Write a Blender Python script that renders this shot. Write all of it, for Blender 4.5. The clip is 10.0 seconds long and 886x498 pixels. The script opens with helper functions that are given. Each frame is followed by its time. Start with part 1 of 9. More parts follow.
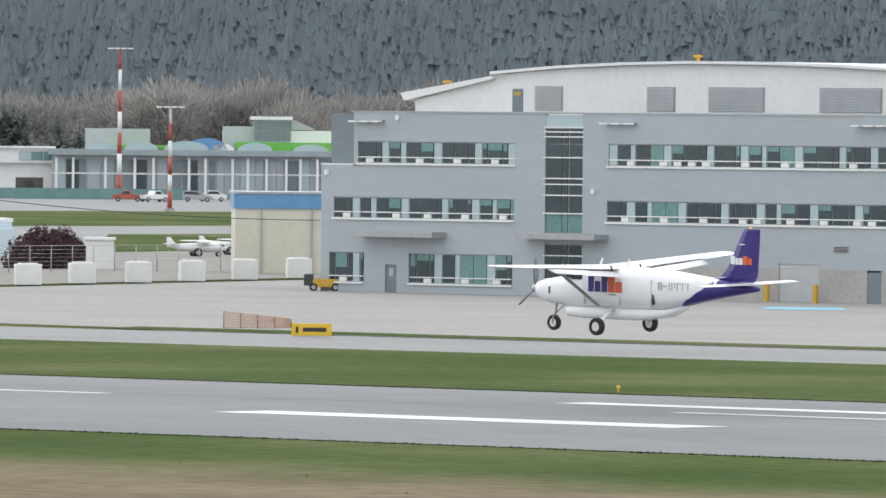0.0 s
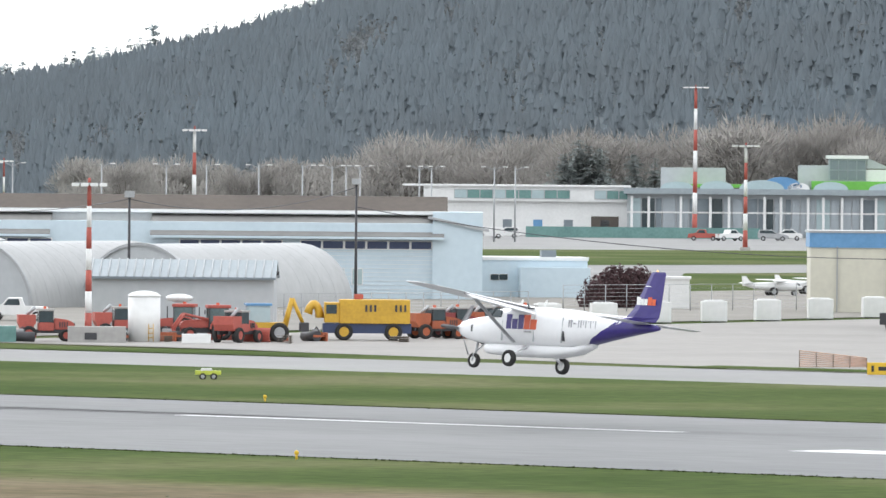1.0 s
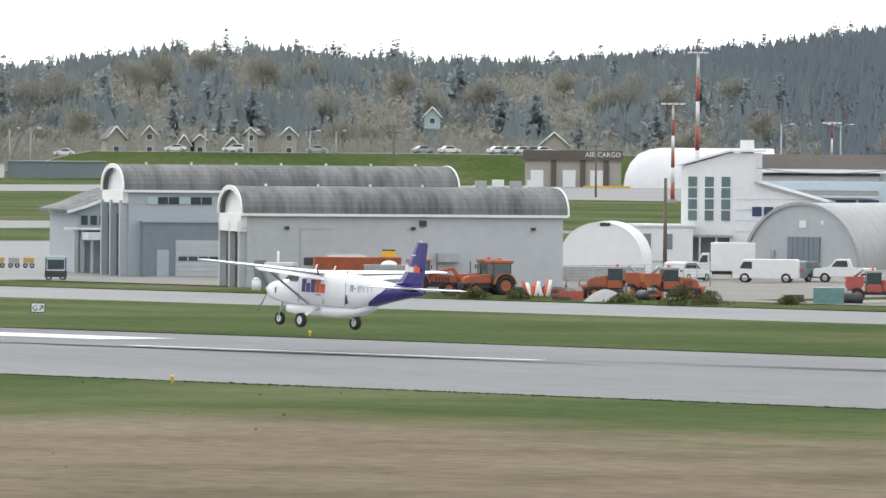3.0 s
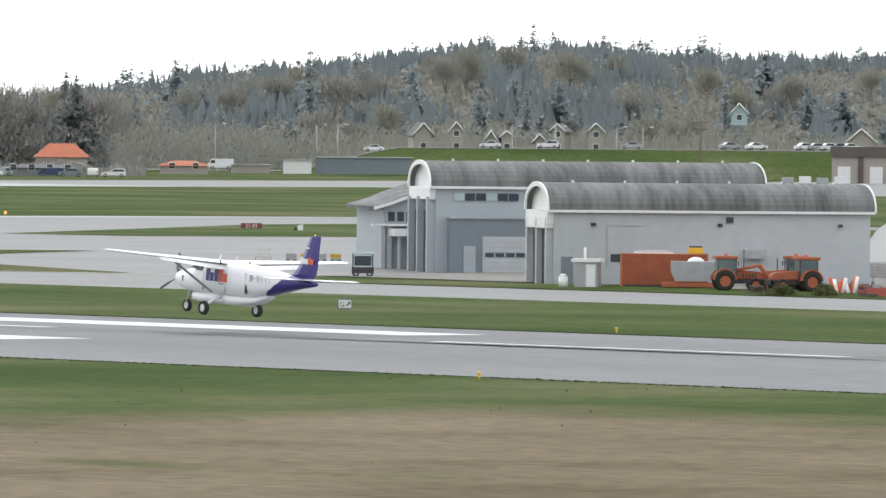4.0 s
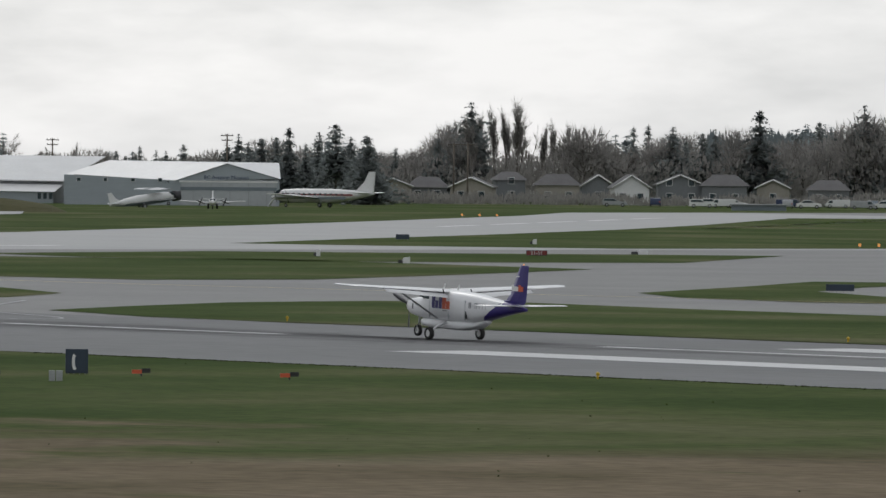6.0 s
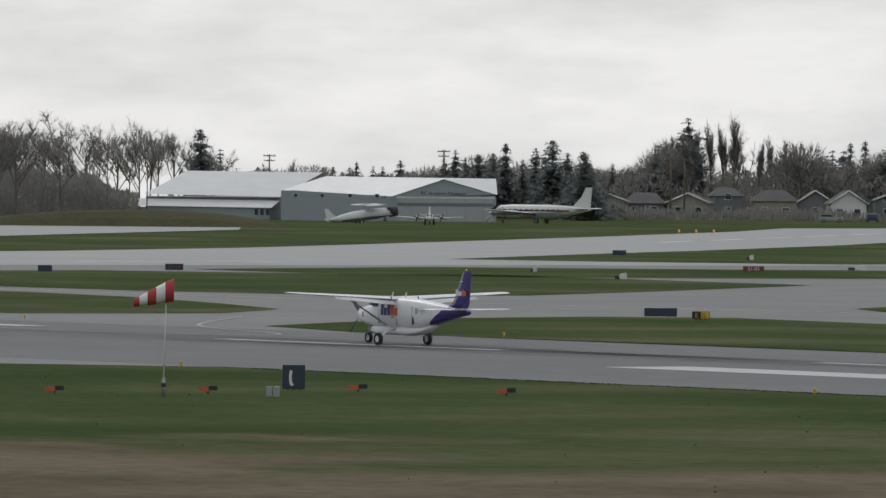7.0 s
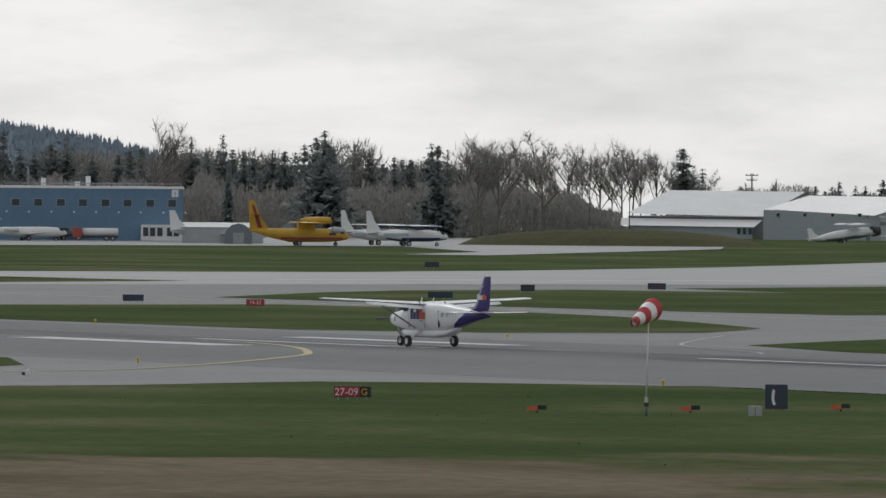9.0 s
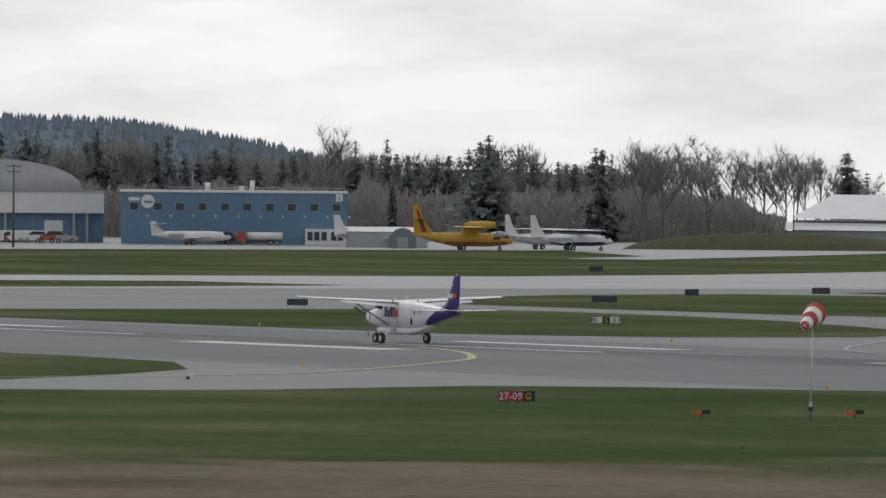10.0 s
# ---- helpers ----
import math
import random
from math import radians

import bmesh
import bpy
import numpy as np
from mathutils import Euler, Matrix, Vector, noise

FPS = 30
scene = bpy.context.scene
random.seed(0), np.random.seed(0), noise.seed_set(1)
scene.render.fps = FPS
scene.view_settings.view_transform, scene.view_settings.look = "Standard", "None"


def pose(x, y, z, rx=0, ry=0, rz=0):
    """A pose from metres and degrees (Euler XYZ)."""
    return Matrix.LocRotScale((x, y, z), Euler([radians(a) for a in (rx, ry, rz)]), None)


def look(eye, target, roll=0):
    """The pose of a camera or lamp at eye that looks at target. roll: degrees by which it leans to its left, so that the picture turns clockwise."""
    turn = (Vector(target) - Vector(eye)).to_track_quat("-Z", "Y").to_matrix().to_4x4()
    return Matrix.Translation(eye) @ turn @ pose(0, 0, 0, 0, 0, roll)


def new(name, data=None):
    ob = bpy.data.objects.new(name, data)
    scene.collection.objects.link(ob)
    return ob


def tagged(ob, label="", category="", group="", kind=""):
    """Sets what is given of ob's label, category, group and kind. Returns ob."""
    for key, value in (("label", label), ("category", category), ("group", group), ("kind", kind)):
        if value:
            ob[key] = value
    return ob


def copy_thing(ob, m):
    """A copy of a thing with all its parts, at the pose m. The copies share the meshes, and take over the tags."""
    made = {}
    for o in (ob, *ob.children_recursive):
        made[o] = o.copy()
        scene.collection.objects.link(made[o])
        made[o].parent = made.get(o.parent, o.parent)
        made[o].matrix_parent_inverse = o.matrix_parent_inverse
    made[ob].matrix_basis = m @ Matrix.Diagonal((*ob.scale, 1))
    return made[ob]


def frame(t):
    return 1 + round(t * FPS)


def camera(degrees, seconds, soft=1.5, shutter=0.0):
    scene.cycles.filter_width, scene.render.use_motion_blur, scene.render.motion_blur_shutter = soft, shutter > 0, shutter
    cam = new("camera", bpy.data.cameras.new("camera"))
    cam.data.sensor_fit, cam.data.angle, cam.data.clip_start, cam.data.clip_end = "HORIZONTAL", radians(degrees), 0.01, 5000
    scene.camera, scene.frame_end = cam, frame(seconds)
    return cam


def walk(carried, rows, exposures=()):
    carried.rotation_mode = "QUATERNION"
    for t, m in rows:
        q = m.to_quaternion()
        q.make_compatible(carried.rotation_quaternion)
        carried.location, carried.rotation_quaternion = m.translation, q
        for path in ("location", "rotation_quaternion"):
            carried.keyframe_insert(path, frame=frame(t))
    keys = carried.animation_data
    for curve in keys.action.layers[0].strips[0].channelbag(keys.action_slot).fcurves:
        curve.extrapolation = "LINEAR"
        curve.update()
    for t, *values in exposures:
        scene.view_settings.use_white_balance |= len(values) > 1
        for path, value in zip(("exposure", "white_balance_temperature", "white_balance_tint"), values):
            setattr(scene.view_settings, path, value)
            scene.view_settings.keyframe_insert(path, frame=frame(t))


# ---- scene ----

# ---- camera: a long lens on a stand that pans after the aircraft ----
EYE = (0.0, 0.0, 12.03)
cam = camera(5.0752, 10.0, soft=1.5)


def aim(turn, tilt, roll):
    """A camera pose: turn in degrees left of the y axis, tilt up."""
    a, b = radians(turn), radians(tilt)
    way = Vector((-math.sin(a) * math.cos(b), math.cos(a) * math.cos(b), math.sin(b)))
    return look(EYE, Vector(EYE) + way * 100, roll)


PAN = [
    (0, 40.891, -0.696, 0.556),
    (0.3, 41.978, -0.627, 0.537),
    (0.5, 42.947, -0.560, 0.527),
    (0.7, 43.486, -0.537, 0.519),
    (0.8, 43.811, -0.521, 0.516),
    (1, 44.191, -0.503, 0.510),
    (1.3, 44.781, -0.529, 0.503),
    (1.4, 45.172, -0.541, 0.502),
    (1.5, 45.612, -0.534, 0.501),
    (2, 46.654, -0.516, 0.518),
    (2.2, 47.124, -0.551, 0.525),
    (3.3, 49.434, -0.782, 0.487),
    (3.5, 49.744, -0.770, 0.496),
    (3.6, 49.945, -0.779, 0.502),
    (3.9, 50.465, -0.794, 0.515),
    (4, 50.691, -0.799, 0.517),
    (4.4, 51.500, -0.802, 0.515),
    (4.5, 51.667, -0.798, 0.517),
    (4.7, 52.112, -0.787, 0.523),
    (4.8, 52.431, -0.770, 0.527),
    (5, 53.131, -0.759, 0.533),
    (5.1, 53.456, -0.749, 0.535),
    (5.2, 53.773, -0.738, 0.537),
    (5.5, 54.653, -0.702, 0.537),
    (5.7, 55.160, -0.687, 0.537),
    (6.8, 56.892, -0.578, 0.501),
    (7, 57.051, -0.577, 0.504),
    (7.4, 57.696, -0.579, 0.506),
    (7.5, 57.911, -0.572, 0.507),
    (7.8, 58.427, -0.533, 0.510),
    (7.9, 58.684, -0.530, 0.510),
    (8, 58.859, -0.510, 0.508),
    (8.5, 59.481, -0.485, 0.480),
    (9, 59.817, -0.488, 0.447),
    (9.5, 60.161, -0.488, 0.446),
    (9.6, 60.318, -0.489, 0.447),
    (10, 60.758, -0.470, 0.443),
]
EXPOSURE = ((0.0, 0.7), (0.5, 0.8), (1.0, 0.95), (2.2, 0.84), (3.5, 0.62), (4.5, 0.48), (5.0, 0.08), (5.5, -0.4), (7.0, -0.8), (9.0, -0.82), (10.0, -0.73))
walk(cam, [(t, aim(a, b, r)) for t, a, b, r in PAN], EXPOSURE)

# ---- sky: bright overcast, thin sun through cloud ----
SUN_TURN, SUN_UP = 75.0, 38.0
world = bpy.data.worlds.new("world")
scene.world = world
world.use_nodes = True
wt = world.node_tree
wt.nodes.clear()
w_out = wt.nodes.new("ShaderNodeOutputWorld")
w_bg = wt.nodes.new("ShaderNodeBackground")
w_sky = wt.nodes.new("ShaderNodeTexSky")
w_sky.sky_type, w_sky.sun_disc = "NISHITA", False
w_sky.sun_elevation, w_sky.sun_rotation = radians(SUN_UP), radians(-SUN_TURN)
w_gain = wt.nodes.new("ShaderNodeVectorMath")
w_gain.operation = "SCALE"
w_gain.inputs["Scale"].default_value = 0.09
w_tc = wt.nodes.new("ShaderNodeTexCoord")
w_map = wt.nodes.new("ShaderNodeMapping")
w_map.inputs["Scale"].default_value = (32, 32, 120)
w_n = wt.nodes.new("ShaderNodeTexNoise")
w_n.inputs["Scale"].default_value, w_n.inputs["Detail"].default_value = 1.0, 6
w_n.inputs["Roughness"].default_value = 0.55
w_ramp = wt.nodes.new("ShaderNodeValToRGB")
w_ramp.color_ramp.elements[0].position, w_ramp.color_ramp.elements[0].color = 0.32, (0.64, 0.67, 0.70, 1)
w_ramp.color_ramp.elements[1].position, w_ramp.color_ramp.elements[1].color = 0.62, (0.86, 0.88, 0.905, 1)
w_mix = wt.nodes.new("ShaderNodeMix")
w_mix.data_type = "RGBA"
w_mix.inputs[0].default_value = 0.9
wt.links.new(w_tc.outputs["Generated"], w_map.inputs["Vector"])
wt.links.new(w_map.outputs["Vector"], w_n.inputs["Vector"])
wt.links.new(w_n.outputs["Fac"], w_ramp.inputs["Fac"])
wt.links.new(w_sky.outputs["Color"], w_gain.inputs[0])
wt.links.new(w_gain.outputs[0], w_mix.inputs[6])
wt.links.new(w_ramp.outputs["Color"], w_mix.inputs[7])
w_dot = wt.nodes.new("ShaderNodeVectorMath")
w_dot.operation = "DOT_PRODUCT"
w_dot.inputs[1].default_value = (-math.sin(radians(SUN_TURN)), math.cos(radians(SUN_TURN)), 0.25)
wt.links.new(w_tc.outputs["Generated"], w_dot.inputs[0])
w_rg = wt.nodes.new("ShaderNodeMapRange")
w_rg.interpolation_type = "SMOOTHSTEP"
w_rg.inputs["From Min"].default_value, w_rg.inputs["From Max"].default_value = 0.7, 1.0
w_rg.inputs["To Min"].default_value, w_rg.inputs["To Max"].default_value = 1.15, 1.75
wt.links.new(w_dot.outputs["Value"], w_rg.inputs["Value"])
w_glow = wt.nodes.new("ShaderNodeVectorMath")
w_glow.operation = "SCALE"
wt.links.new(w_mix.outputs[2], w_glow.inputs[0])
wt.links.new(w_rg.outputs[0], w_glow.inputs["Scale"])
wt.links.new(w_glow.outputs[0], w_bg.inputs["Color"])
w_bg.inputs["Strength"].default_value = 1.0
wt.links.new(w_bg.outputs["Background"], w_out.inputs["Surface"])
sun = new("sun", bpy.data.lights.new("sun", "SUN"))
sun.data.energy, sun.data.angle, sun.data.color = 0.4, radians(14), (1.0, 0.98, 0.96)
a_, b_ = radians(SUN_TURN), radians(SUN_UP)
sun.matrix_basis = look(Vector((-math.sin(a_) * math.cos(b_), math.cos(a_) * math.cos(b_), math.sin(b_))) * 50, (0, 0, 0))


# ---- materials ----
def mat(name, c1, c2=None, scale=1.0, rough=0.6, metal=0.0, fine=None, bump=0.0, glass=0.0, emit=None, stretch=(1, 1, 1), island=0.0, spec=0.5, leaf=0.0):
    """A procedural surface: two colours by a coarse noise in metres, a fine grain over it, and a slight relief."""
    m = bpy.data.materials.new(name)
    m.use_nodes = True
    nt = m.node_tree
    b = nt.nodes["Principled BSDF"]
    b.inputs["Roughness"].default_value, b.inputs["Metallic"].default_value = rough, metal
    b.inputs["Specular IOR Level"].default_value = spec
    if c2 is None:
        c2 = tuple(v * 0.82 for v in c1)
    tc = nt.nodes.new("ShaderNodeTexCoord")
    mp = nt.nodes.new("ShaderNodeMapping")
    mp.inputs["Scale"].default_value = stretch
    nt.links.new(tc.outputs["Object"], mp.inputs["Vector"])
    n1 = nt.nodes.new("ShaderNodeTexNoise")
    n1.inputs["Scale"].default_value, n1.inputs["Detail"].default_value = scale, 5
    n2 = nt.nodes.new("ShaderNodeTexNoise")
    n2.inputs["Scale"].default_value, n2.inputs["Detail"].default_value = fine or scale * 9, 3
    for n in (n1, n2):
        nt.links.new(mp.outputs["Vector"], n.inputs["Vector"])
    add = nt.nodes.new("ShaderNodeMath")
    add.operation = "MULTIPLY_ADD"
    add.inputs[1].default_value = 0.45
    nt.links.new(n2.outputs["Fac"], add.inputs[0])
    sc = nt.nodes.new("ShaderNodeMath")
    sc.operation = "MULTIPLY"
    sc.inputs[1].default_value = 0.55
    nt.links.new(n1.outputs["Fac"], sc.inputs[0])
    nt.links.new(sc.outputs[0], add.inputs[2])
    ramp = nt.nodes.new("ShaderNodeValToRGB")
    ramp.color_ramp.elements[0].position, ramp.color_ramp.elements[0].color = 0.36, (*c2, 1)
    ramp.color_ramp.elements[1].position, ramp.color_ramp.elements[1].color = 0.62, (*c1, 1)
    nt.links.new(add.outputs[0], ramp.inputs["Fac"])
    last = ramp.outputs["Color"]
    if island:
        gm = nt.nodes.new("ShaderNodeNewGeometry")
        oi = nt.nodes.new("ShaderNodeObjectInfo")
        su = nt.nodes.new("ShaderNodeMath")
        su.operation = "ADD"
        nt.links.new(gm.outputs["Random Per Island"], su.inputs[0])
        nt.links.new(oi.outputs["Random"], su.inputs[1])
        mr = nt.nodes.new("ShaderNodeMapRange")
        mr.inputs["From Max"].default_value = 2.0
        mr.inputs["To Min"].default_value, mr.inputs["To Max"].default_value = 1 - island, 1 + island
        nt.links.new(su.outputs[0], mr.inputs["Value"])
        vm = nt.nodes.new("ShaderNodeVectorMath")
        vm.operation = "SCALE"
        nt.links.new(last, vm.inputs[0])
        nt.links.new(mr.outputs[0], vm.inputs["Scale"])
        last = vm.outputs[0]
    nt.links.new(last, b.inputs["Base Color"])
    if bump:
        bp = nt.nodes.new("ShaderNodeBump")
        bp.inputs["Strength"].default_value, bp.inputs["Distance"].default_value = bump, 0.02
        nt.links.new(add.outputs[0], bp.inputs["Height"])
        nt.links.new(bp.outputs["Normal"], b.inputs["Normal"])
    if emit:
        b.inputs["Emission Color"].default_value, b.inputs["Emission Strength"].default_value = (*emit[:3], 1), emit[3]
    if leaf:
        tr = nt.nodes.new("ShaderNodeBsdfTranslucent")
        ms = nt.nodes.new("ShaderNodeMixShader")
        ms.inputs[0].default_value = leaf
        nt.links.new(last, tr.inputs["Color"])
        nt.links.new(b.outputs["BSDF"], ms.inputs[1])
        nt.links.new(tr.outputs["BSDF"], ms.inputs[2])
        nt.links.new(ms.outputs[0], nt.nodes["Material Output"].inputs["Surface"])
    return m


def streaked(name, c1, c2, rough):
    """A roof sheet with dark run-off stains down its slope."""
    return mat(name, c1, c2, 0.35, rough, fine=1.6, stretch=(1.6, 0.25, 0.25), bump=0.15)


def grass_mat():
    """Mown airfield grass, green, thinning to dry tan turf on the near bank."""
    m = bpy.data.materials.new("airfield_grass")
    m.use_nodes = True
    nt = m.node_tree
    b = nt.nodes["Principled BSDF"]
    b.inputs["Roughness"].default_value, b.inputs["Specular IOR Level"].default_value = 0.95, 0.035
    geo = nt.nodes.new("ShaderNodeNewGeometry")

    def noise_of(scale, detail, stretch=(1, 1, 1)):
        mp = nt.nodes.new("ShaderNodeMapping")
        mp.inputs["Scale"].default_value = stretch
        nt.links.new(geo.outputs["Position"], mp.inputs["Vector"])
        n = nt.nodes.new("ShaderNodeTexNoise")
        n.inputs["Scale"].default_value, n.inputs["Detail"].default_value = scale, detail
        nt.links.new(mp.outputs["Vector"], n.inputs["Vector"])
        return n.outputs["Fac"]

    def ramp_of(fac, *stops):
        r = nt.nodes.new("ShaderNodeValToRGB")
        while len(r.color_ramp.elements) < len(stops):
            r.color_ramp.elements.new(0.5)
        for e, (p, c) in zip(r.color_ramp.elements, stops):
            e.position, e.color = p, (*c, 1)
        nt.links.new(fac, r.inputs["Fac"])
        return r.outputs["Color"]

    green = ramp_of(noise_of(0.035, 8), (0.33, (0.040, 0.070, 0.012)), (0.5, (0.064, 0.093, 0.024)), (0.66, (0.124, 0.128, 0.060)))
    tan = ramp_of(noise_of(0.06, 8), (0.3, (0.108, 0.095, 0.052)), (0.5, (0.178, 0.142, 0.092)), (0.72, (0.22, 0.178, 0.122)))
    mottle = noise_of(0.07, 6, (0.35, 1, 1))
    # the dry bank ends along a bent line: y above 257, or x beyond -308
    def calc(op, a, b, c=None):
        n = nt.nodes.new("ShaderNodeMath")
        n.operation = op
        for k, v in enumerate((a, b, c)):
            if v is None:
                continue
            if isinstance(v, (int, float)):
                n.inputs[k].default_value = v
            else:
                nt.links.new(v, n.inputs[k])
        return n.outputs[0]

    sp = nt.nodes.new("ShaderNodeSeparateXYZ")
    nt.links.new(geo.outputs["Position"], sp.inputs[0])
    edge = calc("SMOOTH_MAX", calc("SUBTRACT", sp.outputs["Y"], 258.0), calc("MULTIPLY_ADD", sp.outputs["X"], -1.0, -309.0), 12.0)
    wob = calc("MULTIPLY_ADD", noise_of(0.05, 6), 22.0, -11.0)
    far = calc("MULTIPLY_ADD", noise_of(0.022, 6), 260.0, calc("SUBTRACT", calc("MULTIPLY", sp.outputs["Y"], 1.6), 450.0))
    edge = calc("MINIMUM", calc("ADD", edge, wob), far)
    rg = nt.nodes.new("ShaderNodeMapRange")
    rg.inputs["From Min"].default_value, rg.inputs["From Max"].default_value = -7.0, 7.0
    nt.links.new(edge, rg.inputs["Value"])
    lush = nt.nodes.new("ShaderNodeMapRange")
    lush.inputs["From Min"].default_value, lush.inputs["From Max"].default_value = 300.0, 430.0
    lush.inputs["To Min"].default_value, lush.inputs["To Max"].default_value = 0.0, 0.31
    nt.links.new(calc("MULTIPLY", sp.outputs["X"], -1.0), lush.inputs["Value"])
    tuft = nt.nodes.new("ShaderNodeMapRange")
    tuft.inputs["From Min"].default_value, tuft.inputs["From Max"].default_value = 0.65, 0.77
    nt.links.new(calc("ADD", mottle, lush.outputs[0]), tuft.inputs["Value"])
    dry = nt.nodes.new("ShaderNodeMix")
    dry.data_type = "RGBA"
    nt.links.new(tuft.outputs[0], dry.inputs[0])
    nt.links.new(tan, dry.inputs[6])
    nt.links.new(green, dry.inputs[7])
    mx = nt.nodes.new("ShaderNodeMix")
    mx.data_type = "RGBA"
    nt.links.new(rg.outputs[0], mx.inputs[0])
    nt.links.new(dry.outputs[2], mx.inputs[6])
    nt.links.new(green, mx.inputs[7])
    grain = nt.nodes.new("ShaderNodeMapRange")
    grain.inputs["From Min"].default_value, grain.inputs["From Max"].default_value = 0.25, 0.75
    grain.inputs["To Min"].default_value, grain.inputs["To Max"].default_value = 0.72, 1.28
    nt.links.new(noise_of(0.9, 4), grain.inputs["Value"])
    vm = nt.nodes.new("ShaderNodeVectorMath")
    vm.operation = "SCALE"
    nt.links.new(mx.outputs[2], vm.inputs[0])
    nt.links.new(grain.outputs[0], vm.inputs["Scale"])
    nt.links.new(vm.outputs[0], b.inputs["Base Color"])
    return m


M_GRASS = grass_mat()
M_ASPHALT = mat("runway_asphalt", (0.178, 0.18, 0.182), (0.135, 0.137, 0.14), 0.05, 0.72, fine=0.8, spec=0.3, stretch=(0.35, 1, 1))
M_TAXI = mat("taxiway_asphalt", (0.20, 0.198, 0.192), (0.15, 0.149, 0.146), 0.06, 0.6, fine=0.9, spec=0.33)
# a glossier, slightly paler taxiway asphalt, for the glare towards the sun
M_GLOSSY = mat("glossy_asphalt", (0.215, 0.213, 0.208), (0.165, 0.164, 0.16), 0.06, 0.42, fine=0.9, spec=0.55)
M_SOCK = mat("red_sock_fabric", (0.52, 0.06, 0.065), (0.43, 0.05, 0.055), 1.5, 0.8)
M_APRON = mat("apron_concrete", (0.32, 0.305, 0.29), (0.27, 0.26, 0.245), 0.07, 0.85, fine=0.7, spec=0.2)
M_GRAVEL = mat("gravel_verge", (0.25, 0.235, 0.21), (0.19, 0.18, 0.16), 0.1, 0.95, fine=1.5)
M_LINE = mat("runway_paint", (0.72, 0.72, 0.72), (0.55, 0.55, 0.55), 0.12, 0.7, fine=1.6, stretch=(0.4, 1, 1))
M_YLINE = mat("yellow_paint", (0.62, 0.52, 0.25), (0.5, 0.42, 0.2), 0.2, 0.7)
M_WHITE = mat("white_paint", (0.80, 0.80, 0.79), (0.72, 0.72, 0.71), 0.25, 0.35)
M_WHITE_G = mat("aircraft_white", (0.84, 0.84, 0.85), (0.80, 0.80, 0.81), 0.5, 0.25)
M_PURPLE = mat("deep_purple_paint", (0.045, 0.03, 0.19), (0.035, 0.024, 0.16), 0.6, 0.3)
M_ORANGE = mat("orange_paint", (0.72, 0.13, 0.05), (0.6, 0.1, 0.04), 0.6, 0.45)
# worn orange, its colour also dulled to hold the haze over the yard
M_EQUIP = mat("worn_hazed_orange_paint", (0.47, 0.135, 0.062), (0.31, 0.10, 0.058), 0.9, 0.65, spec=0.3)
M_RED = mat("red_paint", (0.45, 0.10, 0.075), (0.36, 0.08, 0.062), 0.8, 0.55)
M_YELLOW = mat("yellow_equipment_paint", (0.62, 0.37, 0.035), (0.5, 0.29, 0.03), 0.7, 0.5)
M_TYRE = mat("tyre_rubber", (0.022, 0.022, 0.023), (0.032, 0.03, 0.028), 4, 0.85)
M_STEEL = mat("steel", (0.42, 0.43, 0.44), (0.33, 0.34, 0.35), 1.2, 0.45, 0.5)
M_DARK = mat("dark_metal", (0.05, 0.05, 0.055), (0.035, 0.035, 0.04), 2, 0.55)
M_GLASS = mat("dark_glazing", (0.045, 0.068, 0.078), (0.03, 0.046, 0.054), 0.3, 0.12, spec=0.6)
M_TEAL = mat("teal_glazing", (0.16, 0.30, 0.28), (0.11, 0.22, 0.21), 0.3, 0.12)
M_FROST = mat("pale_spandrel_glass", (0.42, 0.52, 0.54), (0.37, 0.47, 0.49), 0.3, 0.2)
M_GREYWALL = mat("blue_grey_cladding", (0.39, 0.43, 0.46), (0.355, 0.39, 0.42), 0.12, 0.6, stretch=(0.4, 1, 2))
M_GREYWALL2 = mat("grey_cladding", (0.47, 0.49, 0.505), (0.41, 0.43, 0.445), 0.15, 0.65)
M_SLATE = mat("slate_blue_cladding", (0.20, 0.235, 0.26), (0.17, 0.20, 0.225), 0.2, 0.6)
M_ROOFGREY = streaked("stained_grey_roof", (0.19, 0.193, 0.188), (0.072, 0.075, 0.072), 0.8)
M_BROWNROOF = mat("brown_roof", (0.13, 0.11, 0.095), (0.10, 0.085, 0.075), 0.2, 0.9)
M_PALEBLUE = mat("pale_blue_siding", (0.58, 0.68, 0.74), (0.52, 0.62, 0.68), 0.2, 0.6)
M_CREAM = mat("cream_siding", (0.62, 0.60, 0.50), (0.55, 0.53, 0.45), 0.2, 0.65)
M_BLUE = mat("blue_cladding", (0.14, 0.25, 0.37), (0.115, 0.21, 0.315), 0.15, 0.6)
M_BLUEPAINT = mat("blue_paint", (0.13, 0.30, 0.52), (0.10, 0.25, 0.44), 0.3, 0.5)
M_PALEMARK = mat("pale_blue_ground_paint", (0.22, 0.50, 0.66), (0.19, 0.42, 0.56), 0.3, 0.8)
M_MARKGREY = mat("pale_grey_marking", (0.40, 0.40, 0.42), (0.34, 0.34, 0.36), 1.0, 0.5)
M_GREEN = mat("lime_green_sheet", (0.16, 0.48, 0.07), (0.13, 0.40, 0.06), 0.2, 0.6)
M_QUON = mat("galvanised_sheet", (0.42, 0.425, 0.425), (0.36, 0.365, 0.365), 0.25, 0.5, 0.1, stretch=(1, 1, 0.3))
M_RIBROOF = mat("blue_grey_ribbed_sheet", (0.32, 0.365, 0.39), (0.26, 0.30, 0.325), 0.6, 0.45)
M_ROOFTAR = mat("weathered_tar_roof", (0.25, 0.245, 0.235), (0.19, 0.186, 0.18), 0.15, 0.85)
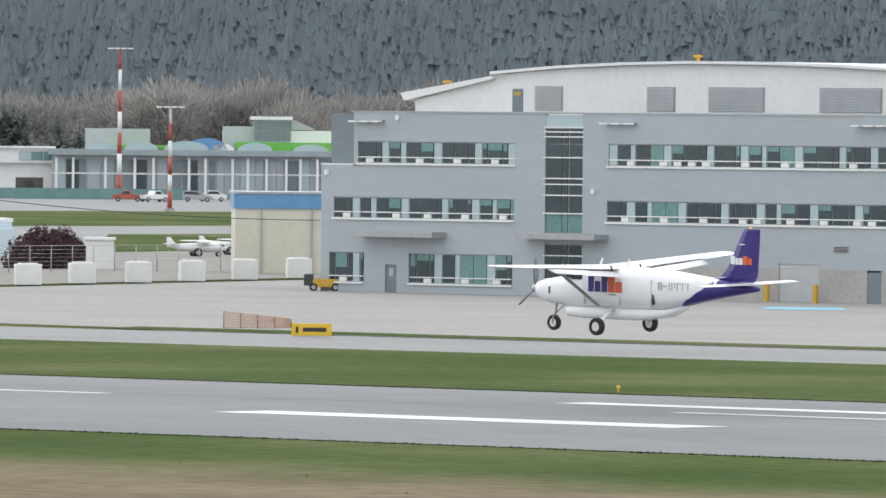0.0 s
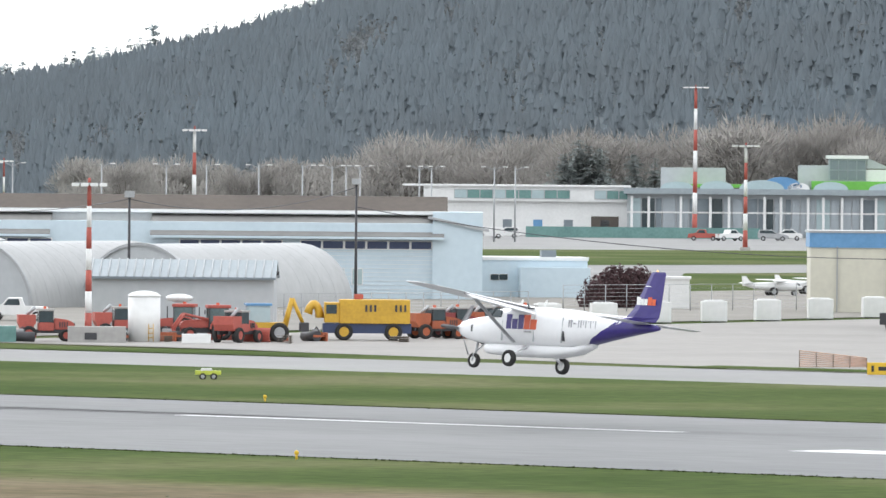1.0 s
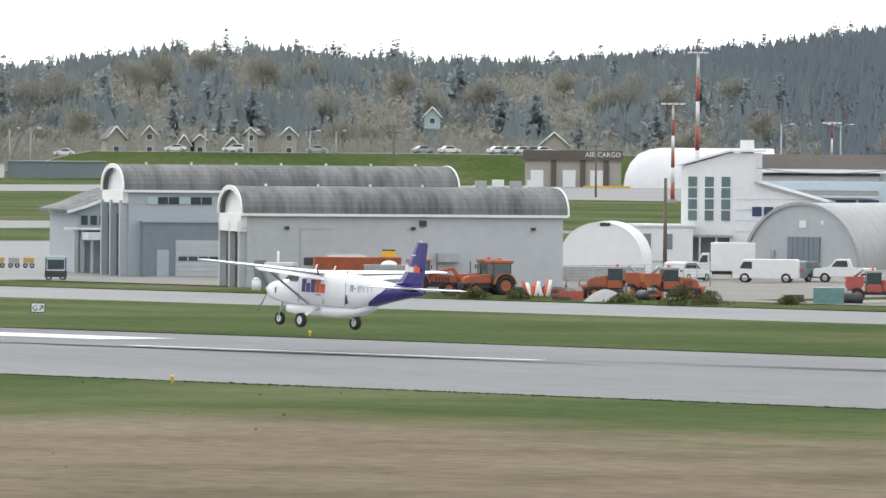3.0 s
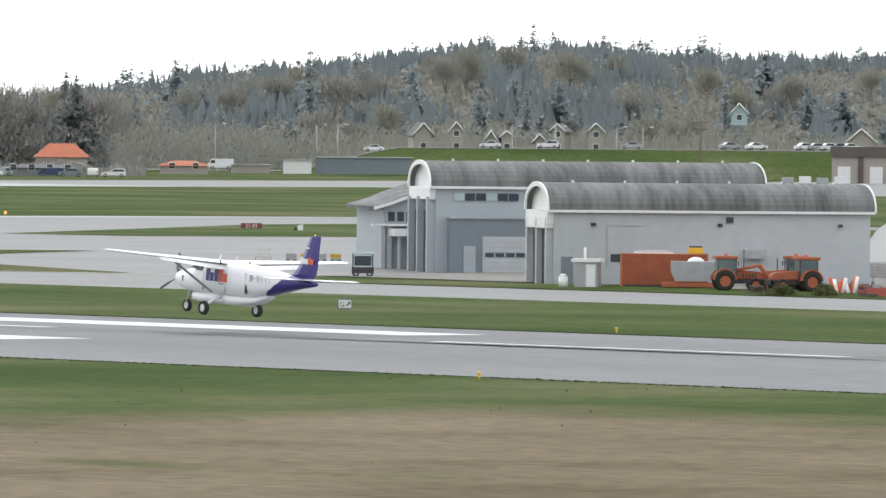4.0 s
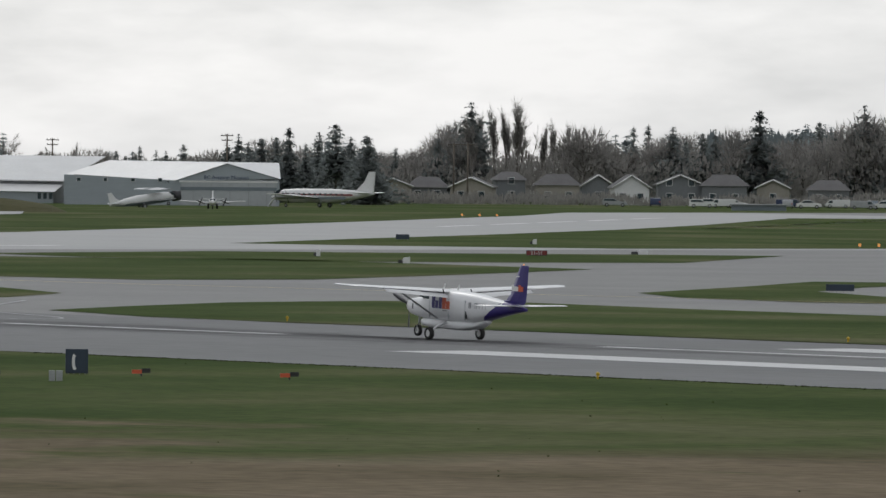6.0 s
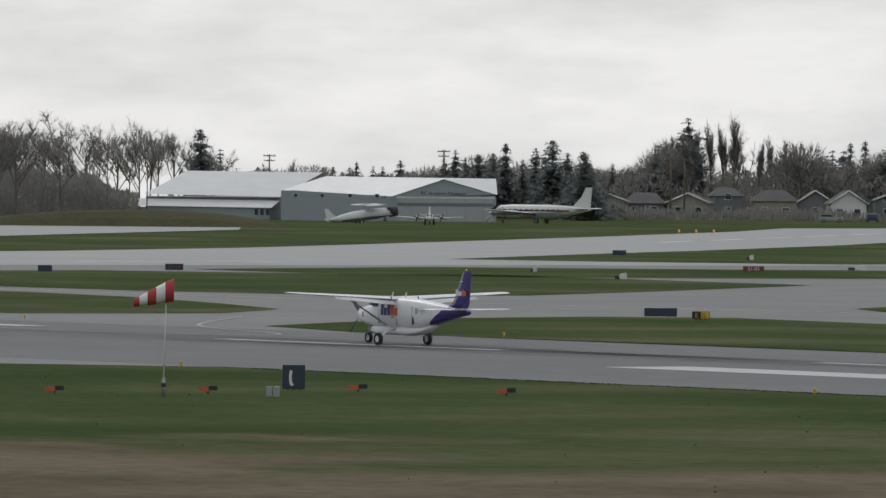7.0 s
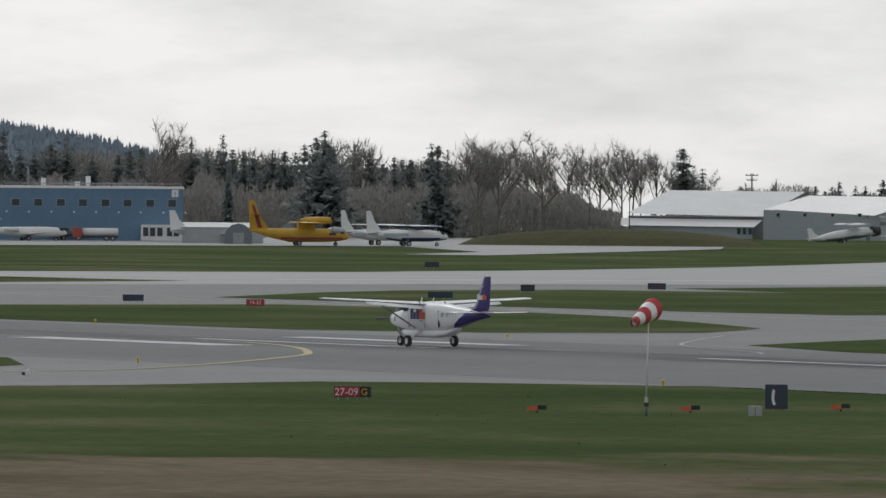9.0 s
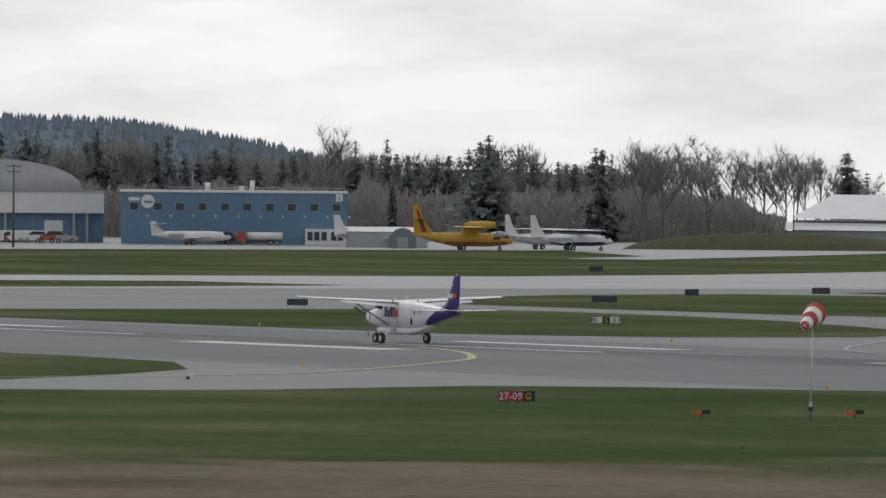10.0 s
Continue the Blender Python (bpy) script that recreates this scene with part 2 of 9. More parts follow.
M_CABGLASS = mat("pale_green_cab_glass", (0.13, 0.19, 0.19), (0.09, 0.13, 0.135), 0.8, 0.15, spec=0.6)
M_WEED = mat("green_brown_weeds", (0.17, 0.19, 0.085), (0.12, 0.13, 0.065), 1.5, 0.95, island=0.35, spec=0.0, leaf=0.5)
M_CONC = mat("bare_concrete", (0.42, 0.41, 0.39), (0.33, 0.32, 0.31), 0.3, 0.85, bump=0.2)
M_WOOD = mat("weathered_wood", (0.19, 0.16, 0.13), (0.13, 0.11, 0.09), 1.2, 0.9, stretch=(1, 1, 0.2))
M_SIGNBLACK = mat("black_sign_face", (0.02, 0.02, 0.022), (0.03, 0.03, 0.03), 1, 0.5)
M_SIGNBACK = mat("navy_sign_back", (0.035, 0.055, 0.085), (0.03, 0.045, 0.07), 1, 0.5)
M_SIGNRED = mat("red_sign_face", (0.50, 0.04, 0.05), (0.44, 0.035, 0.045), 1, 0.5)
M_SIGNYEL = mat("yellow_sign_face", (0.75, 0.48, 0.03), (0.68, 0.43, 0.03), 1, 0.5)
M_NEON = mat("lime_yellow_paint", (0.55, 0.62, 0.08), (0.45, 0.5, 0.07), 1, 0.5)
# needles far paler and greyer than real ones: distance haze painted into the colour
M_NEEDLE = mat("haze_paled_needles", (0.385, 0.42, 0.41), (0.315, 0.345, 0.337), 0.25, 0.95, island=0.25, spec=0.0, leaf=0.5)
# floor colour holds the shade between the firs and a blue haze tint
M_HILLFLOOR = mat("painted_hill_shade", (0.15, 0.175, 0.19), (0.14, 0.155, 0.163), 0.02, 0.95, spec=0.0)
# hill and far-wood colours carry the blue-grey of aerial haze in their base
M_HILL = mat("hazed_hill_conifers", (0.262, 0.308, 0.34), (0.24, 0.272, 0.295), 0.006, 0.95, fine=0.03, island=0.07, spec=0.0, leaf=0.5)
M_HILLBARE = mat("hazed_hill_crowns", (0.27, 0.285, 0.292), (0.245, 0.26, 0.268), 0.01, 0.95, fine=0.05, island=0.1, spec=0.0, leaf=0.45)
M_MIXED = mat("hazed_mixed_conifers", (0.30, 0.345, 0.355), (0.26, 0.295, 0.297), 0.01, 0.95, fine=0.05, island=0.12, spec=0.0, leaf=0.5)
M_MIXEDBARE = mat("hazed_mixed_crowns", (0.435, 0.425, 0.365), (0.365, 0.36, 0.32), 0.012, 0.95, fine=0.06, island=0.13, spec=0.0, leaf=0.5)
M_FARHILL = mat("haze_blue_conifers", (0.30, 0.37, 0.43), (0.26, 0.32, 0.38), 0.02, 0.95, island=0.12, spec=0.0, leaf=0.3)
M_NEEDLE_FAR = mat("haze_painted_needles", (0.50, 0.56, 0.575), (0.43, 0.485, 0.50), 0.25, 0.95, island=0.15, spec=0.0, leaf=0.5)
M_ROUGHGRASS = mat("rough_brown_grass", (0.105, 0.10, 0.052), (0.07, 0.072, 0.034), 0.08, 0.95, fine=0.8, spec=0.1)
M_RUBBER = mat("tyre_rubber_streak", (0.15, 0.15, 0.155), (0.105, 0.105, 0.11), 0.08, 0.8, fine=0.9, stretch=(0.3, 1, 1))
M_TUFT = mat("dark_grass_tufts", (0.075, 0.095, 0.03), (0.055, 0.075, 0.02), 0.5, 0.95, island=0.4, spec=0.1)
# both twig colours are lightened to hold the haze over the far trees
M_TWIG = mat("haze_paled_twigs", (0.46, 0.44, 0.412), (0.385, 0.368, 0.347), 0.4, 0.95, island=0.25, spec=0.0, leaf=0.5)
M_BUDS = mat("haze_paled_buds", (0.44, 0.435, 0.35), (0.38, 0.375, 0.31), 0.4, 0.95, island=0.22, spec=0.0, leaf=0.45)
M_BARK = mat("bark", (0.24, 0.22, 0.20), (0.18, 0.165, 0.15), 0.8, 0.95, spec=0.0)
M_PLUM = mat("purple_brown_leaves", (0.085, 0.045, 0.048), (0.055, 0.03, 0.033), 0.8, 0.9, island=0.3)
M_SHINGLE = mat("house_roof_shingle", (0.16, 0.155, 0.155), (0.12, 0.115, 0.115), 0.4, 0.9)
M_TERRA = mat("terracotta_roof", (0.52, 0.17, 0.09), (0.43, 0.14, 0.08), 0.4, 0.85)
M_HOUSE = mat("house_siding", (0.40, 0.37, 0.32), (0.34, 0.31, 0.27), 0.3, 0.75)
M_HOUSEGREY = mat("grey_house_siding", (0.23, 0.24, 0.25), (0.19, 0.20, 0.21), 0.3, 0.75)
M_LAMP = mat("lit_amber_lamp", (0.9, 0.45, 0.15), rough=0.4, emit=(1.0, 0.35, 0.08, 0.7))
M_NAVY = mat("navy_paint", (0.03, 0.05, 0.12), (0.025, 0.04, 0.1), 0.6, 0.35)
M_MAROON = mat("maroon_paint", (0.26, 0.04, 0.04), (0.2, 0.03, 0.03), 0.6, 0.4)
M_FABRIC = mat("white_fabric_skin", (0.80, 0.80, 0.80), (0.74, 0.74, 0.745), 0.12, 0.6, bump=0.1)
M_PROP = mat("propeller_blade_grey", (0.24, 0.24, 0.25), (0.19, 0.19, 0.2), 1, 0.45)
M_NET = mat("faded_orange_netting", (0.62, 0.40, 0.30), (0.5, 0.36, 0.28), 1.5, 0.9)


# ---- mesh helpers ----
def box(bm, x0, x1, y0, y1, z0, z1, m=None, mi=0, bevel=0.0):
    r = bmesh.ops.create_cube(bm, size=1.0)
    vs = r["verts"]
    t = Matrix.Translation(((x0 + x1) / 2, (y0 + y1) / 2, (z0 + z1) / 2)) @ Matrix.Diagonal((abs(x1 - x0), abs(y1 - y0), abs(z1 - z0), 1))
    bmesh.ops.transform(bm, matrix=(m @ t) if m else t, verts=vs)
    fs = {f for v in vs for f in v.link_faces}
    for f in fs:
        f.material_index = mi
    if bevel:
        bmesh.ops.bevel(bm, geom=list({e for f in fs for e in f.edges}), offset=bevel, segments=2, affect="EDGES", profile=0.7)
    return vs


def tube(bm, p, q, r0, r1=None, n=8, mi=0, caps=True):
    """A tapered round bar from p to q."""
    p, q = Vector(p), Vector(q)
    r1 = r0 if r1 is None else r1
    d = q - p
    rot = d.to_track_quat("Z", "Y").to_matrix()
    rings = []
    for c, r in ((p, r0), (q, r1)):
        rings.append([bm.verts.new(c + rot @ Vector((r * math.cos(2 * math.pi * i / n), r * math.sin(2 * math.pi * i / n), 0))) for i in range(n)])
    fs = [bm.faces.new((rings[0][i], rings[0][(i + 1) % n], rings[1][(i + 1) % n], rings[1][i])) for i in range(n)]
    if caps:
        fs += [bm.faces.new(rings[0][::-1]), bm.faces.new(rings[1])]
    for f in fs:
        f.material_index = mi
        f.smooth = len(f.verts) == 4
    return fs


def loft(bm, rings, mi=0, caps=True, smooth=True, closed=True):
    """Skin a list of rings, each a list of points of equal number."""
    vs = [[bm.verts.new(p) for p in r] for r in rings]
    n = len(vs[0])
    fs = []
    for a, b in zip(vs, vs[1:]):
        for i in range(n if closed else n - 1):
            fs.append(bm.faces.new((a[i], a[(i + 1) % n], b[(i + 1) % n], b[i])))
    for f in fs:
        f.smooth = smooth
    if caps and closed:
        fs += [bm.faces.new(vs[0][::-1]), bm.faces.new(vs[-1])]
    for f in fs:
        f.material_index = mi
    return fs


def prism(bm, outline, axis, lo, hi, mi=0, m=None):
    """Extrude a closed outline of (a, b) pairs along an axis: 'x' -> (a, b) are y, z; 'y' -> x, z; 'z' -> x, y."""
    put = {"x": lambda a, b, c: (c, a, b), "y": lambda a, b, c: (a, c, b), "z": lambda a, b, c: (a, b, c)}[axis]
    rings = [[Vector(put(a, b, c)) for a, b in outline] for c in (lo, hi)]
    if m:
        rings = [[m @ v for v in r] for r in rings]
    return loft(bm, rings, mi, smooth=False)


def part(name, bm, material, parent=None, label=""):
    """Link a bmesh as one mesh object under a thing or a part."""
    bmesh.ops.recalc_face_normals(bm, faces=bm.faces)
    me = bpy.data.meshes.new(name)
    bm.to_mesh(me)
    bm.free()
    for k in material if isinstance(material, (list, tuple)) else (material,):
        me.materials.append(k)
    ob = new(name, me)
    if parent is not None:
        ob.parent = parent
    if label:
        ob["label"] = label
    return ob


def boxes(name, specs, material, parent=None, label="", bevel=0.0):
    bm = bmesh.new()
    for s in specs:
        box(bm, *s, bevel=bevel)
    return part(name, bm, material, parent, label)


def bars(name, segs, r, material, parent=None, label="", n=6):
    bm = bmesh.new()
    for p, q in segs:
        tube(bm, p, q, r, n=n)
    return part(name, bm, material, parent, label)


def thing(name, m, label, category, group="", kind=""):
    ob = new(name)
    ob.matrix_basis = m
    ob.empty_display_size = 0.3
    return tagged(ob, label, category, group, kind)


def spot(turn, dist, yaw=0.0, z=0.0):
    """A pose on the ground at that bearing and distance: local x runs to the right across the line of sight, y away."""
    a = radians(turn)
    return pose(-math.sin(a) * dist, math.cos(a) * dist, z, 0, 0, turn + yaw)


def wheel(name, parent, x, y, r, w, rim=None, z=None, n=20):
    """A wheel whose axle runs along local y: a rounded tyre with a dished rim under it."""
    z = r if z is None else z
    bm = bmesh.new()
    prof = [(0.55 * r, -0.42 * w), (0.86 * r, -0.5 * w), (0.97 * r, -0.36 * w), (r, 0), (0.97 * r, 0.36 * w), (0.86 * r, 0.5 * w), (0.55 * r, 0.42 * w)]
    rings = [[Vector((a * math.cos(t), b, a * math.sin(t))) for a, b in prof] for t in (2 * math.pi * i / n for i in range(n))]
    loft(bm, rings + [rings[0]], closed=True, caps=False)
    bmesh.ops.remove_doubles(bm, verts=bm.verts, dist=1e-4)
    ob = part(name, bm, M_TYRE, parent)
    ob.location = (x, y, z)
    bm = bmesh.new()
    tube(bm, (0, -0.36 * w, 0), (0, 0.36 * w, 0), 0.56 * r, n=16)
    tube(bm, (0, -0.46 * w, 0), (0, 0.46 * w, 0), 0.16 * r, n=10)
    part("rim", bm, rim or M_STEEL, ob)
    return ob


def words(name, text, size, m, material, parent, depth=0.01, align="CENTER"):
    """Readable lettering as a mesh part, standing upright in its parent's xz plane."""
    cu = bpy.data.curves.new(name, "FONT")
    cu.body, cu.size, cu.align_x, cu.extrude, cu.resolution_u = text, size, align, depth, 2
    tmp = new(name, cu)
    me = bpy.data.meshes.new_from_object(tmp.evaluated_get(bpy.context.evaluated_depsgraph_get()))
    bpy.data.objects.remove(tmp)
    bpy.data.curves.remove(cu)
    me.materials.clear()
    me.materials.append(material)
    ob = new(name, me)
    ob.parent = parent
    ob.matrix_basis = m
    return ob


UP = pose(0, 0, 0, 90, 0, 0)


# ---- ground and pavements ----
def sheet(name, pts, z, material, label, category):
    bm = bmesh.new()
    bm.faces.new([bm.verts.new((x, y, z)) for x, y in pts]).normal_update()
    bmesh.ops.triangulate(bm, faces=bm.faces)
    ob = part(name, bm, material)
    upward(ob.data)
    return tagged(ob, label, category, kind="structure")


def upward(me):
    """Turn all faces of a sheet to the sky."""
    b = bmesh.new()
    b.from_mesh(me)
    for f in b.faces:
        f.normal_update()
        if f.normal.z < 0:
            f.normal_flip()
    b.to_mesh(me)
    b.free()


def ground():
    """The airfield, level to beyond the far apron, then falling gently away to the horizon."""
    bm = bmesh.new()
    rings = []
    for r, z in ((0, 0), (150, 0), (400, 0), (900, 0), (1400, 0), (1800, 0), (2400, -6), (3200, -13), (4600, -26)):
        n = 96
        rings.append([bm.verts.new((r * math.cos(2 * math.pi * i / n), r * math.sin(2 * math.pi * i / n), z)) for i in range(n)] if r else [bm.verts.new((0, 0, 0))])
    for i in range(96):
        bm.faces.new((rings[0][0], rings[1][i], rings[1][(i + 1) % 96]))
    for a, b in zip(rings[1:], rings[2:]):
        for i in range(96):
            bm.faces.new((a[i], b[i], b[(i + 1) % 96], a[(i + 1) % 96]))
    ob = part("ground", bm, M_GRASS)
    upward(ob.data)
    tagged(ob, "wide mown airfield grass, green with dry tan turf", "ground", kind="structure")


ground()
sheet("runway", [(900, 286.1), (900, 347.1), (-1500, 347.1), (-1500, 286.1)], 0.03, M_ASPHALT, "long grey asphalt runway with worn white paint", "runway")
sheet("taxiway", [(600, 403), (600, 430), (-545, 430), (-560, 446), (-600, 560), (-640, 700), (-741, 860), (-741, 1200), (-1300, 1500), (-1300, 1010),
                  (-1285, 926), (-1276, 890), (-1221, 843), (-1137, 760), (-1045, 665), (-1005, 622), (-975, 580), (-957, 544), (-960, 517), (-966, 479),
                  (-985, 430), (-985, 347.1), (-528, 347.1), (-545, 349), (-568, 354), (-579, 368), (-592, 384), (-594, 403)], 0.02, M_TAXI,
      "pale grey asphalt taxiways that cross beyond the runway", "taxiway")
# glossier sheet laid where glare shows, its outline cut to fit the view
sheet("crossing_runway", [(-860, 347.1), (-860, 700), (-900, 930), (-1285, 926), (-1276, 890), (-1221, 843), (-1137, 760), (-1045, 665), (-1005, 622), (-975, 580),
                          (-957, 544), (-960, 517), (-966, 479), (-985, 430), (-985, 347.1)], 0.036, M_GLOSSY, "pale glossy asphalt of the crossing runway, for the sky glare on it", "runway")
sheet("apron", [(320, 435), (-405, 435), (-440, 441), (-480, 449), (-500, 520), (-520, 585), (-500, 640), (320, 640)], 0.025, M_APRON,
      "broad light concrete apron before the hangar offices", "apron")
sheet("yard", [(-440, 442), (-560, 447), (-600, 560), (-640, 700), (-620, 720), (-512, 640), (-524, 585), (-504, 520), (-484, 449)], 0.06, M_GRAVEL,
      "dusty gravel yard round the maintenance sheds", "yard")
sheet("verge", [(-300, 430.5), (-395, 430.5), (-402, 436), (-300, 436)], 0.035, M_GRAVEL, "strip of bare orange-brown gravel beside the apron", "verge")
sheet("taxiway", [(-463, 286.1), (-474, 277), (-478, 270), (-476, 264), (-472, 254), (-472, 247), (-476, 239), (-455, 215), (-640, 215), (-640, 286.1)], 0.026, M_TAXI,
      "grey asphalt turn-off taxiway that meets the runway", "taxiway")
a_ = radians(38.82)
sheet("apron_marking", [(-math.sin(a_) * d + math.cos(a_) * w, math.cos(a_) * d + math.sin(a_) * w) for w, d in ((-2.9, 671), (2.9, 671), (2.6, 680), (-2.4, 680))], 0.045, M_PALEMARK, "faded light blue painted patch on the apron", "marking")
FAR_APRON = [(-1250, 600), (-1256, 677), (-1250, 720), (-1174, 689), (-1142, 658), (-1130, 664), (-1222, 757), (-1290, 800), (-1500, 830), (-1500, 560), (-1250, 560)]
sheet("apron", FAR_APRON, 0.08, M_GLOSSY, "far parking apron of pale glossy asphalt", "apron")
ISLANDS = (
    [(600, 347.1), (600, 403), (-529, 404), (-567, 405), (-591, 407.7), (-596, 399), (-592, 384), (-579, 367), (-568, 354), (-546, 348)],
    [(-985, 365), (-985, 380), (-738, 371), (-737, 392), (-737, 413), (-722, 416), (-700, 414), (-677, 410), (-650, 401), (-627, 392), (-612, 378), (-613, 362), (-627, 352), (-697, 350.7)],
    [(-777, 428.6), (-804, 454), (-819, 472), (-823, 493), (-803, 506), (-791, 520), (-760, 518), (-734, 515), (-702, 476), (-684, 452), (-683, 435), (-708, 429), (-734, 428), (-761, 429)],
    [(-832, 510), (-847, 547), (-832, 571), (-827, 584), (-817, 597), (-772, 552), (-775, 528), (-780, 516), (-806, 507)],
    [(-908, 589), (-949, 633), (-989, 678), (-1047, 739), (-1103, 792), (-1199, 877), (-1190, 930), (-1192, 960), (-1079, 965), (-950, 985), (-903, 1100), (-803, 1000), (-803, 850),
     (-785, 702), (-863, 695), (-872, 663), (-869, 613), (-888, 597)],
    [(-752, 562), (-780, 600), (-807, 635), (-812, 654), (-760, 690), (-700, 640), (-730, 587), (-736, 566)],
    [(-624, 442), (-649, 470), (-672, 494), (-661, 504), (-646, 480), (-628, 462), (-607, 453), (-573, 440), (-587, 431), (-606, 433)],
    [(-920, 463), (-916, 481), (-883, 484), (-874, 458), (-868, 425), (-925, 420)],
    [(-593, 282), (-577, 285.5), (-557, 285.5), (-539, 283), (-520, 274), (-508, 263), (-497, 250), (-478, 227), (-560, 222)],
    [(-614, 660), (-741, 800), (-741, 880), (-614, 740)],
    [(-430, 431), (-545, 431), (-555, 444), (-500, 444), (-440, 440)],
    [(-400, 431), (-330, 431), (-330, 436), (-402, 437)],
)
for k, pts in enumerate(ISLANDS):
    sheet("grass_island", pts, 0.05 + 0.004 * (k == 11), M_GRASS, "mown green grass island between the pavements", "grass")


def stripe(x0, x1, y0, y1, label="worn white painted bar on the runway", m=M_LINE):
    bm = bmesh.new()
    n = max(2, int((x1 - x0) / 3))
    lo = [bm.verts.new((x0 + (x1 - x0) * i / n, y0 + random.uniform(-0.05, 0.05), 0.045)) for i in range(n + 1)]
    hi = [bm.verts.new((x0 + (x1 - x0) * i / n, y1 + random.uniform(-0.05, 0.05), 0.045)) for i in range(n + 1)]
    for i in range(n):
        bm.faces.new((lo[i], lo[i + 1], hi[i + 1], hi[i]))
    tagged(part("runway_marking", bm, m), label, "marking", "runway markings", "structure")


for x0, x1, y0, y1 in ((-281, -256, 309.8, 313.4), (-282, -257, 333.2, 335.6), (-458, -411, 307.4, 313.2), (-458, -411, 334.0, 339.5),
                       (-602, -573, 315.8, 319.2), (-600, -570, 336.0, 338.4), (-190, -167, 309.8, 313.4), (-680, -655, 333.6, 336.0), (-690, -660, 317.5, 320)):
    stripe(x0, x1, y0, y1)
for k in range(-12, 8):
    stripe(-335 + 65 * k, -303 + 65 * k, 326.5, 327.6, "thin worn white centre line dash")


def curve_line(pts, w, z, m, label):
    bm = bmesh.new()
    fine = []
    for i in range(len(pts) - 1):
        p0, p1, p2, p3 = (Vector(pts[max(0, min(len(pts) - 1, j))]) for j in (i - 1, i, i + 1, i + 2))
        for s in range(6):
            t = s / 6
            fine.append(0.5 * (2 * p1 + (p2 - p0) * t + (2 * p0 - 5 * p1 + 4 * p2 - p3) * t * t + (3 * p1 - p0 - 3 * p2 + p3) * t ** 3))
    fine.append(Vector(pts[-1]))
    rows = []
    for i, p in enumerate(fine):
        d = (fine[min(i + 1, len(fine) - 1)] - fine[max(i - 1, 0)]).normalized()
        rows.append([bm.verts.new((p.x - d.y * s, p.y + d.x * s, z)) for s in (-w / 2, w / 2)])
    for a, b in zip(rows, rows[1:]):
        bm.faces.new((a[0], a[1], b[1], b[0]))
    tagged(part("taxiway_marking", bm, m), label, "marking", "taxiway lines", "structure")


curve_line([(-620, 316), (-596, 321), (-584, 323.5), (-569, 319.4), (-552, 311.2), (-539, 302.7), (-514, 281), (-505, 268), (-500, 240)], 0.55, 0.055, M_YLINE,
           "faded yellow lead-off line that curves to the turn-off")
curve_line([(-640, 331), (-560, 331.5), (-545, 333.5), (-541, 337), (-546, 341), (-570, 350), (-600, 372)], 0.28, 0.055, M_MARKGREY, "faded pale lead-off line curving beyond the runway")
curve_line([(-560, 440), (-640, 425), (-700, 420), (-900, 418)], 0.5, 0.055, M_YLINE, "faded pale taxiway centre line")
for k in range(5):
    x, y = -1075 - 26 * k, 730 + 26 * k
    curve_line([(x, y), (x - 9, y + 9), (x - 18, y + 18)], 1.6, 0.05, M_LINE, "worn white bar on the crossing runway")
    curve_line([(x + 20, y + 28), (x + 11, y + 37), (x + 2, y + 46)], 1.6, 0.05, M_LINE, "worn white bar on the crossing runway")
for k in range(4):
    x = -905 + 6 * k
    curve_line([(x, 440 + 30 * k), (x, 452 + 30 * k), (x, 464 + 30 * k)], 2.2, 0.05, M_LINE, "worn white bar on the crossing runway")


# ---- the landing aircraft ----
def super_ring(x, z0, z1, w, n=28, e=2.6):
    zc, zh = (z0 + z1) / 2, (z1 - z0) / 2
    ring = []
    for i in range(n):
        t = 2 * math.pi * i / n
        c, s = math.cos(t), math.sin(t)
        ring.append(Vector((x, w * math.copysign(abs(c) ** (2 / e), c), zc + zh * math.copysign(abs(s) ** (2 / e), s))))
    return ring


def foil(x_le, chord, thick, y, z, n=10, lift=0.35):
    """An aerofoil section in the xz plane, leading edge forward (+x)."""
    up, dn = [], []
    for i in range(n + 1):
        u = (1 - math.cos(math.pi * i / n)) / 2
        t = thick * chord * 5 * (0.2969 * math.sqrt(u) - 0.126 * u - 0.3516 * u * u + 0.2843 * u ** 3 - 0.1036 * u ** 4)
        cam_ = lift * thick * chord * (u - u * u) * 1.6
        up.append(Vector((x_le - u * chord, y, z + cam_ + t)))
        dn.append(Vector((x_le - u * chord, y, z + cam_ - t)))
    return up + dn[-2:0:-1]


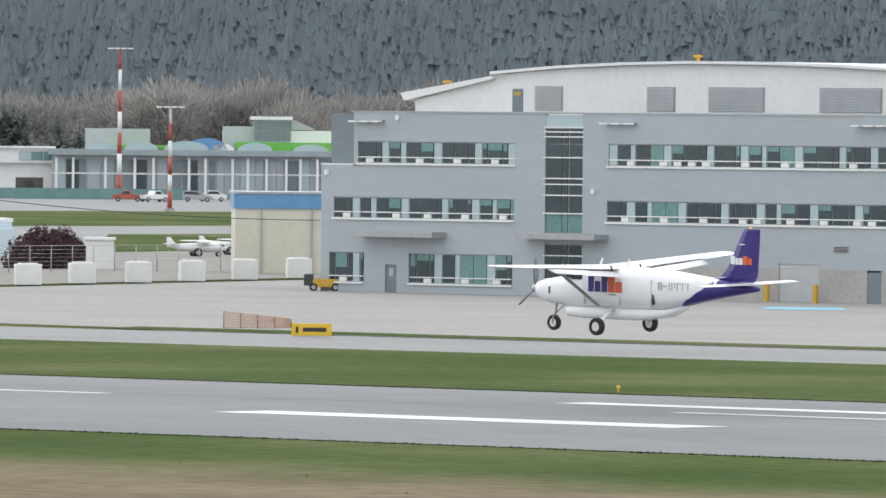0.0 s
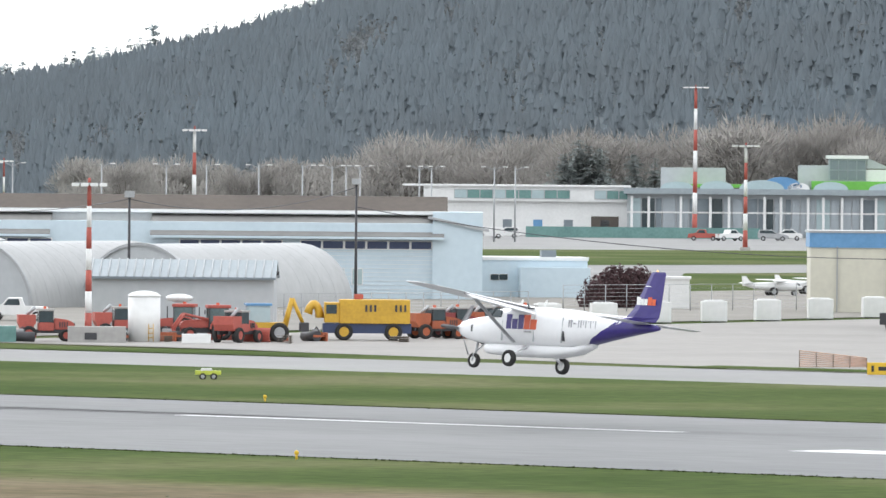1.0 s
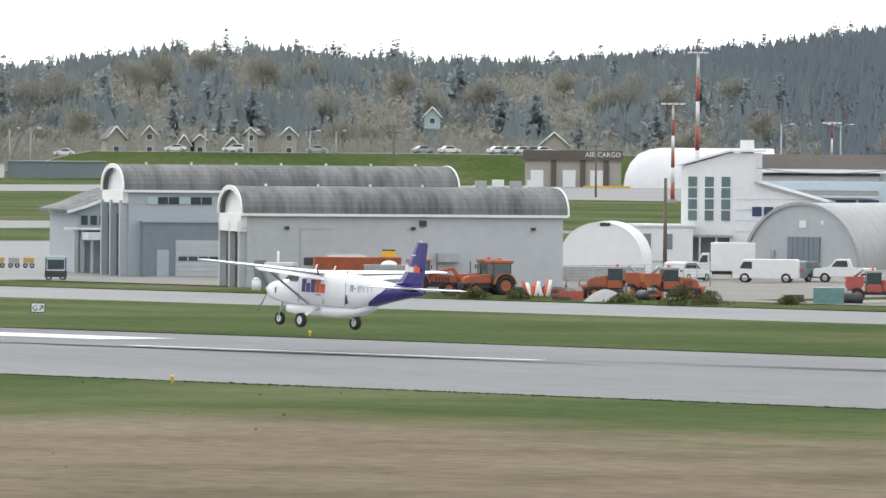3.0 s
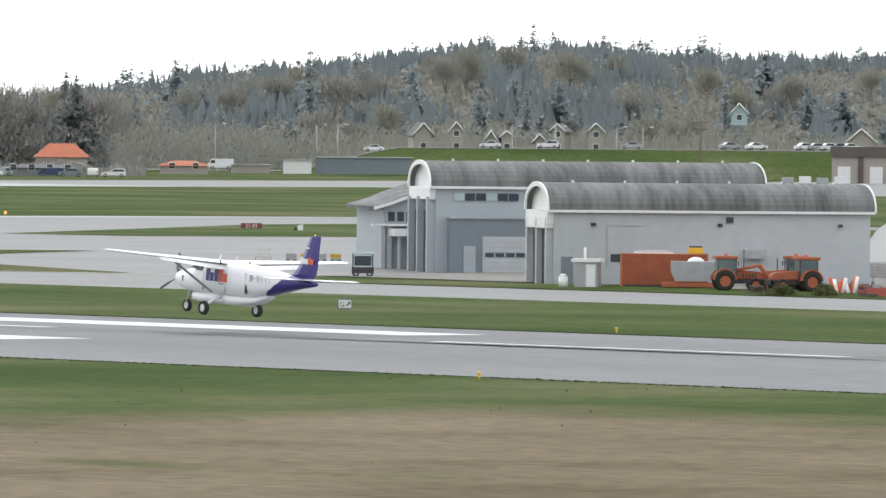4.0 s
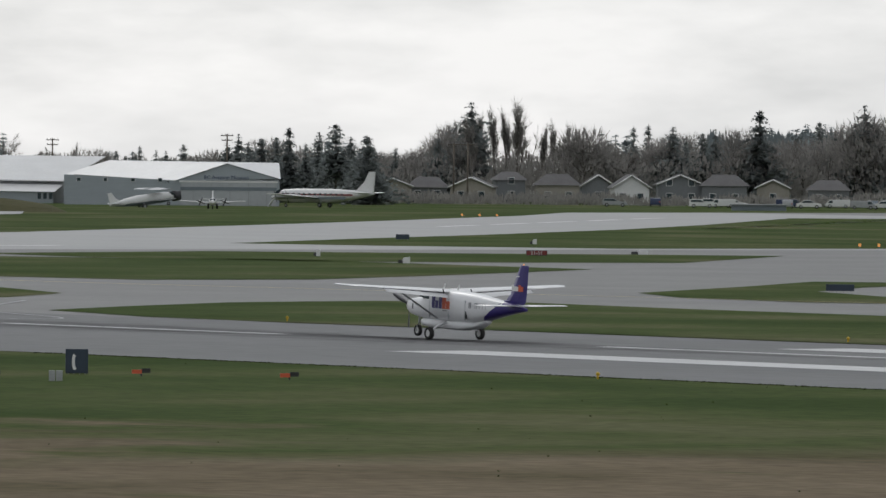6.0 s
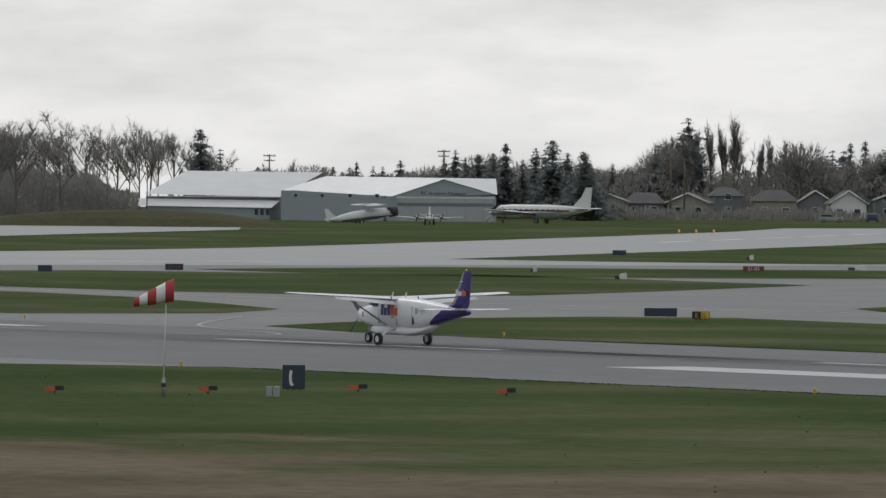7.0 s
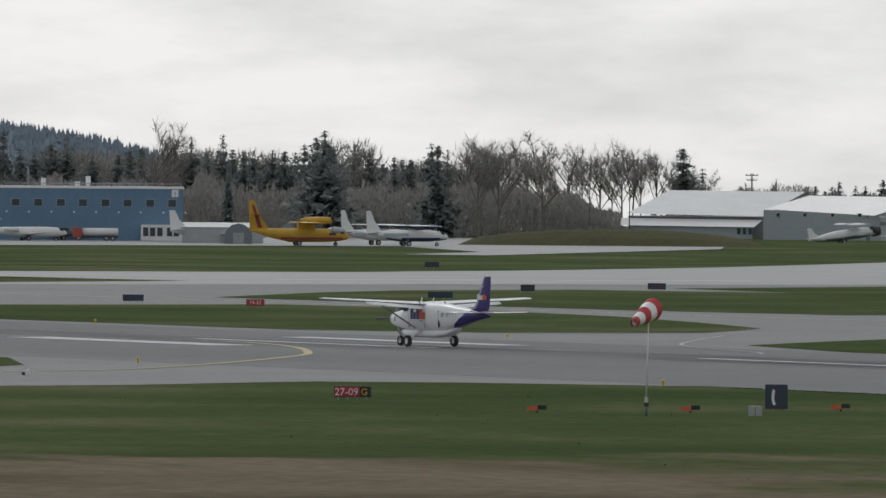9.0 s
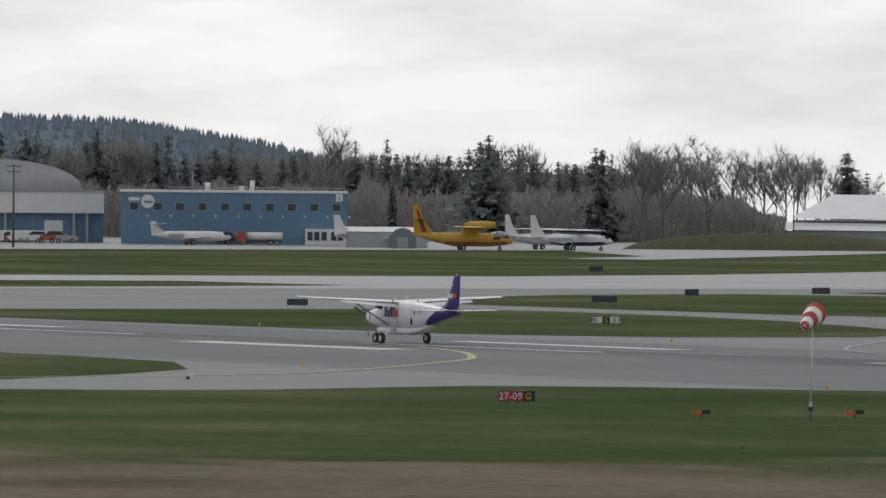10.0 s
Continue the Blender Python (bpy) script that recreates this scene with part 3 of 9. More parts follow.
def build_plane():
    p = thing("cargo_aircraft", Matrix(), "white high-wing single turboprop freighter with purple tail, landing", "aircraft")
    secs = [(4.82, 1.56, 1.98, 0.21), (4.66, 1.42, 2.10, 0.36), (4.25, 1.27, 2.22, 0.5), (3.6, 1.16, 2.32, 0.6), (2.95, 1.10, 2.40, 0.68), (2.75, 1.09, 2.45, 0.7),
            (2.2, 1.07, 2.74, 0.77), (1.85, 1.07, 2.84, 0.79), (1.2, 1.06, 2.90, 0.81), (-0.6, 1.06, 2.90, 0.81), (-2.2, 1.09, 2.84, 0.79), (-2.9, 1.17, 2.78, 0.75),
            (-3.8, 1.36, 2.68, 0.66), (-4.8, 1.58, 2.57, 0.53), (-5.8, 1.78, 2.46, 0.39), (-6.7, 1.94, 2.36, 0.25), (-7.3, 2.04, 2.27, 0.12), (-7.5, 2.09, 2.21, 0.05)]
    bm = bmesh.new()
    loft(bm, [super_ring(*s) for s in secs])
    bmesh.ops.bisect_plane(bm, geom=list(bm.verts) + list(bm.edges) + list(bm.faces), plane_co=(-3.55, 0, 1.3), plane_no=(-0.48, 0, -0.88))
    for f in bm.faces:
        c = f.calc_center_median()
        f.material_index = 0
        if c.x < -3.2 and (c.x + 3.55) * -0.55 - (c.z - 1.3) * 1.0 > 0 or c.x < -6.6:
            f.material_index = 1
    body = part("fuselage", bm, (M_WHITE_G, M_PURPLE), p)
    # purple sweep along the lower tail, laid just proud of the skin
    bm = bmesh.new()
    rings = []
    for i in range(25):
        x = -3.45 - 4.0 * i / 24
        k = max(j for j in range(len(secs) - 1) if secs[j][0] >= x)
        u = (secs[k][0] - x) / (secs[k][0] - secs[k + 1][0])
        z0, z1, w = (secs[k][j] + (secs[k + 1][j] - secs[k][j]) * u for j in (1, 2, 3))
        top = min(z1 + 0.05, 1.30 + (-3.45 - x) * 0.62)
        ring = [v for v in super_ring(x, z0 - 0.008, z1 + 0.008, w + 0.008, 72)]
        low = sorted((v for v in ring if v.z <= top), key=lambda v: math.atan2(v.y, -(v.z - (z0 + z1) / 2)))
        m = 30
        rings.append([low[min(len(low) - 1, round(j * (len(low) - 1) / m))].copy() if low else Vector((x, 0, z0)) for j in range(m + 1)])
    loft(bm, rings, closed=False, caps=False)
    bmesh.ops.remove_doubles(bm, verts=bm.verts, dist=1e-4)
    part("tail_colour_band", bm, M_PURPLE, body, "deep purple paint sweeping up the tail")
    bm = bmesh.new()
    loft(bm, [super_ring(x, z0, z1, w, 20, 3.2) for x, z0, z1, w in ((3.05, 0.82, 1.12, 0.3), (2.8, 0.66, 1.14, 0.55), (2.0, 0.6, 1.14, 0.66), (-1.2, 0.6, 1.14, 0.66),
                                                                    (-2.6, 0.8, 1.16, 0.5), (-3.6, 1.16, 1.38, 0.2))])
    part("cargo_pod", bm, M_WHITE_G, p)
    # wing, one panel a side, with flap and aileron hung behind it
    for s, side in ((1, "left"), (-1, "right")):
        bm = bmesh.new()
        loft(bm, [foil(1.38, 1.55, 0.17, 0.0, 2.78), foil(1.38, 1.55, 0.17, s * 0.8, 2.80), foil(1.22, 1.15, 0.14, s * 5.4, 3.03), foil(1.08, 0.92, 0.12, s * 7.7, 3.15),
                  foil(0.95, 0.6, 0.08, s * 7.94, 3.17)])
        wing = part("wing", bm, M_WHITE_G, p)
        bm = bmesh.new()
        loft(bm, [foil(-0.12, 0.62, 0.12, s * 0.9, 2.70), foil(-0.02, 0.46, 0.12, s * 5.1, 2.95)])
        bmesh.ops.rotate(bm, verts=bm.verts, cent=(-0.1, 0, 2.8), matrix=Matrix.Rotation(radians(-22), 3, "Y"))
        part("flap", bm, M_WHITE_G, wing, "white flap lowered for landing")
        bm = bmesh.new()
        loft(bm, [foil(0.1, 0.42, 0.12, s * 5.2, 3.02), foil(0.18, 0.34, 0.12, s * 7.6, 3.14)])
        part("aileron", bm, M_WHITE_G, wing)
        # added dark bar that imitates the shade in the gap before the flap
        bm = bmesh.new()
        prism(bm, [(-0.16, 2.72), (-0.24, 2.72), (-0.12, 2.96), (-0.06, 2.96)], "y", s * 0.95, s * 1.0)
        tube(bm, (-0.14, s * 1.0, 2.72), (-0.05, s * 5.1, 2.98), 0.035, n=6)
        part("flap_gap_shade", bm, M_DARK, wing, "dark bar painted for the shade in the flap gap")
        bm = bmesh.new()
        rings = []
        for q in (Vector((0.85, s * 0.72, 1.22)), Vector((0.72, s * 3.6, 2.86))):
            rings.append([q + Vector((0.13 * math.cos(t), 0, 0.05 * math.sin(t))) for t in (2 * math.pi * i / 10 for i in range(10))])
        loft(bm, rings)
        part("wing_strut", bm, M_STEEL, p, "grey slanting wing strut")
        bm = bmesh.new()
        loft(bm, [foil(-6.05, 1.15, 0.1, s * 0.12, 2.33, lift=0), foil(-6.35, 0.78, 0.1, s * 3.12, 2.36, lift=0)])
        part("tailplane", bm, M_WHITE_G, p)
        bm = bmesh.new()
        rings = []
        for q, r in ((Vector((0.1, s * 0.62, 1.05)), 0.11), (Vector((0.05, s * 1.25, 0.78)), 0.08), (Vector((0, s * 1.72, 0.44)), 0.055)):
            rings.append([q + Vector((r * 1.4 * math.cos(t), 0, r * math.sin(t))) for t in (2 * math.pi * i / 10 for i in range(10))])
        loft(bm, rings)
        part("gear_leg", bm, M_WHITE_G, p)
        wheel("main_wheel", p, 0, s * 1.78, 0.38, 0.27, M_WHITE)
    bm = bmesh.new()
    loft(bm, [[Vector((a, b * u, z)) for a, b in ((x0, 0), (x0 - 0.25 * (x0 - x1), t), (x0 - 0.6 * (x0 - x1), t * 0.8), (x1, 0.015), (x0 - 0.6 * (x0 - x1), -t * 0.8), (x0 - 0.25 * (x0 - x1), -t)) for u in (1,)]
              for x0, x1, z, t in ((-4.3, -7.2, 2.42, 0.05), (-5.35, -7.38, 2.62, 0.10), (-5.75, -7.45, 3.0, 0.11), (-6.62, -7.55, 4.62, 0.06), (-6.72, -7.5, 4.70, 0.03))], smooth=False)
    fin = part("fin", bm, M_PURPLE, p, "tall purple fin with plain white and orange blocks")
    for s in (1, -1):
        bm = bmesh.new()
        for a, b in ((-6.02, -6.24), (-6.27, -6.44), (-6.47, -6.66)):
            box(bm, b, a, s * 0.105, s * 0.125, 3.18, 3.18 + (0.36 if a > -6.1 else 0.28))
        part("mark_block", bm, M_WHITE, fin, "white lettering block")
        bm = bmesh.new()
        for a, b in ((-6.69, -6.92), (-6.95, -7.16)):
            box(bm, b, a, s * 0.095, s * 0.115, 3.18, 3.18 + (0.36 if a > -6.8 else 0.28))
        part("mark_block", bm, M_ORANGE, fin, "orange lettering block")
        bm = bmesh.new()
        box(bm, -6.75, -6.45, s * 0.09, s * 0.1, 4.02, 4.06)
        part("mark_line", bm, M_WHITE, fin, "thin white line")
        # flank marks
        bm = bmesh.new()
        y0, y1 = s * 0.765, s * 0.818
        for a, b, z1 in ((1.30, 1.00, 2.46), (0.94, 0.62, 2.26), (0.56, 0.24, 2.46)):
            box(bm, b, a, y0, y1, 1.80, z1)
        part("flank_mark", bm, M_PURPLE, body, "dark purple lettering block")
        bm = bmesh.new()
        for a, b, z1 in ((0.20, -0.16, 2.46), (-0.20, -0.58, 2.26)):
            box(bm, b, a, y0, y1, 1.80, z1)
        part("flank_mark", bm, M_ORANGE, body, "orange lettering block")
        bm = bmesh.new()
        for k in range(5):
            box(bm, -0.2 + 0.09 * k - 0.06, -0.2 + 0.09 * k, y0, s * 0.8165, 1.66, 1.74)
        part("flank_mark", bm, M_STEEL, body, "small grey bars")
        bm = bmesh.new()
        for k in range(6):
            x = -2.55 - 0.27 * k
            if k == 1:
                box(bm, x - 0.17, x, s * 0.6, s * (0.80 - 0.035 * k), 2.13, 2.19)
            else:
                box(bm, x - 0.20, x - 0.15, s * 0.6, s * (0.80 - 0.035 * k), 1.98, 2.32)
                box(bm, x - 0.06, x - 0.01, s * 0.6, s * (0.80 - 0.035 * k), 1.98, 2.32)
        part("registration_bars", bm, M_MARKGREY, body, "plain grey marking bars")
        bm = bmesh.new()
        prism(bm, [(2.30, 2.30), (1.70, 2.30), (1.70, 2.62), (1.98, 2.66)], "y", s * 0.70, s * 0.805)
        part("side_window", bm, M_GLASS, body, "dark cockpit side window")
        bm = bmesh.new()
        prism(bm, [(2.72, 2.38), (2.36, 2.36), (2.14, 2.64), (2.40, 2.62)], "y", s * 0.40, s * 0.785)
        part("windscreen", bm, M_GLASS, body, "dark windscreen panel")
        bm = bmesh.new()
        box(bm, 3.62, 3.70, s * 0.5, s * 0.615, 1.62, 1.92)
        part("cowl_inlet", bm, M_DARK, body, "dark cooling slot")
        bm = bmesh.new()
        box(bm, -2.32, -2.24, s * 0.7, s * 0.80, 1.35, 1.78)
        part("door_handle", bm, M_DARK, body, "dark door strip")
        for a, b, z0, z1 in ((-0.42, -0.435, 1.25, 2.4), (-2.18, -2.195, 1.25, 2.4), (1.55, 1.565, 1.25, 2.2)):
            bm = bmesh.new()
            box(bm, b, a, s * 0.7, s * 0.808, z0, z1)
            part("door_seam", bm, M_GREYWALL2, body, "thin grey door seam")
    for x in (1.4, -0.1):
        bm = bmesh.new()
        prism(bm, [(x, 2.86), (x - 0.12, 2.86), (x - 0.26, 3.22), (x - 0.2, 3.22)], "y", -0.02, 0.02)
        part("aerial", bm, M_WHITE, p, "white blade aerial on the roof")
    bm = bmesh.new()
    bmesh.ops.create_uvsphere(bm, u_segments=10, v_segments=6, radius=0.045, matrix=Matrix.Translation((-7.0, 0, 4.74)))
    part("beacon", bm, M_LAMP, p, "small lit beacon on the fin tip")
    # nose gear and exhaust
    bm = bmesh.new()
    tube(bm, (3.75, 0, 1.25), (3.88, 0, 0.33), 0.06, 0.05, 10)
    tube(bm, (3.9, -0.14, 0.33), (3.9, 0.14, 0.33), 0.03, n=8)
    for s in (-1, 1):
        tube(bm, (3.84, s * 0.13, 0.62), (3.9, s * 0.13, 0.33), 0.025, n=6)
    tube(bm, (3.84, -0.14, 0.62), (3.84, 0.14, 0.62), 0.03, n=6)
    tube(bm, (3.3, 0, 1.15), (3.82, 0, 0.75), 0.03, n=6)
    part("nose_leg", bm, M_STEEL, p)
    wheel("nose_wheel", p, 3.9, 0, 0.34, 0.22, M_WHITE)
    bm = bmesh.new()
    tube(bm, (4.1, -0.5, 1.3), (3.4, -0.68, 1.12), 0.13, 0.15, 12)
    part("exhaust_stack", bm, M_DARK, p, "dark exhaust stack")
    bm = bmesh.new()
    loft(bm, [super_ring(x, 1.77 - r, 1.77 + r, r, 16, 2) for x, r in ((0.0, 0.215), (0.12, 0.19), (0.26, 0.12), (0.36, 0.03))])
    bmesh.ops.translate(bm, verts=bm.verts, vec=(0, 0, -1.77))
    prop = part("propeller", bm, M_STEEL, p, "spinning grey propeller with pointed spinner")
    prop.location = (4.83, 0, 1.77)
    for k in range(3):
        bm = bmesh.new()
        rings = []
        for r, c, tw in ((0.15, 0.12, 60), (0.5, 0.24, 45), (0.95, 0.22, 30), (1.25, 0.16, 22), (1.33, 0.06, 20)):
            a, b = c / 2 * math.cos(radians(tw)), c / 2 * math.sin(radians(tw))
            rings.append([Vector((0.1 + b, a, r)), Vector((0.115, 0, r)), Vector((0.1 - b, -a, r)), Vector((0.085, 0, r))])
        loft(bm, rings)
        bmesh.ops.rotate(bm, verts=bm.verts, cent=(0, 0, 0), matrix=Matrix.Rotation(radians(120 * k), 3, "X"))
        part("blade", bm, M_PROP, prop)
    return p, prop


aircraft, propeller = build_plane()


# ---- hills and far woods ----
def height_at(table, turn):
    if turn <= table[0][0]:
        return table[0][1]
    for (a0, h0), (a1, h1) in zip(table, table[1:]):
        if a0 <= turn <= a1:
            return h0 + (h1 - h0) * (turn - a0) / (a1 - a0)
    return table[-1][1]


def leaf_mesh(name, verts, faces, normals, material):
    """A foliage mesh whose normals follow the crown, so that its small leaves share the sky's light evenly."""
    me = bpy.data.meshes.new(name)
    me.from_pydata(verts, [], faces)
    me.polygons.foreach_set("use_smooth", [True] * len(me.polygons))
    me.normals_split_custom_set_from_vertices(normals)
    me.materials.append(material)
    return new(name, me)


def hill_place(profile, dist, depth, base, turn, u):
    d, a = dist + depth * u, radians(turn)
    top = height_at(profile, turn)
    hgt = base + (top - base) * math.sin(min(u, 1) * math.pi / 2)
    return Vector((-math.sin(a) * d, math.cos(a) * d, hgt))


def small_fir(rnd, p, hgt, verts, faces, normals):
    """Three ragged tiers of drooping boughs."""
    r, spin = hgt * rnd.uniform(0.22, 0.34), rnd.uniform(0, 6.28)
    m = 6
    for z0, z1, k in ((-0.15, 0.55, 1.0), (0.25, 0.82, 0.72), (0.55, 1.0, 0.42)):
        b0 = len(verts)
        for i in range(m):
            t = spin + z0 * 3 + 2 * math.pi * i / m
            q = r * k * rnd.uniform(0.6, 1.3)
            verts.append((p.x + q * math.cos(t), p.y + q * math.sin(t), p.z + (z0 + rnd.uniform(-0.1, 0.06)) * hgt))
            normals.append((0.2 * math.cos(t), 0.2 * math.sin(t), 0.97))
        verts.append((p.x + rnd.uniform(-0.05, 0.05) * r, p.y, p.z + z1 * hgt))
        normals.append((0, 0, 1))
        faces += [(b0 + i, b0 + (i + 1) % m, b0 + m) for i in range(m)]


def small_crown(rnd, p, hgt, verts, faces, normals):
    """A low, uneven rounded crown of twig slivers."""
    r = hgt * rnd.uniform(0.42, 0.62)
    for _ in range(26):
        d = Vector((rnd.gauss(0, 1), rnd.gauss(0, 1), abs(rnd.gauss(0, 0.9)))).normalized() * rnd.random() ** 0.4
        o = p + Vector((d.x * r, d.y * r, hgt * (0.1 + 0.75 * d.z)))
        w = hgt * rnd.uniform(0.07, 0.15)
        b0 = len(verts)
        for _k in range(3):
            verts.append((o.x + rnd.uniform(-w, w), o.y + rnd.uniform(-w, w), o.z + rnd.uniform(-w, 1.4 * w)))
            normals.append((0.4 * d.x, 0.4 * d.y, 0.9))
        faces.append((b0, b0 + 1, b0 + 2))


def ridge(turn0, turn1, dist, depth, profile, base, firs, crowns, floor_m, label, tree_h, n, leafless, seed, step=0.25):
    """A wooded rise along a stretch of bearings: a terrain sheet under a joined stand of firs and one of rounded leafless crowns."""
    rnd = random.Random(seed)
    bm = bmesh.new()
    cols = int((turn1 - turn0) / step)
    grid = [[bm.verts.new(hill_place(profile, dist, depth, base, turn0 + i * step, j / 6)) for j in range(8)] for i in range(cols + 1)]
    for a, b in zip(grid, grid[1:]):
        for j in range(7):
            bm.faces.new((a[j], a[j + 1], b[j + 1], b[j]))
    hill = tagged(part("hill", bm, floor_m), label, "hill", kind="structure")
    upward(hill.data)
    stands = {0: ([], [], []), 1: ([], [], [])}
    for _ in range(n):
        turn, u = rnd.uniform(turn0, turn1), rnd.random() ** 0.8
        p = hill_place(profile, dist, depth, base, turn, u)
        grove = noise.noise((turn * 2.2, u * 4.5, seed)) + 0.5 * noise.noise((turn * 7, u * 11, seed))
        bare = grove + 0.25 * rnd.uniform(-1, 1) < leafless * (1.3 - u) - 0.35
        hgt = tree_h * rnd.uniform(0.6, 1.15) * (1 if u < 0.8 else 0.62)
        (small_crown if bare else small_fir)(rnd, p, hgt * (0.75 if bare else 1.0), *stands[int(bare)])
    for k, m, cat in ((0, firs, "dense dark firs on the hillside"), (1, crowns, "grey-brown leafless crowns between the hillside firs")):
        if stands[k][0]:
            tagged(leaf_mesh("hill_forest", *stands[k], m), cat, "forest", kind="stuff")


BIG_HILL = ((36.5, 112), (42, 88), (43.5, 66), (44.65, 55), (45.15, 48), (45.4, 44), (46.1, 36), (46.7, 31), (47.07, 28), (48, 24), (48.6, 18), (49.2, 8))
MIXED_HILL = ((47.0, 20), (47.5, 23), (48.3, 22), (49.08, 22), (49.73, 24.5), (50.54, 25), (50.93, 22), (51.45, 18.5), (52.0, 18), (52.5, 13.5), (53.2, 9), (54.2, 7), (56, 6))
FAR_HILL = ((59.5, 8), (61.0, 6), (61.8, 21), (62.6, 30), (64, 33), (66, 32))
ridge(36.5, 49.2, 2060, 700, BIG_HILL, -6.0, M_HILL, M_HILLBARE, M_HILLFLOOR, "dark wooded hill of conifers, haze painted into its colours", 6.5, 30000, -0.1, 3)
ridge(46.8, 54.3, 2000, 640, MIXED_HILL, -6.0, M_MIXED, M_MIXEDBARE, M_MIXEDBARE, "mixed woods on a low hill, tinted for haze", 7.0, 13000, 0.62, 5)
ridge(59.5, 66, 3600, 700, FAR_HILL, -20.0, M_FARHILL, M_FARHILL, M_FARHILL, "distant wooded hill, painted pale blue for haze", 5.0, 6000, 0.0, 4)
TRAFFIC = []


# ---- hangar offices: grey three-storey block with a white arched hangar behind ----
def window_row(parent, x0, x1, z0, z1, y, seed, rail=True):
    """A recessed strip of panes between mullions, with white sill, rail and small fan boxes."""
    rnd = random.Random(seed)
    w = boxes("window", [(x0, x1, y + 0.12, y + 0.2, z0, z1)], M_STEEL, parent, "strip window with white sill and rail")
    x = x0
    pat = [(0.55, "g"), (1.35, "g"), (0.45, "g"), (0.75, "f"), (1.1, "g"), (0.5, "f"), (1.25, "t"), (1.25, "t"), (0.8, "f"), (1.15, "g"), (1.4, "g"), (0.55, "g"), (0.7, "f")]
    k = rnd.randrange(4)
    while x < x1 - 0.25:
        wd, kind = pat[k % len(pat)]
        k += 1
        wd = min(wd * rnd.uniform(0.9, 1.1), x1 - x)
        if kind == "t" and rnd.random() < 0.4:
            kind = "g"
        bm = bmesh.new()
        box(bm, x + 0.05, x + wd - 0.05, y + 0.06, y + 0.13, z0 + 0.05, z1 - 0.05)
        part("pane", bm, {"g": M_GLASS, "t": M_TEAL, "f": M_FROST}[kind], w, {"g": "dark glass pane", "t": "pane with drawn teal blind", "f": "pale spandrel pane"}[kind])
        if kind == "g" and rnd.random() < 0.35:
            bm = bmesh.new()
            box(bm, x + 0.08, x + wd - 0.08, y + 0.045, y + 0.075, z1 - 0.05 - (z1 - z0) * rnd.uniform(0.2, 0.5), z1 - 0.06)
            part("blind", bm, M_TEAL, w, "half-drawn teal blind")
        x += wd
    boxes("sill", [(x0 - 0.1, x1 + 0.1, y - 0.14, y + 0.1, z0 - 0.14, z0)], M_WHITE, w)
    if rail:
        boxes("rail", [(x0, x1, y - 0.02, y + 0.05, z0 + 0.38, z0 + 0.46)], M_WHITE, w)
        x = x0 + rnd.uniform(0.8, 2)
        while x < x1 - 1:
            u = boxes("fan_box", [(x, x + 0.66, y - 0.1, y + 0.1, z0 + 0.03, z0 + 0.34)], M_WHITE, w, bevel=0.02)
            x += rnd.choice((1.3, 3.6, 4.8, 3.0))
    return w


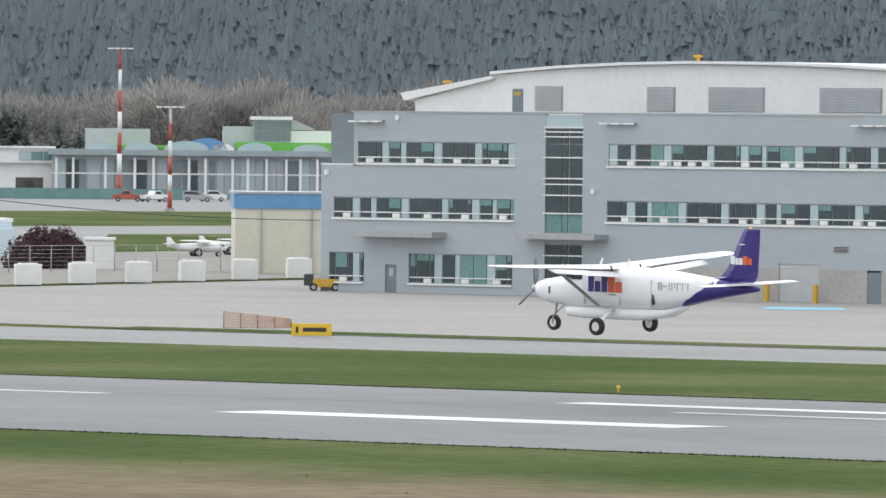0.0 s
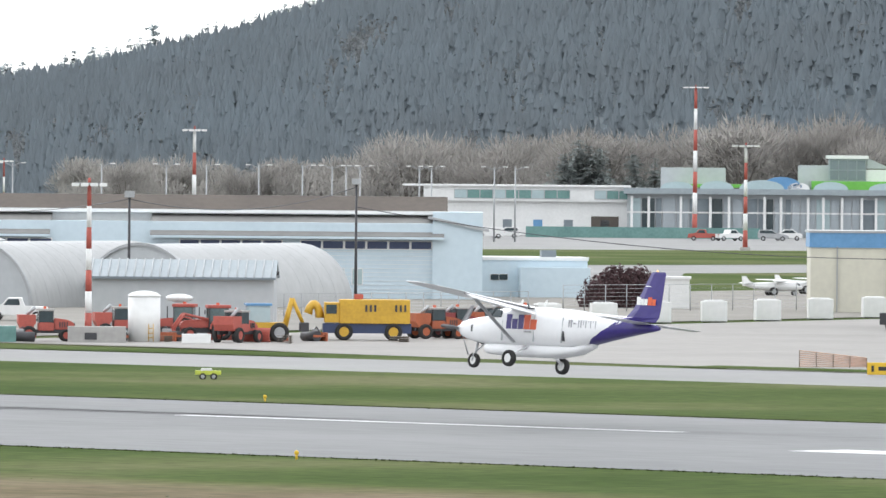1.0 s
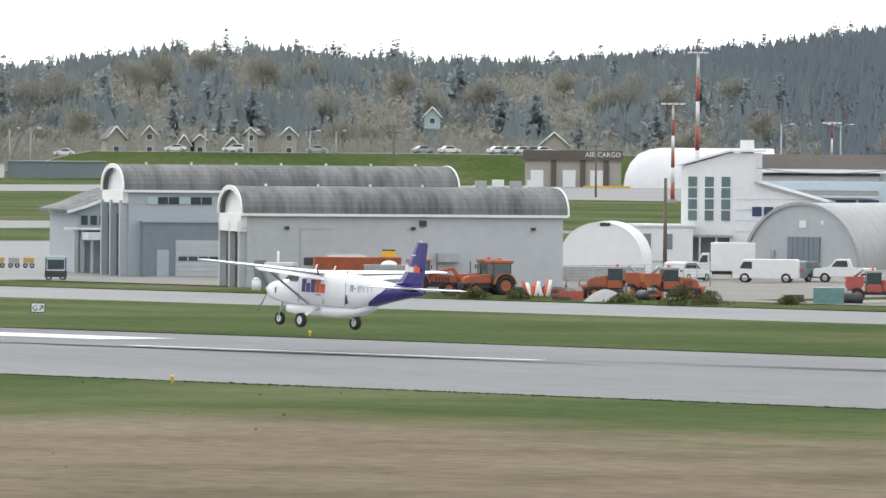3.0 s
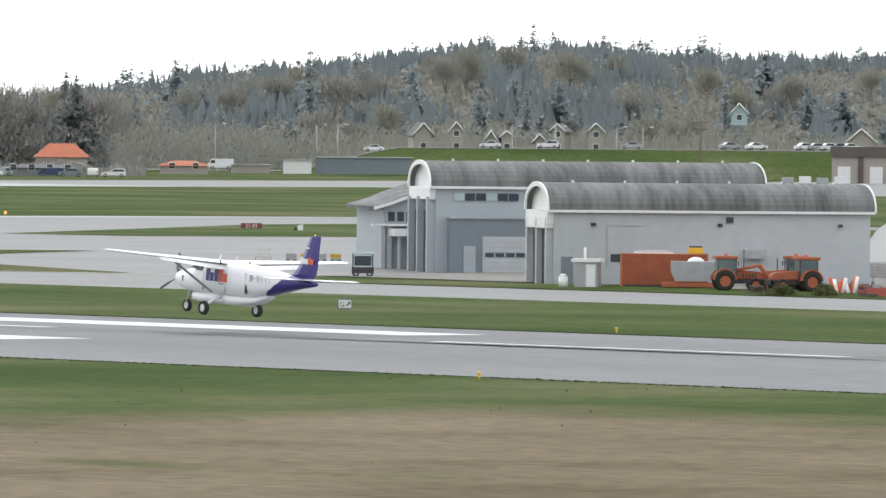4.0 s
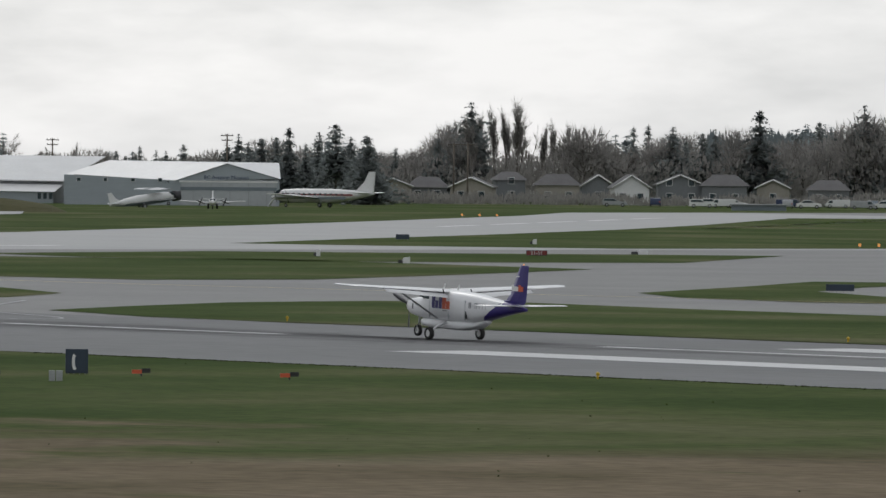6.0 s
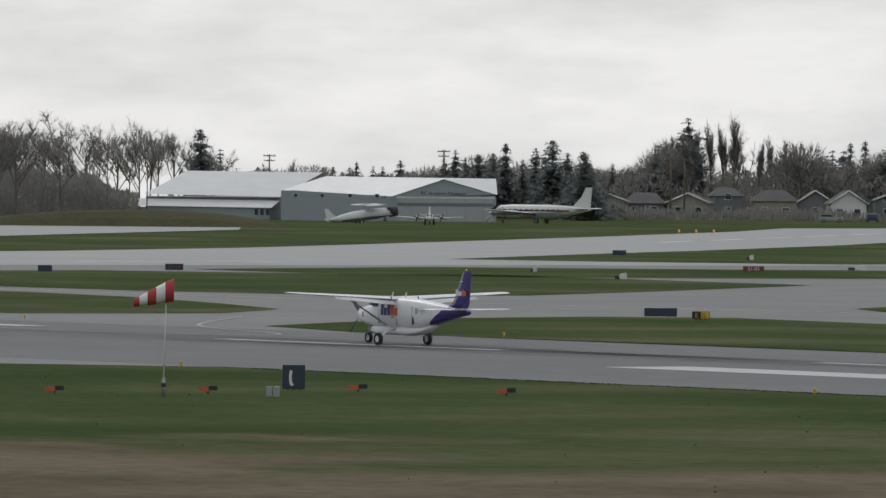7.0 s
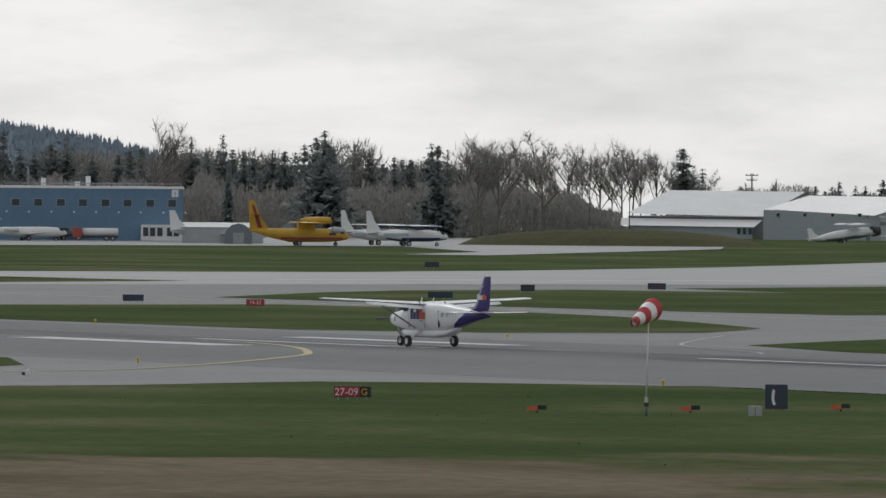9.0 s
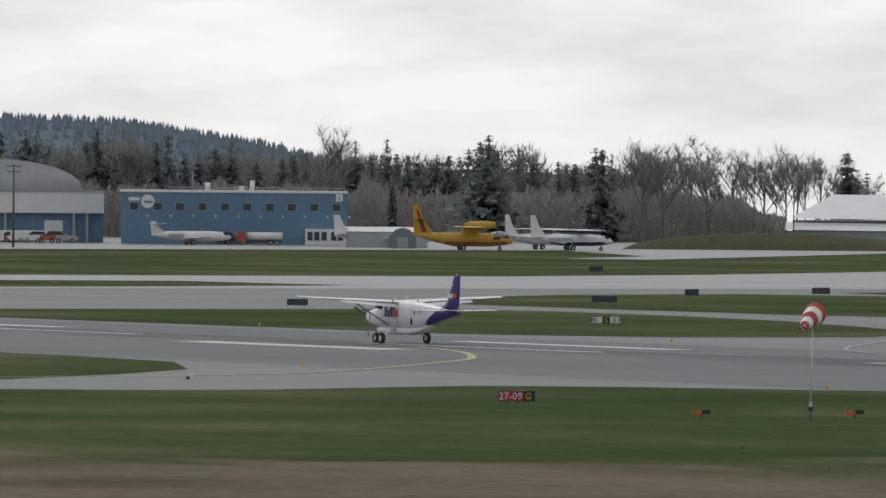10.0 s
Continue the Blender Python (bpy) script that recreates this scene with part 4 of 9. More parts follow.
def offices():
    Y = 546.0
    b = thing("office_building", pose(0, Y, 0), "three-storey blue-grey clad office block with strip windows, beside the apron", "building")
    L, R, D = -484.6, -414.0, 16.0
    boxes("core", [(L + 0.6, R, 0.35, D, 0, 13.0)], M_SLATE, b, "inner wall behind the windows")
    w2 = [(-483.4, -466.1), (-457.4, R)]
    w3 = [(-481.1, -466.0), (-457.3, R)]
    g0, g1 = -463.2, -459.7
    bands = [(-481.5, g0, 10.98, 13.08), (g1, R, 10.98, 13.08), (-481.5, -481.1, 9.2, 10.98), (-466.0, g0, 9.3, 10.98), (g1, -457.3, 9.3, 10.98),
             (L, g0, 6.92, 9.3), (g1, R, 6.92, 9.3), (L, -483.4, 5.3, 6.92), (-466.1, g0, 5.3, 6.92), (g1, -457.4, 5.3, 6.92),
             (L, g0, 2.9, 5.3), (g1, R, 3.6, 5.3), (L, -483.8, 0, 2.9), (-480.4, -478.35, 0, 2.9), (-477.25, -476.1, 0, 2.9), (-478.35, -477.25, 2.05, 2.9),
             (-466.2, g0, 0, 2.9), (-483.8, -480.4, 0, 0.65), (-476.1, -466.2, 0, 0.65), (g0, g1, 0, 0.5), (g1, -441.6, 2.35, 3.6), (-437.9, R, 2.35, 3.6), (-441.6, -437.9, 2.7, 3.6)]
    for k, (a, c, z0, z1) in enumerate(bands):
        boxes("wall_panel", [(a, c, 0.0, 0.36, z0, z1)], M_GREYWALL, b)
    for a, c in ((g1, -441.6), (-437.9, -433.7), (-432.4, R)):
        boxes("wall_base", [(a, c, 0.0, 0.36, 0, 2.35)], M_CONC, b, "block base course")
    boxes("parapet", [(-481.7, R, -0.06, 0.5, 13.08, 13.2)], M_STEEL, b)
    boxes("ledge", [(L - 0.05, -481.5, -0.05, D, 9.25, 9.35)], M_WHITE, b)
    for k, (x0, x1) in enumerate(w3):
        window_row(b, x0, x1, 9.42, 10.96, 0, 10 + k)
    for k, (x0, x1) in enumerate(w2):
        window_row(b, x0, x1, 5.42, 6.9, 0, 20 + k)
    window_row(b, -483.8, -480.5, 0.75, 2.88, 0, 31)
    window_row(b, -476.0, -466.3, 0.75, 2.88, 0, 32)
    # stair curtain wall
    cw = boxes("window", [(g0, g1, 0.15, 0.25, 0.5, 13.0)], M_STEEL, b, "tall glazed stair window with white transoms")
    for x0, x1 in ((g0 + 0.05, g0 + 1.5), (g0 + 1.6, g0 + 2.05), (g0 + 2.2, g1 - 0.05)):
        for z0, z1, m in ((0.55, 2.0, M_GLASS), (2.05, 3.7, M_GLASS), (4.62, 5.9, M_TEAL), (5.95, 7.2, M_GLASS), (7.25, 8.4, M_GLASS), (8.45, 9.9, M_GLASS), (9.95, 10.9, M_GLASS), (10.95, 12.0, M_GLASS)):
            boxes("pane", [(x0, x1, 0.08, 0.16, z0, z1)], m, cw)
    boxes("spandrel", [(g0, g1, 0.05, 0.16, 12.15, 13.0)], M_FROST, cw)
    boxes("spandrel", [(g0, g1, 0.05, 0.16, 3.75, 4.55)], M_GREYWALL, cw)
    for z in (2.02, 2.9, 5.92, 7.22, 8.0, 8.42, 9.92, 11.4, 11.75, 12.08):
        boxes("transom", [(g0 - 0.1, g1 + 0.1, -0.1, 0.1, z, z + 0.09)], M_WHITE, cw)
    for x0, x1, z in ((-480.4, -472.5, 4.05), (-464.7, -457.2, 4.1)):
        boxes("canopy", [(x0, x1, -1.6, 0.0, z, z + 0.42)], M_STEEL, b, "grey flat entrance canopy", bevel=0.03)
    boxes("door", [(-478.3, -477.3, 0.08, 0.2, 0, 2.0)], M_SLATE, b, "dark blue-grey door with a small pane")
    boxes("pane", [(-478.0, -477.6, 0.04, 0.1, 1.2, 1.8)], M_FROST, b)
    gd = boxes("garage_door", [(-441.6, -437.9, 0.1, 0.2, 0, 2.7)], M_GREYWALL2, b, "closed grey roller door")
    for k in range(8):
        boxes("slat", [(-441.5, -438.0, 0.07, 0.12, 0.05 + 0.33 * k, 0.34 + 0.33 * k)], M_GREYWALL2, gd)
    boxes("door", [(-433.7, -432.4, 0.08, 0.2, 0, 2.2)], M_SLATE, b, "grey door with a small dark pane")
    v = boxes("wall_vent", [(-436.7, -435.3, -0.05, 0.1, 3.55, 4.0)], M_STEEL, b)
    for k in range(4):
        boxes("slat", [(-436.6, -435.4, -0.08, -0.02, 3.6 + 0.1 * k, 3.65 + 0.1 * k)], M_DARK, v)
    for x in (-479.9, -456.1, -433.2):
        f = boxes("wall_light", [(x - 1.4, x + 1.4, -0.3, 0.0, 12.45, 12.52)], M_STEEL, b, "row of flood lights on a bracket")
        for k in (-1.1, 0, 1.1):
            boxes("lamp_head", [(x + k - 0.42, x + k + 0.3, -0.75, -0.3, 12.36, 12.48)], M_WHITE, f, bevel=0.03)
    for x, z in ((-484.0, 8.7), (-477.2, 12.75), (-458.6, 7.6)):
        boxes("wall_lamp", [(x - 0.14, x + 0.14, -0.25, 0, z - 0.2, z + 0.16)], M_WHITE, b, bevel=0.05)
    # bollards stand on the apron before the roller door
    bol = tagged(boxes("bollard", [(0, 0.32, -0.16, 0.16, 0, 1.25)], M_YELLOW, bevel=0.06), "yellow steel bollard before the roller door", "bollard", "bollards by the roller door")
    bol.matrix_basis = pose(-442.2, 545.2, 0.02)
    copy_thing(bol, pose(-437.8, 545.2, 0.02))


def arched_hangar():
    h = thing("hangar", pose(0, 570, 0), "white metal hangar with shallow arched roof behind the offices", "hangar")
    top = [(-488.7, 16.28), (-482, 16.75), (-476, 17.0), (-469.7, 17.12), (-462, 17.08), (-455, 16.9), (-448, 16.55), (-440, 16.0), (-430, 15.1), (-415, 13.4)]
    bm = bmesh.new()
    prism(bm, [(-496.5, 0), (-496.5, 14.1), (-488.7, 15.75)] + [(x, z - 0.25) for x, z in top] + [(-415, 0)], "y", 0, 40)
    part("wall", bm, M_WHITE, h)
    bm = bmesh.new()
    prism(bm, top + [(x, z - 0.22) for x, z in top[::-1]], "y", -0.5, 40)
    part("roof", bm, M_WHITE, h)
    bm = bmesh.new()
    prism(bm, [(-497.6, 14.62), (-488.5, 15.95), (-488.5, 15.7), (-497.2, 14.05)], "y", -0.5, 40)
    part("roof", bm, M_WHITE, h)
    for x0, x1 in ((-484.6, -481.9), (-473.7, -471.0), (-467.8, -462.5), (-457.3, -451.5)):
        lv = boxes("louvre", [(x0, x1, -0.06, 0.05, 13.38, 15.2)], M_STEEL, h, "grey louvred wall vent")
        for k in range(9):
            boxes("slat", [(x0 + 0.08, x1 - 0.08, -0.14, -0.05, 13.45 + 0.19 * k, 13.58 + 0.19 * k)], M_GREYWALL2, lv)
    boxes("door", [(-486.8, -485.8, -0.06, 0.05, 13.0, 15.0)], M_SLATE, h, "blue-grey roof door")
    boxes("door_sign", [(-486.6, -486.0, -0.1, -0.05, 14.5, 14.75)], M_YELLOW, h)
    for x, z in ((-494.2, 15.1), (-469.7, 17.1)):
        bm = bmesh.new()
        tube(bm, (x, 1, z), (x, 1, z + 0.5), 0.16, n=8)
        tube(bm, (x, 1, z + 0.3), (x, 1, z + 0.48), 0.34, n=10)
        part("roof_beacon", bm, M_YELLOW, h, "small yellow roof beacon")


offices()
arched_hangar()


# ---- barrel-roofed hangars beside the maintenance yard ----
def barrel(b, x0, x1, y0, y1, wall, rise, roof, wallm, over=0.45, n=16):
    """A hall whose barrel roof runs along local x."""
    boxes("wall", [(x0, x1, y0, y1, 0, wall)], wallm, b)
    c, hw = (y0 + y1) / 2, (y1 - y0) / 2 + 0.25
    arc = [(c + hw * math.cos(math.pi - math.pi * i / n), wall + rise * math.sin(math.pi * i / n) ** 0.8) for i in range(n + 1)]
    bm = bmesh.new()
    prism(bm, arc + [(c + (y - c) * 0.97, wall + (z - wall) * 0.93 - 0.02) for y, z in arc[::-1]], "x", x0 - over, x1 + over * 0.6)
    part("roof", bm, roof, b, "dark stained barrel roof")
    for x in (x0, x1 - 0.2):
        bm = bmesh.new()
        prism(bm, [(y, z - 0.06) for y, z in arc], "x", x, x + 0.2)
        part("gable", bm, M_WHITE, b, "white boarded arch under the roof end")
    boxes("gable_board", [(x0 - over, x0, y0 + 0.1, y1 - 0.1, wall - 0.9, wall + 0.02)], M_WHITE, b, "white boarding below the arch")
    for x in (x0 - over - 0.06, x1 + over * 0.6):
        bm = bmesh.new()
        prism(bm, [(c + (y - c) * 1.02, wall + (z - wall) * 1.03) for y, z in arc] + [(c + (y - c) * 0.93, wall + (z - wall) * 0.86) for y, z in arc[::-1]], "x", x, x + 0.12)
        part("roof_trim", bm, M_WHITE, b, "white curved roof edge")
    boxes("eave", [(x0 - over, x1 + over * 0.6, y0 - 0.36, y0 - 0.22, wall - 0.1, wall + 0.08)], M_WHITE, b)


def yard_hangars():
    yaw = 10
    m = spot(50.055, 691, yaw)
    a = thing("hangar", m, "grey hangar with dark streaked barrel roof and a bay painted dark", "hangar", "barrel-roofed hangars")
    barrel(a, 0, 22.3, 0, 9, 5.1, 1.95, M_ROOFGREY, M_GREYWALL2)
    # the wall is solid here; a dark slab paints the shade of an open bay
    boxes("bay", [(-0.1, 0.05, 0.9, 7.8, 0, 3.9)], M_DARK, a, "dark panel in place of the shade in the open bay")
    for y in (0.4, 4.2, 8.2):
        boxes("pier", [(-0.5, 0, y, y + 0.5, 0, 4.6)], M_GREYWALL2, a)
    boxes("bay_head", [(-0.5, 0.0, 0.2, 8.8, 3.9, 4.7)], M_WHITE, a)
    boxes("door", [(0.5, 1.35, -0.05, 0.05, 0, 1.95)], M_SLATE, a, "grey-blue side door")
    for x in (2.6, 11.5, 20.0):
        boxes("wall_lamp", [(x, x + 0.3, -0.3, 0, 4.1, 4.3)], M_DARK, a)
    boxes("wall_vent", [(12.1, 12.6, -0.12, 0.02, 4.35, 4.75)], M_DARK, a)
    boxes("pipe", [(3.7, 3.76, -0.06, 0, 1.2, 4.1), (3.7, 6.2, -0.06, 0, 4.1, 4.15)], M_STEEL, a)
    boxes("hood", [(13.3, 14.8, -0.9, 0, 1.9, 2.5)], M_STEEL, a, "grey wall hood")
    for k in range(6):
        boxes("roof_vent", [(2 + 3.7 * k, 2.13 + 3.7 * k, 4.3, 4.6, 7.0, 7.2)], M_WHITE, a)
    m2 = spot(50.735, 737, yaw)
    b = thing("hangar", m2, "taller grey hangar with dark barrel roof and slate-blue lean-to front", "hangar", "barrel-roofed hangars")
    barrel(b, 0, 24.5, 0, 9, 6.3, 1.95, M_ROOFGREY, M_GREYWALL)
    boxes("front", [(0.9, 8.4, -1.2, 0, 0, 4.0)], M_SLATE, b, "slate-blue front bay")
    boxes("front_roof", [(0.8, 8.5, -1.35, 0, 4.0, 4.12)], M_STEEL, b)
    rd = boxes("roller_door", [(3.3, 6.6, -1.27, -1.2, 0, 2.7)], M_GREYWALL2, b, "pale roller door with a row of panes")
    for k in range(7):
        boxes("slat", [(3.35, 6.55, -1.31, -1.26, 0.03 + 0.38 * k, 0.38 + 0.38 * k)], M_GREYWALL2, rd)
    for k in range(4):
        boxes("pane", [(3.5 + 0.77 * k, 4.17 + 0.77 * k, -1.34, -1.3, 1.2, 1.5)], M_GLASS, rd)
    boxes("door", [(1.9, 2.8, -1.26, -1.2, 0, 2.0)], M_GREYWALL, b, "blue-grey side door")
    wn = boxes("window", [(1.3, 6.2, -0.06, 0.05, 5.3, 5.9)], M_STEEL, b, "high strip window")
    for k in range(6):
        boxes("pane", [(1.35 + 0.82 * k, 2.1 + 0.82 * k, -0.1, -0.05, 5.33, 5.87)], M_GLASS if k % 3 else M_FROST, wn)
    for y in (0.3, 4.4, 8.2):
        boxes("pier", [(-0.6, 0, y, y + 0.5, 0, 5.6)], M_GREYWALL, b)
    # bay shade put on as a dark slab over the solid end wall
    boxes("bay", [(-0.12, 0.05, 0.8, 8.2, 0, 4.6)], M_DARK, b, "dark panel in place of the shade in the open bay")
    for k in range(7):
        boxes("roof_vent", [(2 + 3.4 * k, 2.13 + 3.4 * k, 4.3, 4.6, 8.2, 8.4)], M_WHITE, b)
    c = thing("annex_building", spot(51.03, 752, yaw), "small grey annex with low curved roof and covered walkway", "building")
    bm = bmesh.new()
    prism(bm, [(0, 0), (5.2, 0), (5.2, 6.3), (4.0, 6.0), (2, 5.4), (0.4, 4.7), (0, 4.6)], "y", 0, 12)
    part("wall", bm, M_GREYWALL, c)
    bm = bmesh.new()
    arc = [(-0.9, 4.75), (0.5, 5.15), (2, 5.75), (3.6, 6.3), (5.2, 6.65)]
    prism(bm, arc + [(x, z - 0.22) for x, z in arc[::-1]], "y", -0.7, 12)
    part("roof", bm, M_ROOFGREY, c, "grey curved roof")
    bm = bmesh.new()
    prism(bm, [(x, z - 0.05) for x, z in arc] + [(x, z - 0.3) for x, z in arc[::-1]], "y", -0.82, -0.7)
    part("roof_trim", bm, M_WHITE, c)
    for x in (0.3, 1.0, 1.7):
        boxes("pane", [(x, x + 0.5, -0.06, 0.02, 3.6, 4.3)], M_GLASS, c)
    boxes("band", [(-1.0, 5.0, -0.8, 0, 3.25, 3.4)], M_WHITE, c)
    boxes("porch_roof", [(0.3, 4.6, -3.0, 0, 2.5, 3.05)], M_WHITE, c, "white flat porch roof", bevel=0.03)
    for x in (0.6, 1.7, 4.2):
        boxes("post", [(x, x + 0.18, -2.7, -2.5, 0, 2.5)], M_GREYWALL2, c)
    for x in (-0.3, 0.2, 4.6):
        boxes("column", [(x, x + 0.3, -0.5, -0.2, 0, 3.3)], M_GREYWALL2, c)
    boxes("cabinet", [(2.2, 3.4, -2.2, -1.2, 0, 1.9)], M_CREAM, c, "tan cabinet under the porch")


yard_hangars()


# ---- arched metal sheds ----
def quonset(label, turn, dist, r, hgt, length, yaw, front=True):
    """Half-round shed: its front arch faces the viewer, the axis runs along local y."""
    q = thing("arched_shed", spot(turn, dist, yaw), label, "shed", "arched metal sheds")
    n = 24
    arc = [(r * math.cos(math.pi * i / n), hgt * math.sin(math.pi * i / n)) for i in range(n + 1)]
    bm = bmesh.new()
    rows = int(length / 0.9)
    loft(bm, [[Vector((x, y, z)) for x, z in arc] for y in (0.02 + length * j / rows for j in range(rows + 1))], closed=False)
    part("shell", bm, M_QUON, q)
    for j in range(1, rows, 2):
        bm = bmesh.new()
        y = length * j / rows
        prism(bm, [(x * 1.0015, z * 1.0015) for x, z in arc] + [(x * 0.99, z * 0.99) for x, z in arc[::-1]], "y", y - 0.02, y + 0.02)
        part("seam", bm, M_QUON, q)
    bm = bmesh.new()
    prism(bm, [(x * 0.98, z * 0.98) for x, z in arc], "y", 0.1, 0.2)
    part("end_wall", bm, M_GREYWALL2, q)
    bm = bmesh.new()
    prism(bm, [(x * 1.02, z * 1.02) for x, z in arc] + [(x * 0.975, z * 0.975) for x, z in arc[::-1]], "y", -0.12, 0.12)
    part("arch_trim", bm, M_STEEL, q)
    bm = bmesh.new()
    prism(bm, [(x * 0.98, z * 0.98) for x, z in arc], "y", length - 0.2, length)
    part("end_wall", bm, M_GREYWALL2, q)
    if front:
        d = boxes("shed_door", [(-1.3, 1.75, -0.02, 0.1, 0, 2.6)], M_SLATE, q, "closed blue-grey sliding door")
        for k in range(6):
            boxes("slat", [(-1.25 + 0.5 * k, -0.8 + 0.5 * k, -0.06, -0.01, 0.05, 2.55)], M_SLATE, d)
        boxes("wall_vent", [(-0.2, 0.4, 0.0, 0.1, 3.3, 3.9)], M_WHITE, q)
        boxes("wall_lamp", [(1.9, 2.1, -0.1, 0.1, 3.6, 3.9)], M_WHITE, q)
        boxes("meter_box", [(-2.9, -2.5, -0.1, 0.1, 0.9, 1.5)], M_STEEL, q)
    return q


quonset("large half-round grey metal shed with sliding door", 46.88, 800, 5.45, 5.3, 24, -32)
quonset("half-round grey metal shed beside a lower shed", 45.93, 802, 5.3, 5.2, 26, -30, front=False)


def low_shed():
    s = thing("storage_shed", spot(45.68, 676, -3), "low grey shed with ribbed pale metal roof", "shed")
    boxes("wall", [(-6.15, 6.15, 0, 5.5, 0, 4.15)], M_GREYWALL2, s)
    bm = bmesh.new()
    prism(bm, [(0, 4.1), (5.5, 4.1), (2.75, 5.1)], "x", 6.0, 6.15)
    part("gable", bm, M_GREYWALL2, s)
    bm = bmesh.new()
    prism(bm, [(0, 4.1), (5.5, 4.1), (2.75, 5.1)], "x", -6.15, -6.0)
    part("gable", bm, M_GREYWALL2, s)
    roof = bmesh.new()
    prism(roof, [(-0.4, 4.05), (2.75, 5.2), (5.9, 4.05), (5.9, 3.95), (2.75, 5.08), (-0.4, 3.95)], "x", -6.3, 6.3)
    r = part("roof", roof, M_RIBROOF, s)
    for k in range(22):
        bm = bmesh.new()
        x = -6.2 + 0.58 * k
        tube(bm, (x, -0.42, 4.08), (x, 2.75, 5.24), 0.05, n=5)
        part("roof_rib", bm, M_GREYWALL2, r, "raised roof seam")
    boxes("gutter", [(-6.3, 6.3, -0.5, -0.38, 3.9, 4.06)], M_SLATE, s)
    boxes("wall_lamp", [(6.15, 6.4, 2.4, 3.0, 4.2, 4.45)], M_DARK, s)


low_shed()


def fabric_dome(turn, dist, r, hgt, length, yaw, label):
    q = thing("fabric_shelter", spot(turn, dist, yaw), label, "shelter")
    n = 22
    prof = [(r * math.cos(math.pi * i / n), 1.2 + (hgt - 1.2) * math.sin(math.pi * i / n) ** 0.85) for i in range(n + 1)]
    bm = bmesh.new()
    prism(bm, [(r, 0)] + prof + [(-r, 0)], "y", 0, length)
    for f in bm.faces:
        f.smooth = False
    part("cover", bm, M_FABRIC, q)
    for j in range(5):
        bm = bmesh.new()
        y = length * j / 4
        prism(bm, [(x * 1.01, z * 1.006) for x, z in prof] + [(x * 0.99, z * 0.99) for x, z in prof[::-1]], "y", y - 0.04, y + 0.04)
        part("hoop", bm, M_WHITE, q)
    boxes("plate", [(-0.05, 0.7, -0.05, 0.02, hgt - 0.28, hgt - 0.02)], M_DARK, q, "small dark plate")
    w = boxes("block_wall", [(-r - 0.2, r + 0.2, -0.7, -0.1, 0, 1.1)], M_CONC, q, "low concrete block wall")


fabric_dome(48.03, 730, 3.05, 4.35, 11, -4, "white fabric dome shelter on low concrete wall")


def side_shelter():
    q = thing("fabric_shelter", spot(47.5, 1697, 4), "long white fabric shelter with rounded end", "shelter")
    n = 14
    rings = []
    for u, k in ((-11.5, 0.05), (-11.2, 0.35), (-10.4, 0.62), (-9.0, 0.84), (-7.0, 0.96), (-5, 1), (14, 1)):
        rings.append([Vector((u, 6 - 6 * k * math.cos(math.pi * i / n), 6.9 * k * math.sin(math.pi * i / n))) for i in range(n + 1)])
    bm = bmesh.new()
    loft(bm, rings, closed=False)
    part("cover", bm, M_FABRIC, q)


side_shelter()


